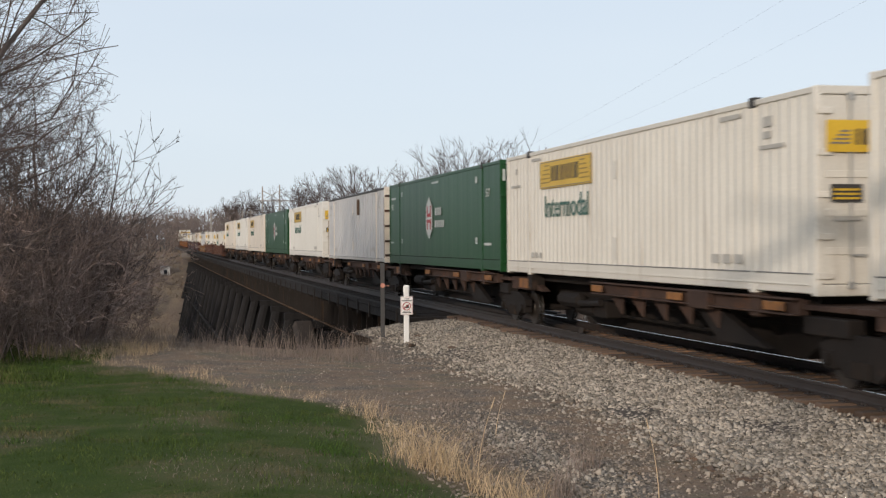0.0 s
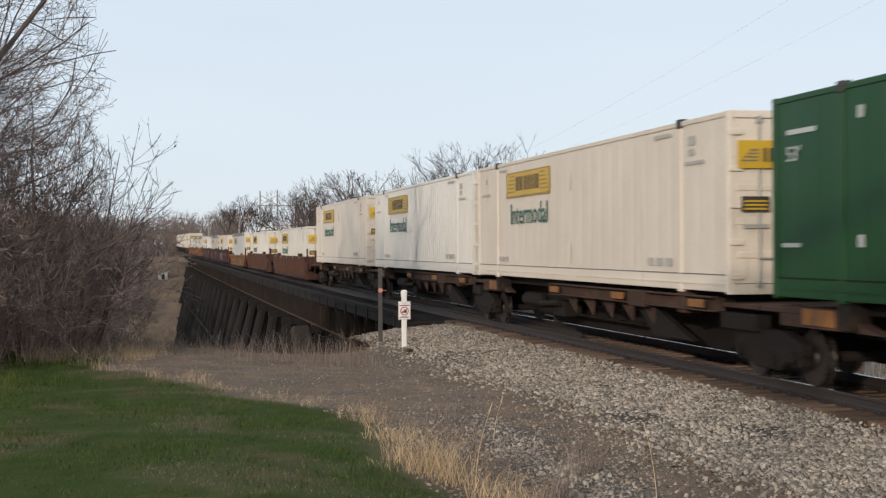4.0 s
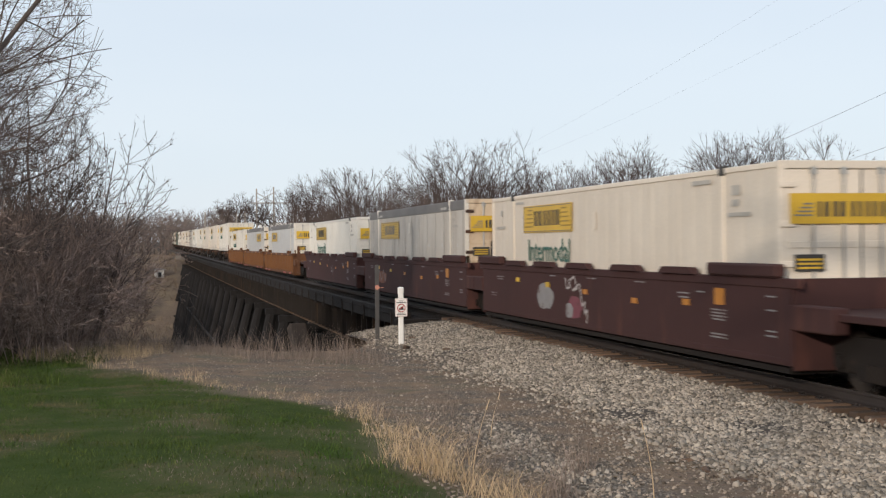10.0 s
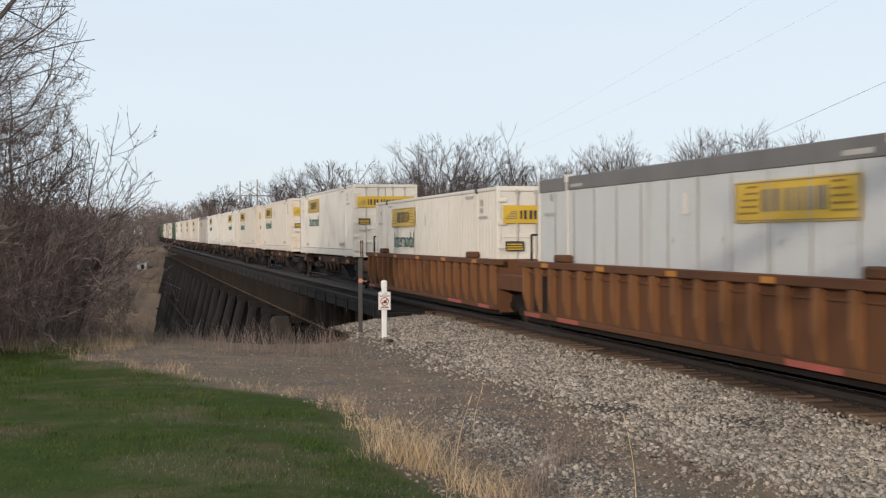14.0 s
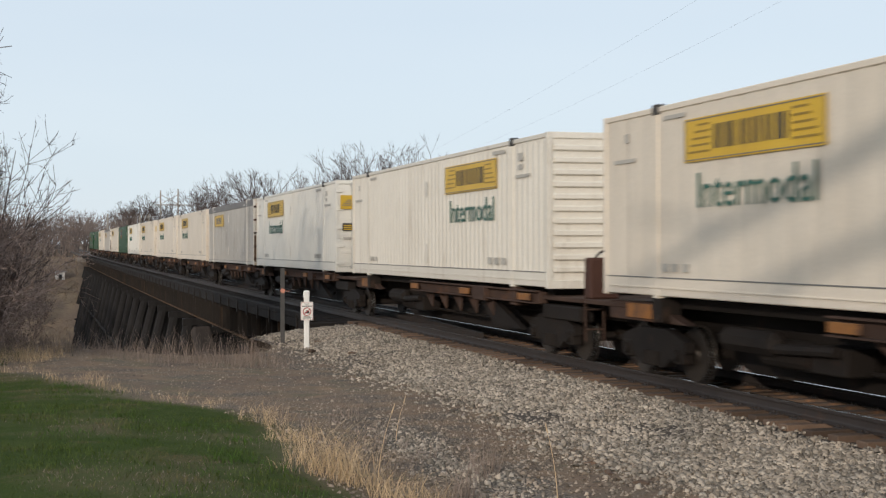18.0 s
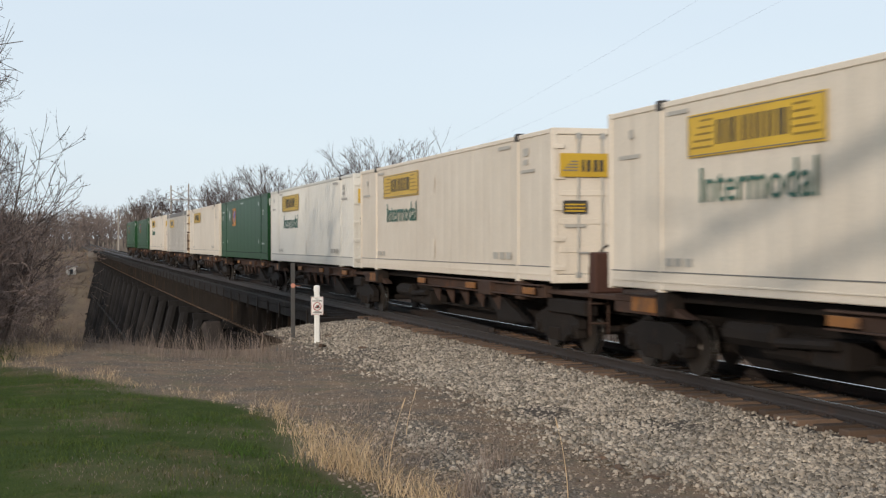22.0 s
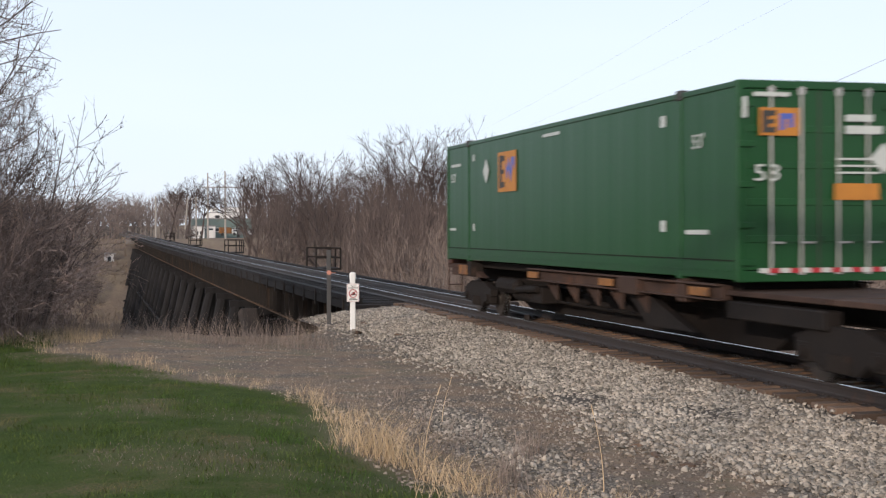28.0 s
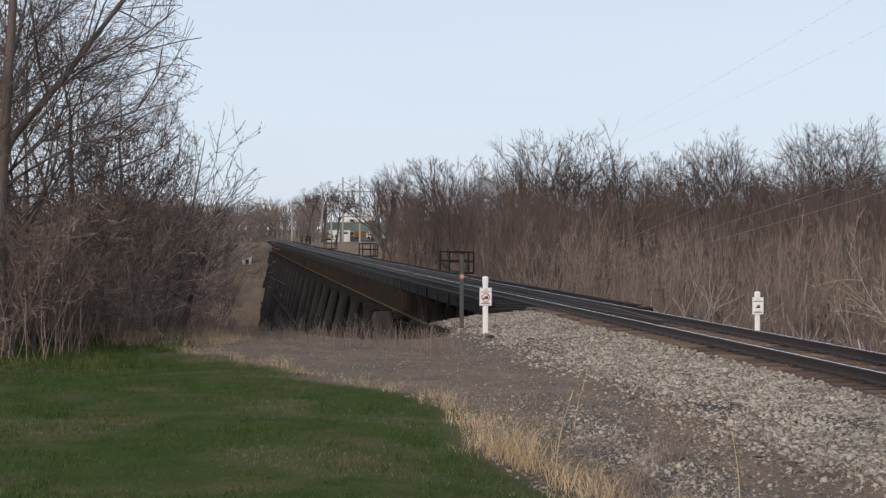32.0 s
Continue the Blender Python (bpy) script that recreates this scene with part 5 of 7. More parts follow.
    for near, e0, e1 in ((False, u0, a), (True, b_, u1)):
        lo, hi = sorted((-e0, -e1))
        part("end_platform", Build().box(-1.35, 1.35, lo, hi, .98, 1.08, .01).box(-.4, .4, lo, hi, .62, .98, .02), paint, car)
        part("end_bulkhead", Build().box(-1.40, 1.40, (hi - .06) if near else lo, hi if near else (lo + .06), .24, top), paint, car)
        for s in (-1, 1):
            x0, x1 = sorted((s * 1.2, s * 1.44))
            ext = min(1.2, abs(hi - lo))
            if near:
                part("end_sill", Build().box(x0, x1, hi - ext, hi, .80, 1.16, .02), paint, car)
            else:
                part("end_sill", Build().box(x0, x1, lo, lo + ext, .80, 1.16, .02), paint, car)
        yl = (lo + .15) if near else (hi - .15)
        if abs(hi - lo) > 1.2:
            lad = Build()
            for dx in (0, .42):
                lad.tube((-1.46, yl + (dx if near else -dx), .35), (-1.46, yl + (dx if near else -dx), 1.95), .022, n=6)
            for z in (.45, .8, 1.15, 1.5, 1.9):
                lad.tube((-1.46, yl, z), (-1.46, yl + (.42 if near else -.42), z), .018, n=6)
            part("ladder", lad, M_ORANGECAR if kind in ("yellow", "maroon") else paint, car, "weathered grab-iron ladder")
    if gap_far > 5:
        make_truck(car, u0 + 1.75)
        b = part("brake_stand", Build().box(-.6, .1, -u0 - 1.2, -u0 - .95, 1.08, 1.85, .03).tube((-.2, -u0 - 1.9, 1.5), (.5, -u0 - 1.9, 1.5), .28, n=14), M_DARKRUST, car, "dark brake gear with hand wheel")
        part("hand_wheel", Build().ring((-.25, -u0 - .85, 1.85), (0, 1, 0), .28, .022), M_DARKRUST, b)
        part("coupler", Build().box(-.13, .13, -u0 - .3, -u0 + .1, .62, .9, .04), M_DARKRUST, car)
    else:
        make_truck(car, u0)
        part("pipe_rack", Build().tube((-.9, -u0 + .1, 1.08), (-.9, -u0 + .1, 2.1), .03, n=6).tube((-.9, -u0 + .1, 2.1), (.9, -u0 + .1, 2.1), .03, n=6), M_DARKRUST, car)
    if gap_near > 5:
        make_truck(car, u1 - 1.75)
        part("coupler", Build().box(-.13, .13, -u1 - .1, -u1 + .3, .62, .9, .04), M_DARKRUST, car)
    return car


SIGN = (2.95, 6.65, 1.98, 2.60)
KINDS = {
    "ribbed": lambda: make_container("white ribbed container with yellow sign and green lettering", M_WHITE, .30, SIGN, True),
    "bright": lambda: make_container("clean white ribbed container with yellow sign and green lettering", M_BRIGHT, .30, SIGN, True),
    "beige": lambda: make_container("weathered beige container with yellow sign and green lettering", M_BEIGE, .62, SIGN, True, rib_depth=.008),
    "plain": lambda: make_container("dirty white container with a yellow sign only", M_BEIGE, .62, SIGN, False, rib_depth=.008),
    "turned": lambda: make_container("white ribbed container turned round, its sign at the trailing end", M_WHITE, .30, (9.6, 13.3, 1.98, 2.60), True, doors=False),
    "silver": lambda: make_container("grey-white plate container with dark roof rail and yellow sign", M_SILVER, 1.22, (2.62, 6.22, 1.84, 2.44), False, M_GREYRAIL, M_WHITE, rib_depth=.006, end_paint=M_RUSTYEND),
    "silver_clean": lambda: make_container("clean grey-white plate container with dark roof rail and yellow sign", M_SILVERCLEAN, 1.22, (2.62, 6.22, 1.84, 2.44), False, M_GREYRAIL, M_WHITE, rib_depth=.006, end_paint=M_WHITE),
    "silver_turned": lambda: make_container("grey-white plate container with dark roof rail, sign at the trailing end", M_SILVERCLEAN, 1.22, (9.9, 13.5, 1.84, 2.44), False, M_GREYRAIL, M_WHITE, rib_depth=.006, end_paint=M_BEIGE),
    "corrugated": lambda: make_container("grey deeply corrugated container with a rusty end", M_GREYRIB, .56, None, False, None, rib_depth=.06, end_paint=M_BEIGE, roofline=M_BLACK, post=M_BEIGE),
    "diamond": lambda: make_container("green container with a white pointed logo shape", M_GREEN, 1.2, None, False, rib_depth=.004, green_mark="diamond"),
    "square": lambda: make_container("green container with an orange square logo", M_GREEN, 1.2, None, False, rib_depth=.004, green_mark="square"),
}
# container kind, place of its far end along the track at the start, car under it
CONSIST = [("ribbed", 15.6, "spine"), ("ribbed", 33.15, "spine"), ("diamond", 49.95, "spine"), ("corrugated", 67.18, "spine_end"), ("bright", 85.8, "spine"), ("diamond", 103.13, "spine"), ("beige", 120.8, "spine"),
           ("bright", 137.57, "spine"), ("beige", 155.93, "spine_end"), ("ribbed", 176.9, "brown"), ("ribbed", 200.31, "brown"), ("silver_clean", 223.6, "yellow"), ("beige", 247.78, "maroon"), ("silver", 266.9, "maroon"),
           ("bright", 286.28, "maroon"), ("silver_clean", 309.87, "orange"), ("silver_turned", 329.3, "orange"), ("ribbed", 348.81, "orange"), ("ribbed", 369.95, "spine"), ("beige", 390.34, "spine"), ("beige", 409.04, "spine_end"),
           ("turned", 427.76, "spine"), ("bright", 446.28, "spine"), ("silver", 463.3, "spine"), ("beige", 480.79, "spine"), ("beige", 497.74, "spine_end"), ("beige", 516.52, "spine"), ("bright", 533.66, "spine"),
           ("square", 550.71, "spine"), ("plain", 568.11, "spine"), ("silver", 586.23, "spine_end"), ("beige", 605.39, "spine"), ("square", 624.13, "spine"), ("square", 644.72, "spine_end")]


def run(t):
    """How far the train has come since the start."""
    return 21.127 * t + 0.02472 * t * t


TRAIN = []


def make_train():
    made = {}
    n = len(CONSIST)
    for i, (kind, far, under) in enumerate(CONSIST):
        on_well = not under.startswith("spine")
        z = RAIL_Z + (ON_WELL if on_well else ON_SPINE) + (.10 if on_well and (kind.startswith("silver") or under in ("orange", "yellow")) else 0)
        if kind not in made:
            box = made[kind] = KINDS[kind]()
        else:
            box = copy_thing(made[kind], pose(XC, far, z))
        gap_far = (CONSIST[i + 1][1] - LEN - far) if i + 1 < n else 1.2
        gap_near = (far - LEN - CONSIST[i - 1][1]) if i else 1.5
        first = i == 0 or CONSIST[i - 1][2] == "spine_end" or not CONSIST[i - 1][2].startswith("spine")
        last = under == "spine_end"
        if on_well:
            car = make_well(under, gap_near, gap_far, first, last, i)
        else:
            car = make_spine(gap_near, gap_far, first, last)
        TRAIN.append((box, far, z))
        TRAIN.append((car, far, RAIL_Z))


make_train()

# ---------------------------------------------------------------- trees and plants
def limb(rng, out, p, d, length, r, level, levels, kids, lift, crook, thin):
    """One branch in short crooked pieces, with side branches; appends (a, b, r0, r1, level)."""
    pieces = max(2, min(7, int(length / (0.35 + 0.12 * length)) + 1))
    step_len = length / pieces
    tip = max(thin, r * (0.15 if level == 0 else 0.3))
    spots = []
    for i in range(pieces):
        d = (d + Vector((rng.gauss(0, crook), rng.gauss(0, crook), rng.gauss(0, crook) + lift))).normalized()
        q = p + d * step_len
        ra, rb = r + (tip - r) * i / pieces, r + (tip - r) * (i + 1) / pieces
        out.append((p, q, ra, rb, level))
        spots.append((p.lerp(q, rng.random()), d, rb, (i + 1) / pieces))
        p = q
    if level >= levels:
        return
    n = rng.randint(*kids[min(level, len(kids) - 1)])
    for k in range(n):
        if level == 0:
            i = min(pieces - 1, int(pieces * (0.25 + 0.75 * (k + rng.random()) / n)))
        else:
            i = rng.randrange(0, pieces)
        q, dd, rb, f = spots[i]
        side = Vector((rng.gauss(0, 1), rng.gauss(0, 1), rng.gauss(0, .5)))
        side = (side - dd * side.dot(dd)).normalized()
        a = rng.uniform(0.45, 1.05)
        nd = (dd * math.cos(a) + side * math.sin(a)).normalized()
        limb(rng, out, q, nd, length * rng.uniform(.34, .62) * (1.15 - .45 * f), max(thin, rb * rng.uniform(.32, .55)), level + 1, levels, kids, lift, crook, thin)


def segments(seed, height, radius, levels=3, kids=((7, 10), (4, 6), (3, 5)), lean=(0, 0), lift=0.05, crook=0.12, thin=0.006, stems=1, start=(0, 0, 0), jitter=.3):
    rng = random.Random(seed)
    out = []
    for s in range(stems):
        d = Vector((lean[0] + rng.gauss(0, jitter * (stems > 1)), lean[1] + rng.gauss(0, jitter * (stems > 1)), 1)).normalized()
        limb(rng, out, Vector(start) + Vector((rng.gauss(0, .15), rng.gauss(0, .15), 0)) * (stems > 1), d, height * rng.uniform(.75, 1.0) if stems > 1 else height, radius * (rng.uniform(.6, 1) if stems > 1 else 1), 0, levels, kids, lift, crook, thin)
    a = np.array([o[0] for o in out])
    b = np.array([o[1] for o in out])
    r = np.array([(o[2], o[3]) for o in out])
    lv = np.array([o[4] for o in out])
    k = height / max(1e-3, np.sort(b[:, 2])[-max(2, len(b) // 200)] - start[2])
    return a * k, b * k, r, lv


def forked(seed, height, radius, bole=.38, spread=.62, limbs=5, forks=(3, 3, 3, 3), shrink=.70, thin=.012, lean=(0, 0), droop=0.0, wild=.13, rise_by=.05):
    """A tree whose trunk divides again and again into a rounded crown; same answer as segments()."""
    rng = random.Random(seed)
    out = []

    def grow(p, d, length, r, level):
        k = 2 if level < 3 else 1
        for i in range(k):
            d = (d + Vector((rng.gauss(0, wild), rng.gauss(0, wild), rng.gauss(0, wild * .8) + rise_by - droop * level))).normalized()
            q = p + d * (length / k)
            out.append((p, q, max(thin, r * (1 - .18 * i)), max(thin * .7, r * (.82 - .18 * i)), level))
            p = q
            if level and level < len(forks) and rng.random() < .5:
                twist(p, d, length * .6, r * .45, level + 1, 1)
        if level < len(forks):
            n = forks[level] if level else limbs
            twist(p, d, length, r, level + 1, n)

    def twist(p, d, length, r, level, n):
        u = d.orthogonal().normalized()
        w = d.cross(u)
        a0 = rng.random() * 6.283
        for j in range(n):
            a = a0 + 6.283 * (j + rng.uniform(-.25, .25)) / n
            o = spread * rng.uniform(.55, 1.3)
            if j == 0 and n > 2:
                o *= .35
            nd = (d * math.cos(o) + (u * math.cos(a) + w * math.sin(a)) * math.sin(o)).normalized()
            grow(p, nd, (length if level > 1 else height * .27) * shrink ** (level > 1) * rng.uniform(.75, 1.2), r * (.62 if n < 4 else .5) * rng.uniform(.8, 1.1), level)

    grow(Vector((0, 0, 0)), Vector((lean[0], lean[1], 1)).normalized(), height * bole, radius, 0)
    a, b = np.array([o[0] for o in out]), np.array([o[1] for o in out])
    k = height / b[:, 2].max()
    return a * k, b * k, np.array([(o[2], o[3]) for o in out]), np.array([o[4] for o in out])


def around(a, b):
    d = b - a
    d /= np.maximum(np.linalg.norm(d, axis=1, keepdims=True), 1e-9)
    ref = np.where(np.abs(d[:, 2:3]) > .9, np.array([[1., 0, 0]]), np.array([[0., 0, 1]]))
    u = np.cross(d, ref)
    u /= np.linalg.norm(u, axis=1, keepdims=True)
    return u, np.cross(d, u)


def tube_arrays(a, b, r, n=3):
    """All segments as open tubes with n sides, in triangles."""
    u, w = around(a, b)
    ang = np.arange(n) * 2 * np.pi / n
    ring = np.cos(ang)[None, :, None] * u[:, None] + np.sin(ang)[None, :, None] * w[:, None]
    lo = a[:, None] + ring * r[:, 0, None, None]
    hi = b[:, None] + ring * r[:, 1, None, None]
    v = np.concatenate([lo, hi], 1).reshape(-1, 3)
    i = np.arange(n)
    f = np.concatenate([np.stack([i, (i + 1) % n, n + (i + 1) % n], 1), np.stack([i, n + (i + 1) % n, n + i], 1)])
    f = (np.arange(len(a)) * 2 * n)[:, None, None] + f[None]
    return v, f.reshape(-1, 3)


def twig_arrays(a, b, r):
    """The finest twigs, a slender triangle each."""
    u, w = around(a, b)
    t = np.random.default_rng(len(a)).random(len(a))[:, None] * 6.283
    side = (u * np.cos(t) + w * np.sin(t)) * (r[:, 0] * 1.5)[:, None]
    v = np.stack([a - side, a + side, b], 1).reshape(-1, 3)
    return v, np.arange(len(v)).reshape(-1, 3)


def joined(name, pieces):
    vs, fs, n = [], [], 0
    for v, f in pieces:
        vs.append(v)
        fs.append(f + n)
        n += len(v)
    return array_mesh(name, np.concatenate(vs), np.concatenate(fs))


def tubes(name, a, b, r, n=3):
    return joined(name, [tube_arrays(a, b, r, n)])


def make_tree(label, seed, height, radius, bark=None, twig=None, sides=5, group="trees", domed=False, reach=None, **kw):
    """reach: how far the crown may spread to +x from the foot."""
    a, b, r, lv = forked(seed, height, radius, **kw) if domed else segments(seed, height, radius, **kw)
    if reach is not None:
        for p in (a, b):
            over = np.maximum(0, p[:, 0] - reach + 1.6)
            p[:, 0] = np.minimum(p[:, 0], reach - 1.6) + 1.3 * (1 - np.exp(-over / 1.3)) + .3 * over
        keep = (a[:, 0] < reach + .25 * np.sin(2.3 * a[:, 2] + seed)) | (lv < 1)
        a, b, r, lv = a[keep], b[keep], r[keep], lv[keep]
    t = tagged(new("bare_tree"), label, "tree", group=group)
    big = lv <= (1 if kw.get("stems", 1) == 1 else 0)
    part("trunk", tubes("trunk", a[big], b[big], r[big], max(5, sides + 1)), bark or M_BARK, t)
    top = len(kw.get("forks", (3, 3, 3, 3))) if domed else kw.get("levels", 3)
    mid, fine = ~big & (lv < top), lv >= top
    part("crown", joined("crown", [tube_arrays(a[mid], b[mid], r[mid], 3), twig_arrays(a[fine], b[fine], r[fine])]), twig or M_TWIG, t)
    return t


def at_ground(x, y, sink=.1):
    return float(ground_z(x, y)) - sink


def make_thicket():
    # trees standing in the thicket on the near side of the trestle
    spots = [(-4.3, 27.6, 13, .2, 11), (-6.2, 30, 12, .14, 12), (-3.7, 31, 9.5, .085, 13), (-5.0, 35, 12, .13, 14), (-2.9, 34, 6.6, .06, 15), (-7.5, 34, 13, .15, 16), (-2.0, 38.5, 5.6, .055, 17), (-4.2, 41, 10, .11, 18),
             (-8.5, 40, 13, .17, 19), (-6.2, 45, 12, .14, 20), (-3.3, 47, 9, .10, 21), (-3.9, 28.4, 8, .07, 22), (-2.6, 32.0, 5.2, .05, 23), (-3.2, 37, 8.5, .08, 24)]
    for x, y, h, r, s in spots:
        t = make_tree("bare grey-brown tree in the thicket", s, h, r, M_BARK, M_DARKTWIG, group="thicket trees", reach=-.95 - x, levels=4, kids=((11, 14), (6, 8), (4, 6), (3, 5)), lean=(.0 if r > .15 else .03, -.02), lift=.03, crook=.05 if r > .15 else .15, thin=.0045)
        t.location = (x, y, at_ground(x, y))
    for k, (x, y, h) in enumerate([(-5.6, 28.5, 11.5), (-4.6, 32.5, 10), (-7.2, 37, 13), (-6.0, 33, 11), (-3.6, 39, 8.5), (-5.0, 38, 10.5), (-9, 36, 13)]):
        t = make_tree("bare tree with a dense twiggy crown in the thicket", 170 + k, h, .085, M_BARK, M_DARKTWIG, group="thicket trees", domed=True, bole=.3, spread=.7, limbs=5, forks=(3, 3, 3, 3, 3), thin=.005, droop=.012, reach=-.95 - x)
        t.location = (x, y, at_ground(x, y))
    for k, (x, y, h, lx) in enumerate([(-3.2, 33, 6.6, .12), (-2.6, 34.5, 5.6, .2), (-2.2, 36.5, 6.2, .05), (-1.9, 35, 4.6, .28), (-2.9, 38, 6.8, .16), (-3.6, 36, 7.6, .1), (-1.6, 38, 4.4, .2), (-2.4, 33.2, 4.4, .22)]):
        t = make_tree("thin bare sapling at the edge of the thicket", 130 + k, h, .034, group="thicket saplings", levels=3, kids=((8, 11), (4, 6), (3, 5)), lean=(lx, 0), lift=.09, crook=.08, thin=.005)
        t.location = (x, y, at_ground(x, y))
    for k, (x, y, h, lx) in enumerate([(-1.6, 36.0, 6.3, .34), (-1.3, 36.6, 5.0, .42), (-1.9, 35.6, 6.0, .16), (-1.2, 37.2, 4.2, .3)]):
        t = make_tree("slender leaning tree at the edge of the thicket", 35 + 7 * k, h, .055, M_BARK, M_DARKTWIG, group="thicket trees", levels=3, kids=((8, 10), (4, 6), (3, 4)), lean=(lx, 0), lift=.10, crook=.07, thin=.006)
        t.location = (x, y, at_ground(x, y))
    # undergrowth: tangled shrubs and vines
    rng = random.Random(77)
    A, B, R, V = [], [], [], []
    shrubs = [segments(200 + k, rng.uniform(2.8, 4.2), .02, levels=3, kids=((8, 11), (4, 6), (3, 5)), stems=5, lift=.03, crook=.2, thin=.0055, jitter=.35) for k in range(7)]
    for k in range(115):
        y = 26.5 + 32 * rng.random() ** 1.3
        edge = -1.15 - .5 * rng.random() - (.6 if y < 32 else 0) - max(0, (32 - y)) * .45
        x = edge - 8.0 * rng.random() ** 1.2
        a, b, r, lv = shrubs[k % len(shrubs)]
        w, s = rng.random() * 6.283, rng.uniform(.7, 1.2)
        m = np.array([[math.cos(w), -math.sin(w), 0], [math.sin(w), math.cos(w), 0], [0, 0, 1]]) * s
        o = np.array([x, y, max(at_ground(x, y), -.75 - .035 * max(0, y - 36))])
        A.append(a @ m.T + o)
        B.append(b @ m.T + o)
        R.append(r * s)
        V.append(lv)
    A, B, R, V = np.concatenate(A), np.concatenate(B), np.concatenate(R), np.concatenate(V)
    # slim upright shoots and loose vines through the brush
    wa, wb, wr = [], [], []
    for k in range(520):
        y = 26.5 + 20 * rng.random() ** 1.2
        x = -1.5 - max(0, (31 - y)) * .45 - 7 * rng.random() ** 1.4
        h, d = rng.uniform(2.0, 5.2), Vector((rng.gauss(.06, .16), rng.gauss(0, .16), 1))
        p = Vector((x, y, at_ground(x, y)))
        for i in range(5):
            d = d + Vector((rng.gauss(0, .12), rng.gauss(0, .12), 0))
            q = p + d.normalized() * (h / 5)
            wa.append(p[:])
            wb.append(q[:])
            wr.append((.011 * (1 - i / 6), .011 * (1 - (i + 1) / 6)))
            p = q
    A, B, R = np.concatenate([A, np.array(wa)]), np.concatenate([B, np.array(wb)]), np.concatenate([R, np.array(wr)])
    V = np.concatenate([V, np.zeros(len(wa), int)])
    big = V < 2
    me = joined("undergrowth", [tube_arrays(A[big], B[big], R[big], 3), twig_arrays(A[~big], B[~big], R[~big])])
    tagged(part("undergrowth", me, M_BRUSH), "tangle of bare brown brush and vines", "brush", kind="stuff")


make_thicket()


def make_woods():
    """Leafless woods in the valley and beyond the trestle."""
    rng = random.Random(19)
    kinds = [forked(400 + k, 10, .085, rng.uniform(.34, .5), .30, 4, (3, 3, 3, 3, 2), .70, .006, wild=.09, rise_by=.13) for k in range(6)]
    bushy = [forked(420 + k, 10, .08, .16, .50, 5, (3, 3, 3, 3), .68, .010, wild=.12, rise_by=.08) for k in range(5)]
    far_bush = [forked(440 + k, 10, .09, .2, .46, 5, (3, 3, 3), .68, .016, wild=.12, rise_by=.08) for k in range(4)]
    fine = [forked(430 + k, 10, .09, .38, .36, 5, (3, 3, 3, 3, 2), .66, .0055, wild=.13, rise_by=.09) for k in range(5)]
    lows = [segments(450 + k, 7, .05, levels=3, kids=((7, 9), (4, 6), (3, 4)), stems=3, lift=.05, crook=.17, thin=.007, jitter=.2) for k in range(3)]
    A, B, R, V = [], [], [], []

    def put(src, x, y, top, tall, sink=.2):
        a, b, r, lv = src
        base = at_ground(x, y, sink)
        s = max(.4, (top - base) / tall)
        w = rng.random() * 6.283
        flat = min(s, 1.45)
        m = np.array([[math.cos(w) * flat, -math.sin(w) * flat, 0], [math.sin(w) * flat, math.cos(w) * flat, 0], [0, 0, s]])
        o = np.array([x, y, base])
        A.append(a @ m.T + o)
        B.append(b @ m.T + o)
        R.append(r * (1.0 + .004 * y))
        V.append(lv)

    # valley woods on the far side of the track
    n = 0
    while n < 370:
        y = 62 + 200 * rng.random() ** .75
        x = y * rng.uniform(.124, .72)
        if x < 20:
            continue
        put((fine if n % 2 else kinds)[n % 5], x, y, EYE + (.049 + .014 * step(.34, .60, np.array(x / y)) - .008 * step(.2, .1, np.array(x / y))) * y * (rng.choice((.7, .86, .96, 1.0, 1.04)) if y > 108 else rng.uniform(.1, .6)), 10)
        n += 1
    for k in range(130):
        y = rng.uniform(55, 262)
        x = y * rng.uniform(.125, .7)
        if x < 18 or (y < 75 and x > .33 * y):
            continue
        put(lows[k % 3], x, y, EYE + .047 * y * rng.uniform(.05, .75), 7)
    # woods behind the far end, and on the near side of the valley
    for k in range(130):
        q = rng.uniform(.3, .74)
        x = rng.uniform(95, 250)
        if x / q < 620:
            put(far_bush[k % 4], x, x / q, at_ground(x, x / q) + rng.uniform(8, 13), 10)
    for k in range(380):
        y = rng.uniform(345, 540)
        x = y * (rng.uniform(-.12, .065) if k % 3 else rng.uniform(.118, .33))
        put(far_bush[k % 4], x, y, EYE + .027 * y * rng.uniform(.55, 1.1), 10)
    for k in range(40):
        y = rng.uniform(470, 640)
        put(far_bush[k % 4], y * rng.uniform(.05, .14), y, EYE + .03 * y * rng.uniform(.75, 1.1), 10)
    for k in range(60):
        y = rng.uniform(275, 335)
        x = rng.uniform(-70, 1)
        put(lows[k % 3], x, y, EYE + .02 * y * rng.uniform(.4, 1), 7)
    for k in range(90):
        y = rng.uniform(95, 245)
        q = rng.uniform(-.14, -.022)
        put(bushy[k % 5], y * q, y, EYE + y * min(.045, .010 - .55 * q) * rng.uniform(.6, 1.1), 10)
    # brush on the near bank of the valley and by the buildings
    for k in range(120):
        y = rng.uniform(66, 246)
        x = y * rng.uniform(-.11, -.028)
        put(bushy[k % 5], x, y, at_ground(x, y) + rng.uniform(1.0, 2.8), 10)
    for k in range(100):
        y = rng.uniform(85, 256)
        x = y * rng.uniform(-.034, .005)
        put(bushy[k % 5], x, y, at_ground(x, y) + rng.uniform(.5, 1.9), 10)
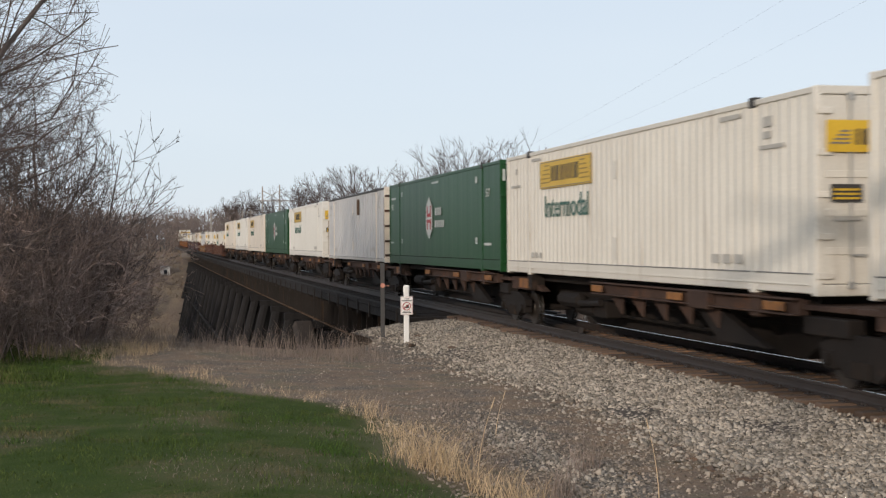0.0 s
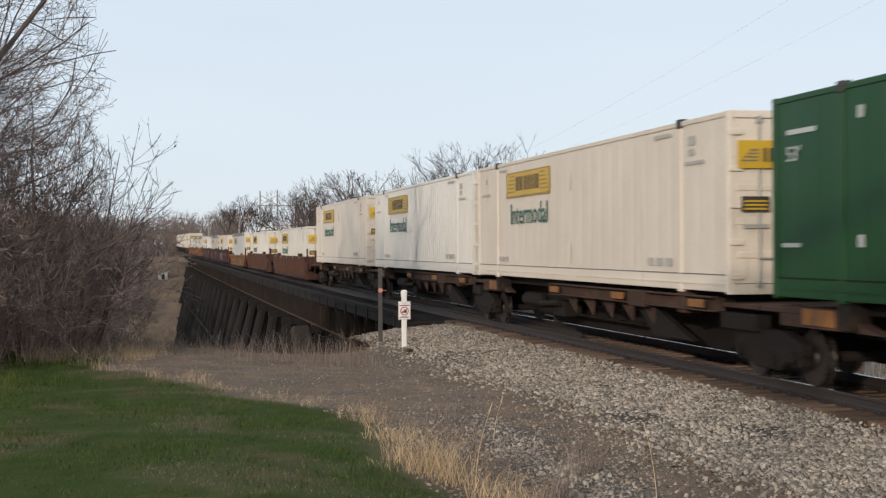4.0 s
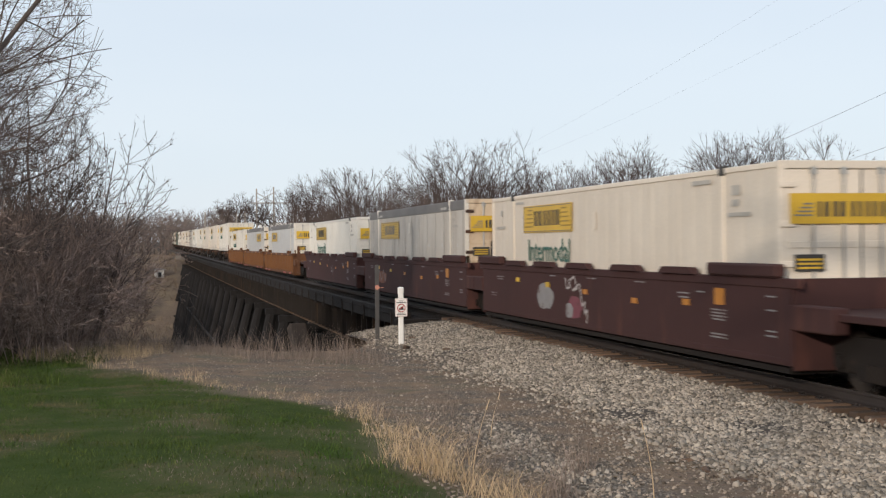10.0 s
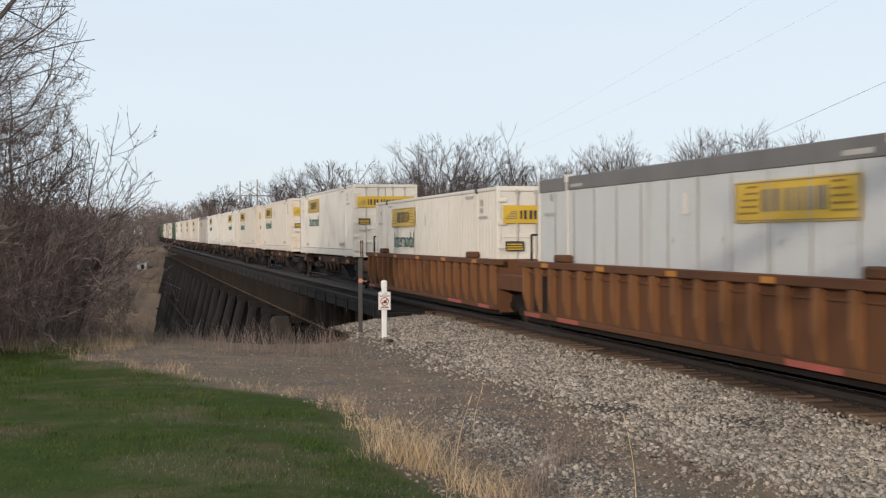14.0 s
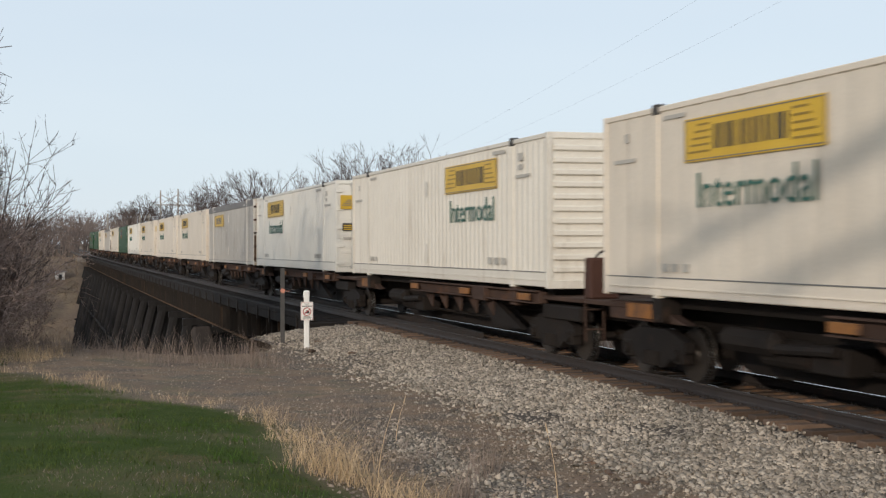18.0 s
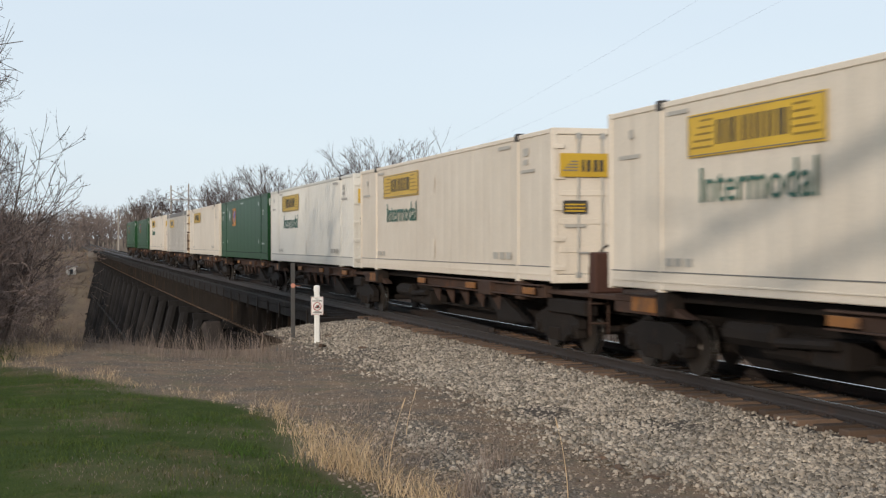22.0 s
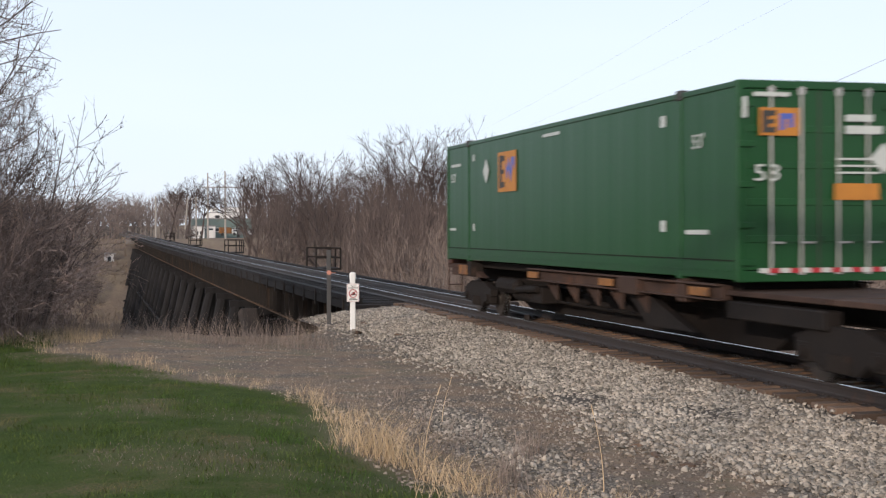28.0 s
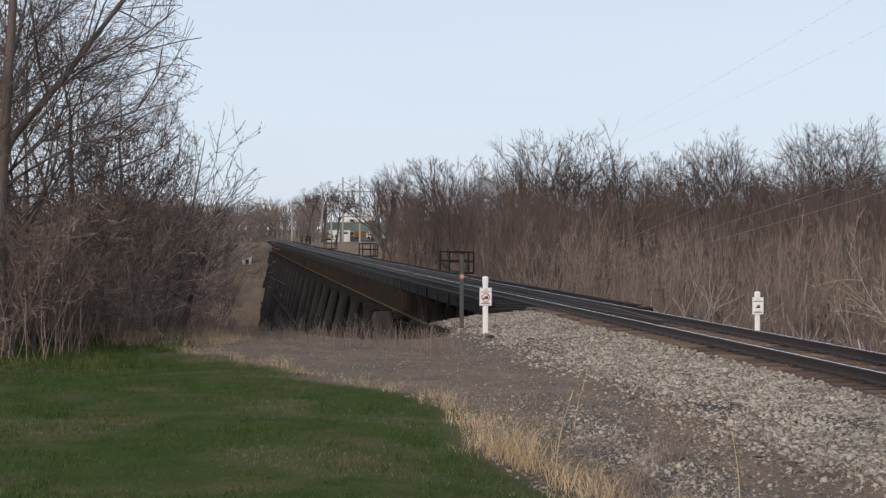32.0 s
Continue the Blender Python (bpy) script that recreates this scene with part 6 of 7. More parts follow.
    for k in range(40):
        y = rng.uniform(268, 325)
        x = rng.uniform(17, 60)
        if not .075 < x / y < .122:
            put(lows[k % 3], x, y, EYE + .004 * y * rng.random(), 7)
    A, B, R, V = np.concatenate(A), np.concatenate(B), np.concatenate(R), np.concatenate(V)
    big = V < 2
    pale = [segments(480 + k, 9, .07, levels=2, kids=((5, 8), (3, 5)), lift=.1, crook=.1, thin=.014)[:3] for k in range(3)]
    pa, pb, pr = [], [], []
    for k in range(84):
        y = rng.uniform(58, 170)
        x = y * rng.uniform(.2, .68)
        if x < 20:
            continue
        o, sc = np.array([x, y, at_ground(x, y)]), rng.uniform(1.1, 1.7)
        pa.append(pale[k % 3][0] * sc + o)
        pb.append(pale[k % 3][1] * sc + o)
        pr.append(pale[k % 3][2])
    tagged(part("pale_saplings", tubes("pale_saplings", np.concatenate(pa), np.concatenate(pb), np.concatenate(pr), 3), M_PALEBARK), "scattered pale saplings at the front of the woods", "saplings", kind="stuff")
    stem = V == 0
    big = V == 1
    trunks = tubes("trunks", A[stem], B[stem], R[stem], 4)
    A, B, R, big = A[~stem], B[~stem], R[~stem], big[~stem]
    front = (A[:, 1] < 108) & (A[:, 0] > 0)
    for name, where, paint, label in (("woods", ~front & (A[:, 1] <= 300), M_FARTWIG, "dense leafless dark brown woods across the valley"), ("distant_woods", (A[:, 1] > 300), M_HAZEWOOD, "distant grey-brown bare trees on the skyline, coloured paler for haze"), ("front_woods", front, M_NEARWOOD, "tan-brown leafless young trees at the front of the woods")):
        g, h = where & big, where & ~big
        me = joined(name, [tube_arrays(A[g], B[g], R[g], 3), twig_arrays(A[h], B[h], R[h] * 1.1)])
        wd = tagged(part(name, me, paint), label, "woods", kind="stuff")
    part("trunks", trunks, M_WOODTRUNK, wd, "upright grey trunks in the woods")
    # taller trees that stand over the woods: place, and height of the top
    tall = [(26.7, 240, 13.3), (28.1, 235, 11.9), (30.5, 220, 11.9), (33.3, 200, 13.6), (35.7, 190, 11.6), (39.2, 185, 15.3), (42.4, 185, 14.8), (44.4, 180, 13.5), (49.1, 180, 15.9), (51.5, 180, 12.3), (59.6, 185, 15.7), (60.8, 180, 13.4),
            (70.4, 190, 16.2), (73.1, 180, 15.7), (79.3, 170, 15.4), (84.1, 170, 15.3), (26.4, 380, 15.9), (31.2, 390, 13.6), (21.7, 380, 14.0), (91.9, 180, 17.1), (84, 182, 16.5), (46, 188, 13.5), (64.5, 184, 12.8), (67, 186, 13.2), (97, 176, 16.0)]
    for k, (x, y, top) in enumerate(tall):
        base = at_ground(x, y)
        t = make_tree("tall bare tree standing over the woods", 500 + k, top - base + (2.3 if x > 58 else 1.3), .36, M_TALLTWIG, M_TALLTWIG, group="tall trees of the woods", domed=True, bole=.44, spread=.50, limbs=5, forks=(3, 3, 3, 3, 3, 3), shrink=.65, thin=.014, wild=.15, rise_by=.03)
        t.location = (x, y, base)
    # pale-barked trees beyond the track
    for (x, y, h, s), lean in zip(((25.2, 43, 11.0, 61), (25.4, 44.5, 11.5, 62), (30.5, 54, 11, 63)), ((-.42, 0), (-.16, 0), (-.15, 0))):
        t = make_tree("pale-barked spreading tree below the track", s, h, .19, M_PALEBARK, M_PALEBARK, group="pale trees", levels=3, kids=((7, 9), (4, 6), (4, 6)), lift=.05, crook=.16, thin=.007, lean=lean, stems=2, jitter=.3)
        t.location = (x, y, at_ground(x, y))
    for k, (x, y, h) in enumerate(((30, 56, 10), (33, 60, 11), (27.5, 58, 9.5), (36, 62, 12), (30.5, 64, 11))):
        t = make_tree("beige willowy tree below the track", 560 + k, h, .12, M_PALEBARK, M_TWIG, group="pale trees", domed=True, bole=.3, spread=.45, limbs=5, forks=(3, 3, 3, 3, 3), thin=.008)
        t.location = (x, y, at_ground(x, y))
    # trees behind the viewpoint that shade the lawn
    for x, y, h, s in ((-7, -9, 12, 71), (-12, -14, 14, 72), (-3, -16, 13, 73), (-16, -24, 16, 74), (2, -20, 13, 75), (-10, -22, 13, 76)):
        t = make_tree("bare tree behind the viewpoint", s, h, .2, group="trees by the lawn", kids=((9, 12), (5, 7), (4, 5)))
        t.location = (x, y, at_ground(x, y))
    # a big limb or two of this one throws shadows across the passing cars
    t = tagged(new("bare_tree"), "large bare tree with long low limbs behind the viewpoint", "tree")
    t.location = (0, 3.6, -2.03)
    part("trunk", Build().tube((-5.9, -12.5, 1.2), (-5.9, -11.2, 13.5), .34, .2, 10), M_BARK, t)
    for p0, p1, r0, r1 in (((-5.9, -11.3, 11.4), (-5.9, -1.8, 8.9), .17, .07), ((-5.9, -11.6, 10.3), (-6.1, -3.2, 8.35), .14, .05), ((-5.9, -11.3, 12.2), (-5.2, -5, 12.4), .12, .05), ((-5.9, -6, 10.0), (-5.8, -2.5, 10.2), .08, .03),
                           ((-5.9, -11.4, 12.8), (-7.0, -9.0, 16.0), .12, .04), ((-5.9, -8.0, 9.5), (-6.0, -5.0, 7.5), .07, .03)):
        part("limb", Build().tube(p0, p1, r0, r1, 8), M_BARK, t)
    # unseen thick-stemmed hedge, added only to keep low sun off the ground
    A, B, R = [], [], []
    for k in range(30):
        x, y = rng.uniform(-34, 14), rng.uniform(-34, -17)
        a, b, r, lv = lows[k % 3]
        o = np.array([x, y, at_ground(x, y)])
        keep = lv < 2
        A.append(a[keep] * .9 + o)
        B.append(b[keep] * .9 + o)
        R.append(r[keep] * 3)
    me = tubes("hedgerow", np.concatenate(A), np.concatenate(B), np.concatenate(R), 3)
    tagged(part("hedgerow", me, M_TWIG), "unseen bare hedge added behind the viewpoint for shade", "hedge", kind="stuff")


make_woods()


def blades(name, x, y, z, h, w, lean, material, seed, label, category):
    """Many grass blades, each of two tapering pieces."""
    rng = np.random.default_rng(seed)
    n = len(x)
    a = rng.random(n) * 6.283
    dx, dy = np.cos(a), np.sin(a)
    b = rng.random(n) * 6.283
    lx, ly = np.cos(b) * lean * h, np.sin(b) * lean * h
    base = np.stack([x, y, z], 1)
    side = np.stack([dx, dy, np.zeros(n)], 1) * (w / 2)[:, None]
    mid = base + np.stack([lx * .35, ly * .35, h * .55], 1)
    tip = base + np.stack([lx, ly, h * (1 - .25 * lean)], 1)
    v = np.stack([base - side, base + side, mid + side * .7, mid - side * .7, tip], 1).reshape(-1, 3)
    f = np.array([(0, 1, 2), (0, 2, 3), (3, 2, 4)])
    f = (np.arange(n) * 5)[:, None, None] + f[None]
    me = array_mesh(name, v, f.reshape(-1, 3))
    return tagged(part(name, me, material), label, category, kind="stuff")


def make_grass():
    rng = np.random.default_rng(12)
    n = 130000
    y = 8.5 + 27 * rng.random(n) ** 1.35
    x = -9 + 13 * rng.random(n)
    keep = (x < lawn_edge(y) + .35 * rng.normal(0, 1, n) * .4) & (x > -.22 * y - 2.5) & (y < 35.5)
    keep &= rng.random(n) > .5 * worn(x, y)
    x, y = x[keep], y[keep]
    clump = np.clip(wavy(x, y, 2.3, 3.0) * .8 + wavy(x, y, 7.1, 1.0) * .8, -.6, 1.3)
    h = (.028 + .03 * rng.random(len(x))) * (1 + 1.3 * np.maximum(clump, -.4)) * (1 + 1.2 * step(25, 34, y) * np.maximum(0, wavy(x, y, 1.3, 9.0) + .3))
    blades("lawn_grass", x, y, ground_z(x, y) - .005, h, .004 + .005 * rng.random(len(x)), .5 + .5 * rng.random(len(x)), M_GRASS, 1, "short uneven green lawn grass", "grass")
    # dry short blades in the worn patches
    m = 40000
    y = 8.5 + 24 * rng.random(m) ** 1.3
    x = -9 + 13 * rng.random(m)
    keep = (x < lawn_edge(y)) & (x > -.22 * y - 2.5) & (rng.random(m) < worn(x, y))
    x, y = x[keep], y[keep]
    blades("worn_grass", x, y, ground_z(x, y) - .005, .02 + .03 * rng.random(len(x)), .004 + .004 * rng.random(len(x)), .6 + .4 * rng.random(len(x)), M_DEADWEED, 21, "short withered blades in the worn patches of the lawn", "grass")
    # scattered brighter tufts standing out of the lawn
    tx, ty, th = [], [], []
    for k in range(110):
        cy = 9.5 + 23 * rng.random() ** 1.3
        cx = float(lawn_edge(cy)) - .3 - 7 * rng.random() ** 1.4
        q = int(30 + 90 * rng.random())
        rad = .08 + .16 * rng.random()
        tx.append(cx + rad * rng.normal(0, 1, q))
        ty.append(cy + rad * rng.normal(0, 1, q))
        th.append((.05 + .09 * rng.random()) * (.5 + .6 * rng.random(q)))
    tx, ty, th = np.concatenate(tx), np.concatenate(ty), np.concatenate(th)
    blades("grass_tufts", tx, ty, ground_z(tx, ty) - .005, th, .005 + .004 * rng.random(len(tx)), .5 + .5 * rng.random(len(tx)), M_TUFT, 15, "rank bright green tufts in the lawn", "grass")
    m = 14000
    x, y = -8 + 9 * rng.random(m), 24 + 11.5 * rng.random(m)
    keep = (wavy(x, y, 1.6, 8.0) + wavy(x, y, 4.4, 2.0) > .1) & (x < -.2 - .12 * (34 - y)) & (x > -.22 * y - 1)
    x, y = x[keep], y[keep]
    blades("foot_growth", x, y, ground_z(x, y) - .01, .08 + .22 * rng.random(len(x)) ** 1.5, .008 + .006 * rng.random(len(x)), .4 + .5 * rng.random(len(x)), M_GRASS, 6, "taller green growth at the foot of the thicket", "grass")
    # straw tufts along the edge between lawn and dirt
    px, py, ph = [], [], []
    r = random.Random(4)

    def tuft(cx, cy, rad, num, tall):
        for _ in range(num):
            q = rad * r.random() ** .6
            w = r.random() * 6.283
            px.append(cx + q * math.cos(w))
            py.append(cy + q * 1.3 * math.sin(w))
            ph.append(tall * r.uniform(.45, 1.1))

    for cx, cy, tall, num in ((2.8, 13.5, .66, 190), (2.92, 12.9, .6, 180), (2.75, 14.3, .5, 100), (3.12, 12.1, .44, 130), (3.3, 11.6, .38, 120), (2.85, 16.2, .32, 50), (3.0, 18.0, .36, 60)):
        tuft(cx, cy, .24, num, tall)
    for k in range(56):
        yy = r.uniform(9.5, 34)
        tuft(float(lawn_edge(np.array(yy))) + r.gauss(.25, .28), yy, .2, 18, r.uniform(.12, .3))
    for k in range(46):
        tuft(r.uniform(-2.5, .6), r.uniform(30.5, 35.5), .3, 40, r.uniform(.2, .5))
    for k in range(16):
        tuft(r.uniform(2.8, 4.6), r.uniform(9.2, 12), .2, 36, r.uniform(.2, .42))
    px, py, ph = np.array(px), np.array(py), np.array(ph)
    blades("dry_grass", px, py, ground_z(px, py) - .01, ph, np.full(len(px), .005), .35 + .6 * rng.random(len(px)), M_DRYGRASS, 2, "tufts of dry straw-coloured grass along the lawn", "dry grass")
    m = 16000
    y = 9 + 25 * rng.random(m) ** 1.2
    x = lawn_edge(y) + .1 + (6.4 - lawn_edge(y)) * rng.random(m)
    keep = (wavy(x, y, .9, 4.0) + .5 * wavy(x, y, 3.3, 7.0) > .15) & (gravelly(x, y) < .6)
    x, y = x[keep], y[keep]
    blades("dirt_stubble", x, y, ground_z(x, y) - .008, .02 + .06 * rng.random(len(x)) ** 2, np.full(len(x), .004), .5 + .5 * rng.random(len(x)), M_DEADWEED, 9, "thin dry stubble on the dirt", "stubble")
    # brown weeds on the crest and in the dirt
    px, py, ph = [], [], []
    for k in range(190):
        cx = r.uniform(-1.6, 5.0)
        crest = 36.8 - 5.6 * float(step(.4, 3.6, np.array(cx)))
        tuft(cx, crest + r.uniform(-3.4, .6), .4, 20, r.choice((.15, .2, .3, .4, .6, .8)))
    for k in range(40):
        tuft(r.uniform(3.1, 4.4), r.uniform(10.5, 20), .10, 12, r.uniform(.2, .42))
    for cx, cy in ((4.5, 13.6), (4.4, 13.3), (3.75, 12.1), (3.9, 12.3), (4.62, 13.7), (3.6, 11.7)):
        tuft(cx, cy, .14, 26, .5)
    px, py, ph = np.array(px), np.array(py), np.array(ph)
    blades("dead_weeds", px, py, ground_z(px, py) - .01, ph, np.full(len(px), .007), .25 + .45 * rng.random(len(px)), M_DEADWEED, 3, "dead brown weed stalks on the crest of the bank", "weeds")


make_grass()


def make_bank_growth():
    rng = np.random.default_rng(31)
    n = 14000
    y = np.where(rng.random(n) < .45, 90 + 130 * rng.random(n), 214 + 46 * rng.random(n))
    x = np.minimum(y * (-.045 + .074 * rng.random(n)), 6.6)
    keep = wavy(x, y, .35, 3.0) + .6 * wavy(x, y, 1.1, 1.0) > -.25
    x, y = x[keep], y[keep]
    blades("bank_growth", x, y, ground_z(x, y) - .05, .3 + .8 * rng.random(len(x)) ** 2, .05 + .05 * rng.random(len(x)), .4 + .5 * rng.random(len(x)), M_BANKGROWTH, 8, "withered tan growth on the bank below the trestle", "dry grass")


make_bank_growth()


def make_stalk(x, y, h, bend):
    s = tagged(new("dry_stalk"), "single tall dry grass stalk", "grass stalk", group="dry stalks")
    s.location = (x, y, at_ground(x, y, .02))
    b = Build()
    for i in range(7):
        k = i / 6
        for j in range(5):
            w = 2 * math.pi * j / 5
            b.v.append((bend * k * k + (.006 - .004 * k) * math.cos(w), (.006 - .004 * k) * math.sin(w), h * k))
            if i:
                b.f.append((5 * i + j, 5 * i + (j + 1) % 5, 5 * i - 5 + (j + 1) % 5, 5 * i - 5 + j))
    p = Vector((bend, 0, h))
    part("stem", b, M_DRYGRASS, s)
    part("seed_head", Build().tube(p, p + Vector((bend * .25, 0, .1)), .008, .003, 5), M_DRYGRASS, s)
    return s


make_stalk(4.56, 11.62, .74, -.10)
make_stalk(3.1, 12.6, .75, .14)
make_stalk(4.3, 16.5, .5, .1)

# ---------------------------------------------------------------- signs, posts, poles, houses
def make_sign(x, y, z, ring, label):
    s = tagged(new("warning_sign"), label, "sign", group="signs beside the trestle")
    s.location = (x, y, z)
    part("post", Build().box(-.068, .068, -.03, .03, -.4, 1.30, .02), M_SIGNWHITE, s)
    part("post_cap", Build().box(-.078, .078, -.036, .036, 1.26, 1.45, .03), M_SIGNWHITE, s)
    pl = part("plate", Build().box(-.155, .155, -.045, -.033, .72, 1.17, .006), M_SIGNWHITE, s, "white plate with red prohibition ring")
    if ring:
        part("ring", Build().ring((0, -.05, .93), (0, 1, 0), .095, .011, 24, 5), M_RED, pl)
        part("slash", Build().box(-.09, .09, -.052, -.048, .921, .939, 0, Matrix.Translation((0, 0, .93)) @ Matrix.Rotation(radians(-40), 4, "Y") @ Matrix.Translation((0, 0, -.93))), M_RED, pl)
    part("symbol", Build().box(-.06, .06, -.050, -.046, .885, .925).box(-.02, .05, -.050, -.046, .925, .965), M_BLACK if ring else M_RUSTLINE, pl)
    me = lettering("NO", 1.0, M_BLACK)
    co = np.array([v.co[:] for v in me.vertices])
    me.transform(Matrix.Translation((-.055, -.047, 1.09)) @ END @ Matrix.Diagonal((.11 / co[:, 0].max(), .045 / co[:, 1].max(), .2, 1)))
    part("lettering", me, None, pl)
    part("border", Build().box(-.145, .145, -.047, -.045, 1.155, 1.16).box(-.145, .145, -.047, -.045, .73, .735).box(-.145, -.14, -.047, -.045, .73, 1.16).box(.14, .145, -.047, -.045, .73, 1.16), M_RED if ring else M_GREYMARK, pl)
    for half, z0, z1 in ((.12, 1.055, 1.075), (.11, .765, .785), (.08, .80, .812)):
        part("text_bar", Build().box(-half, half, -.047, -.045, z0, z1), M_BLACK if ring else M_RUSTLINE, pl)
    if not ring:
        pl.location.z = .13
    return s


make_sign(6.33, 33.0, -.66, True, "white marker post with a prohibition sign")
make_sign(13.70, 33.7, -1.12, False, "white marker post with a faded sign beyond the rails")


def make_marker(x, y, z):
    p = tagged(new("marker_post"), "thin grey steel post with an orange reflector", "post")
    p.location = (x, y, z)
    part("post", Build().box(-.055, .055, -.025, .025, -.4, 2.02, .008), M_POST, p)
    part("reflector", Build().tube((0, -.045, 1.42), (0, -.025, 1.42), .062, n=14).box(.06, .18, -.035, -.03, 1.405, 1.418), M_PINK, p, "round orange reflector")


make_marker(6.22, 35.8, -.72)


def make_chunk(x, y, s, seed):
    r = random.Random(seed)
    o = tagged(new("broken_timber"), "dark broken lump of timber on the gravel", "debris", group="debris by the abutment")
    b = Build().box(-.22 * s, .22 * s, -.1 * s, .1 * s, 0, .14 * s, .03)
    b.v = [(p[0] + r.uniform(-.03, .03), p[1] + r.uniform(-.03, .03), p[2] + r.uniform(-.02, .02)) for p in b.v]
    part("lump", b, M_TIE, o)
    o.matrix_basis = pose(x, y, max(at_ground(x, y, .02), -.62), 0, 0, r.uniform(0, 180))


for i, (x, y) in enumerate([(6.9, 34.4), (7.05, 34.9), (6.9, 30.4), (7.3, 30.0), (6.2, 31.6), (7.6, 31.0), (5.87, 14.0), (5.86, 12.63), (5.8, 13.3)]):
    make_chunk(x, y, .45 if i < 6 else .36, 40 + i)


def make_pole(x, y, top, base, lean=0.0, arm=True, label="tall pale wooden utility pole"):
    p = tagged(new("utility_pole"), label, "utility pole", group="poles beyond the trestle")
    p.location = (x, y, base)
    h = top - base
    part("shaft", Build().tube((0, 0, -.5), (lean * h, 0, h), .24, .17, 10), M_POLE, p)
    if arm:
        a = part("crossarm", Build().box(lean * h - 1.3, lean * h + 1.3, -.12, .0, h - .75, h - .58, .01), M_POLE, p)
        for dx in (-1.15, -.4, .4, 1.15):
            part("insulator", Build().tube((lean * h + dx, -.06, h - .58), (lean * h + dx, -.06, h - .32), .06, .05, 8), M_GREYMARK, a)


make_pole(15.7, 330, 10.0, -.6, 0, False)
make_pole(22.3, 330, 9.6, -1.0, .09, False, "leaning wooden utility pole")
make_pole(25.2, 330, 9.9, -1.2)
H = tagged(new("pole_frame"), "two-pole wooden line frame with crossed braces", "utility pole")
H.location = (0, 330, 0)
for x, top in ((28.0, 15.6), (32.15, 16.0)):
    part("shaft", Build().tube((x, 0, -2.5), (x, 0, top), .25, .16, 10), M_POLE, H)
part("crossarm", Build().box(26.8, 36.0, -.15, .05, 12.0, 12.25, .01), M_POLE, H)
part("brace", Build().beam((28, 0, 14.6), (32.15, 0, 12.3), .12, .14).beam((32.15, 0, 14.6), (28, 0, 12.3), .12, .14), M_POLE, H)


def make_wire(pts, r, label, end=330.0):
    co = np.polyfit([p[0] for p in pts], [p[2] for p in pts], 3 if len(pts) > 3 else 2)
    cx = np.polyfit([p[0] for p in pts], [p[1] for p in pts], 1)
    ys = np.concatenate([np.linspace(-30, 60, 25), np.linspace(65, end, 40)])
    P = np.stack([np.polyval(cx, ys), ys, np.polyval(co, ys)], 1)
    b = Build()
    for i, (x, y, z) in enumerate(P.tolist()):
        b.v += [(x - r, y, z), (x, y, z - r), (x + r, y, z), (x, y, z + r)]
        if i:
            b.f += [(4 * i + j, 4 * i + (j + 1) % 4, 4 * i - 4 + (j + 1) % 4, 4 * i - 4 + j) for j in range(4)]
    me = b.mesh("wire")
    tagged(part("overhead_wire", me, M_WIRE), label, "wire", group="overhead wires")


make_wire([(330, 28, 12.2), (96, 28, 9.05), (58, 28, 12.4), (20, 28, 17.0)], .003, "thin overhead power wire")
make_wire([(330, 34, 12.2), (105, 34, 9.9), (62, 34, 13.1), (20, 34, 18.0)], .003, "thin overhead power wire")
for x, z0, slope in ((28.0, 13.6, .131), (32.0, 11.9, .112), (30.0, 10.1, .108)):
    make_wire([(y, x, z0 - slope * y + .00005 * (y - 75) ** 2) for y in (20, 60, 100)], .008, "thin overhead power wire running down into the valley", 170.0)


def make_building(name, x0, x1, y0, y1, z0, z1, wall, label, windows, roof=.3, gable=0.0):
    h = tagged(new(name), label, "building")
    part("wall", Build().box(x0, x1, y0, y1, z0 - 3, z1, .05), wall, h)
    if gable:
        part("roof", Build().prism([(x0 - .4, z1), (x1 + .4, z1), ((x0 + x1) / 2, z1 + gable)], 1, y0 - .4, y1 + .4), M_ROOF, h)
    else:
        part("roof", Build().box(x0 - .2, x1 + .2, y0 - .2, y1 + .2, z1, z1 + roof, .03), M_ROOF, h)
    for a, b, c, d in windows:
        w = part("window", Build().box(a, b, y0 - .09, y0 - .055, c, d), M_WINDOW, h)
        part("frame", Build().box(a - .1, b + .1, y0 - .05, y0 + .02, c - .1, d + .1), M_WALLWHITE, w)


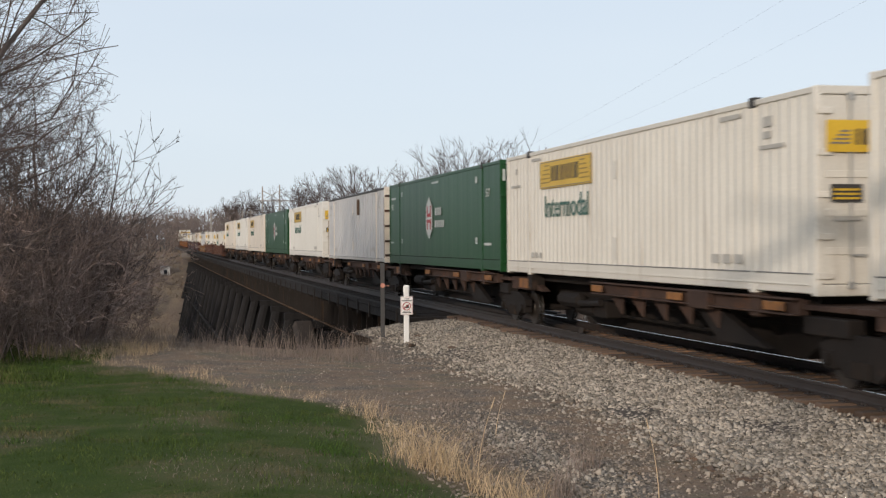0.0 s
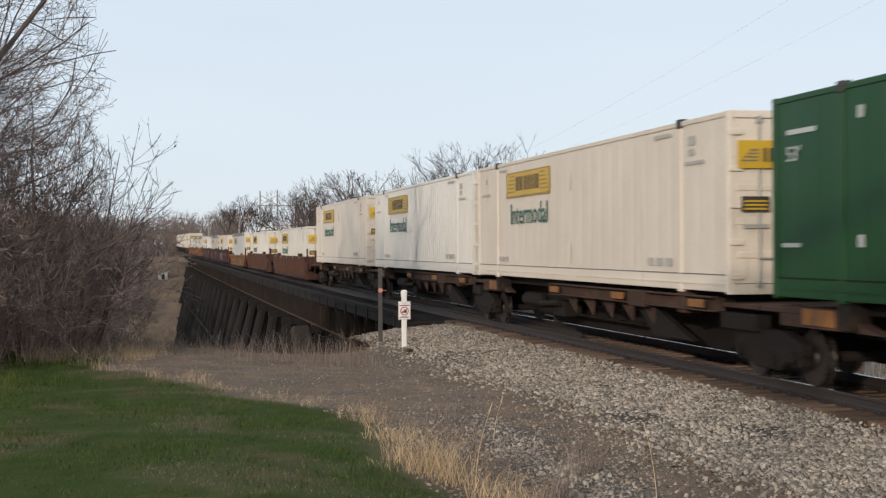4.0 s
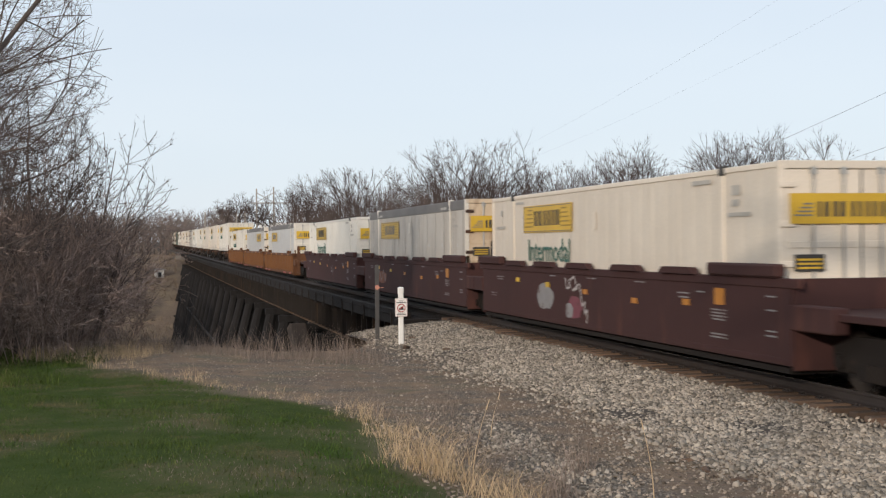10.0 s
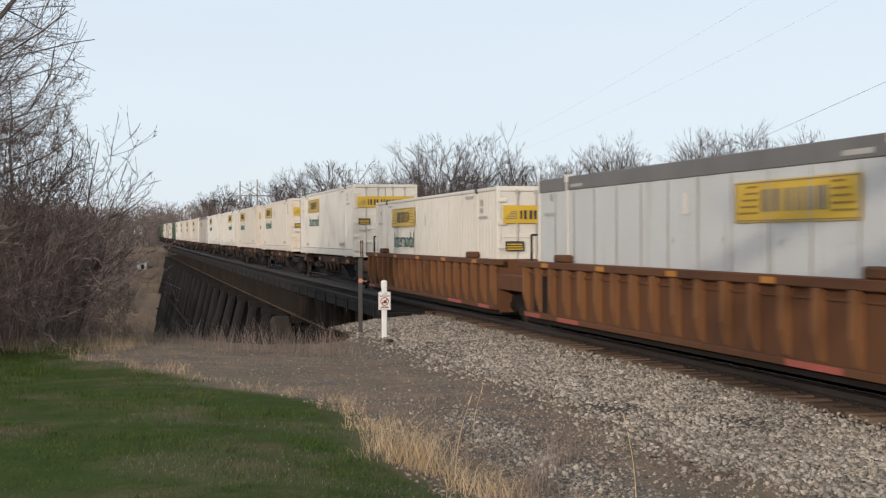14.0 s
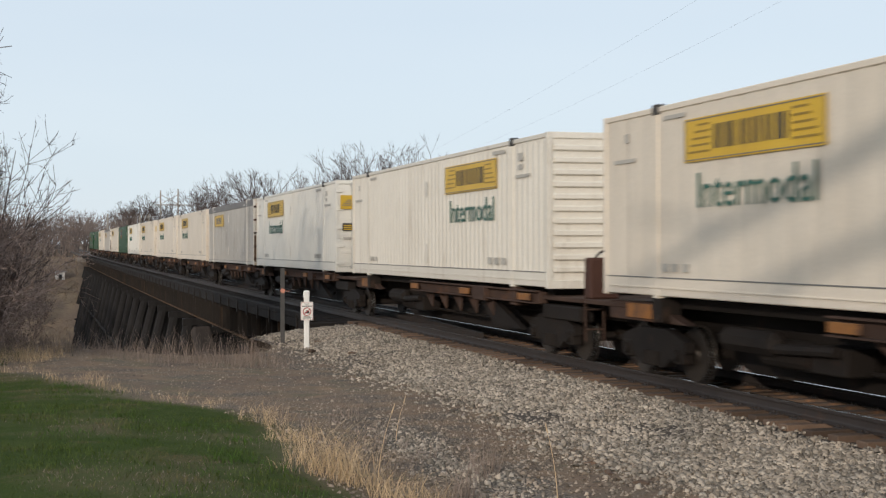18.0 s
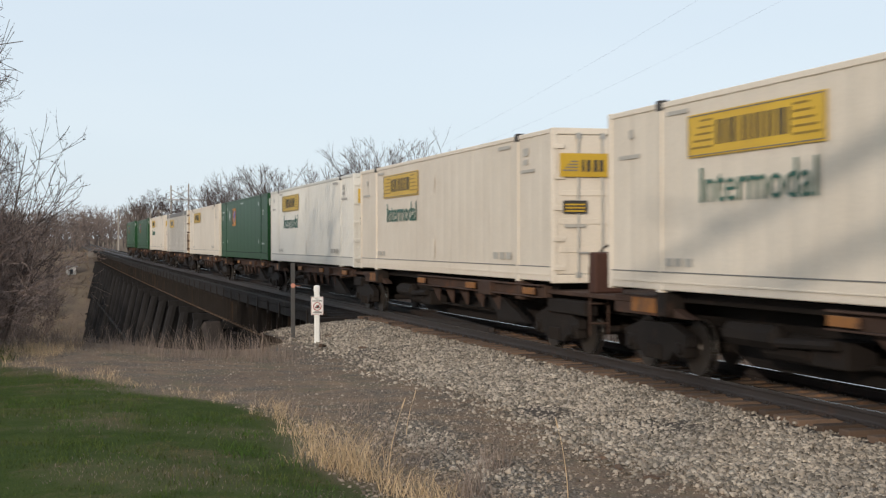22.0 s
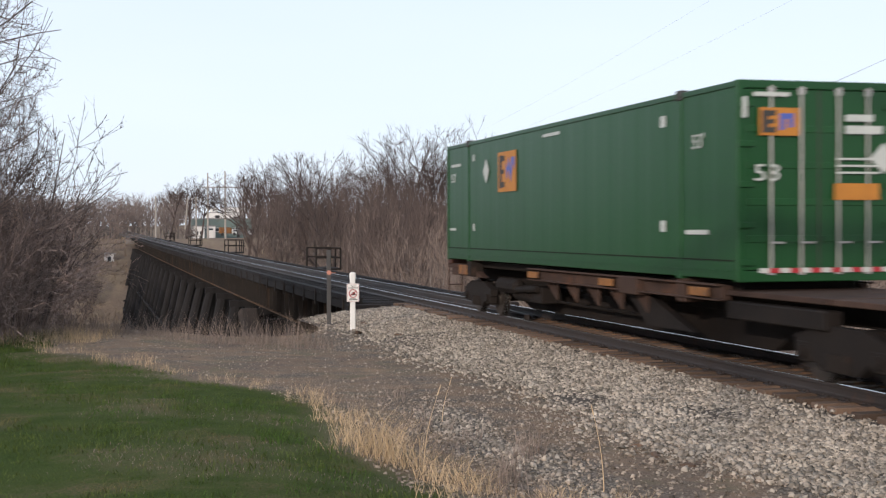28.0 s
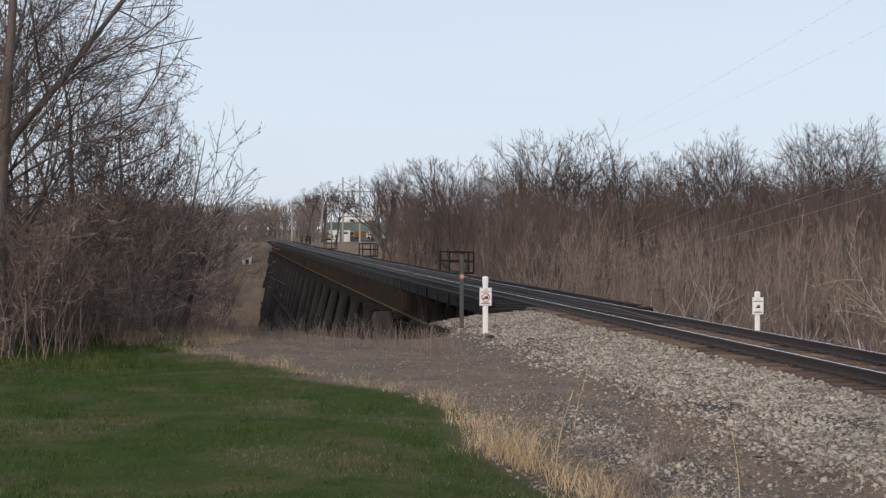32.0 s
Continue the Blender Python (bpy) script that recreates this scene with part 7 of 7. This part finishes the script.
make_building("commercial_building", 32.0, 49.5, 424, 440, .5, 5.2, M_WALLGREEN, "low grey-green commercial building", [(34 + 3.4 * i, 36.2 + 3.4 * i, 1.4, 2.4) for i in range(4)])
make_building("white_warehouse", 38.4, 50.0, 446, 462, 5.0, 7.4, M_WALLWHITE, "white warehouse on higher ground", [(40.2, 41.6, 5.6, 6.6), (46.0, 48.6, 5.6, 6.2)], .25)
make_building("white_annex", 39.0, 41.2, 447, 452, 7.4, 9.0, M_WALLWHITE, "small white upper storey of the warehouse", [(39.5, 40.0, 7.9, 8.5)], .2)
make_building("white_annex", 43.2, 50.6, 452, 460, 6.5, 9.2, M_WALLWHITE, "pale upper storey at the back of the warehouse", [(45.2, 45.8, 8.0, 8.7)], .2)
make_building("low_shop", 30.6, 33.6, 408, 418, -.3, 2.9, M_WALLWHITE, "low white shop front", [(31.0, 31.8, .5, 1.5), (32.2, 33.2, .5, 1.5)])
make_building("sign_hut", 34.4, 37.0, 410, 413, 1.6, 2.9, M_WALLWHITE, "small white hut with a dark window", [(35.0, 36.3, 1.8, 2.3)])
make_building("small_house", 2.75, 4.5, 249, 252, -4.6, -2.35, M_WALLWHITE, "small white house below the end of the trestle", [(3.4, 4.0, -3.7, -2.8)], .2, .2)
make_building("low_wall", 4.7, 6.6, 249, 249.4, -4.6, -4.05, M_WALLWHITE, "low white wall beside the small house", [], .06)


def make_parked(x, y, z, paint, label):
    v = tagged(new("parked_truck"), label, "truck", group="trucks by the buildings")
    v.location = (x, y, z)
    part("box", Build().box(-2.6, 1.0, -1.1, 1.1, .7, 2.5, .08), paint, v)
    cab = part("cab", Build().box(1.1, 2.6, -1.0, 1.0, .5, 2.0, .2), M_WALLWHITE, v)
    part("window", Build().box(1.5, 2.5, -1.03, -1.0, 1.3, 1.8), M_WINDOW, cab)
    for dx in (-1.8, 1.8):
        part("wheel", Build().tube((dx, -1.15, .45), (dx, -.85, .45), .45, n=12), M_BLACK, v)


make_parked(40.5, 408, .1, M_GRIMYORANGE, "parked truck with a grimy orange body")
make_parked(45.4, 409, -.4, M_GREYRAIL, "parked truck with a grey body")
make_building("far_house", 13.0, 18.5, 690, 698, 4.2, 6.6, M_WALLWHITE, "distant white house among trees", [(13.8, 14.8, 5.0, 6.0), (16.2, 17.2, 5.0, 6.0)], .2, 1.8)


def motions():
    times = [0, 0.5, 1, 2] + list(range(4, 31, 2)) + [31, 31.5, 32]
    for thing, far, z in TRAIN:
        walk(thing, [(t, pose(XC, far - run(t), z + rise(far - run(t) - LEN / 2))) for t in times])


motions()
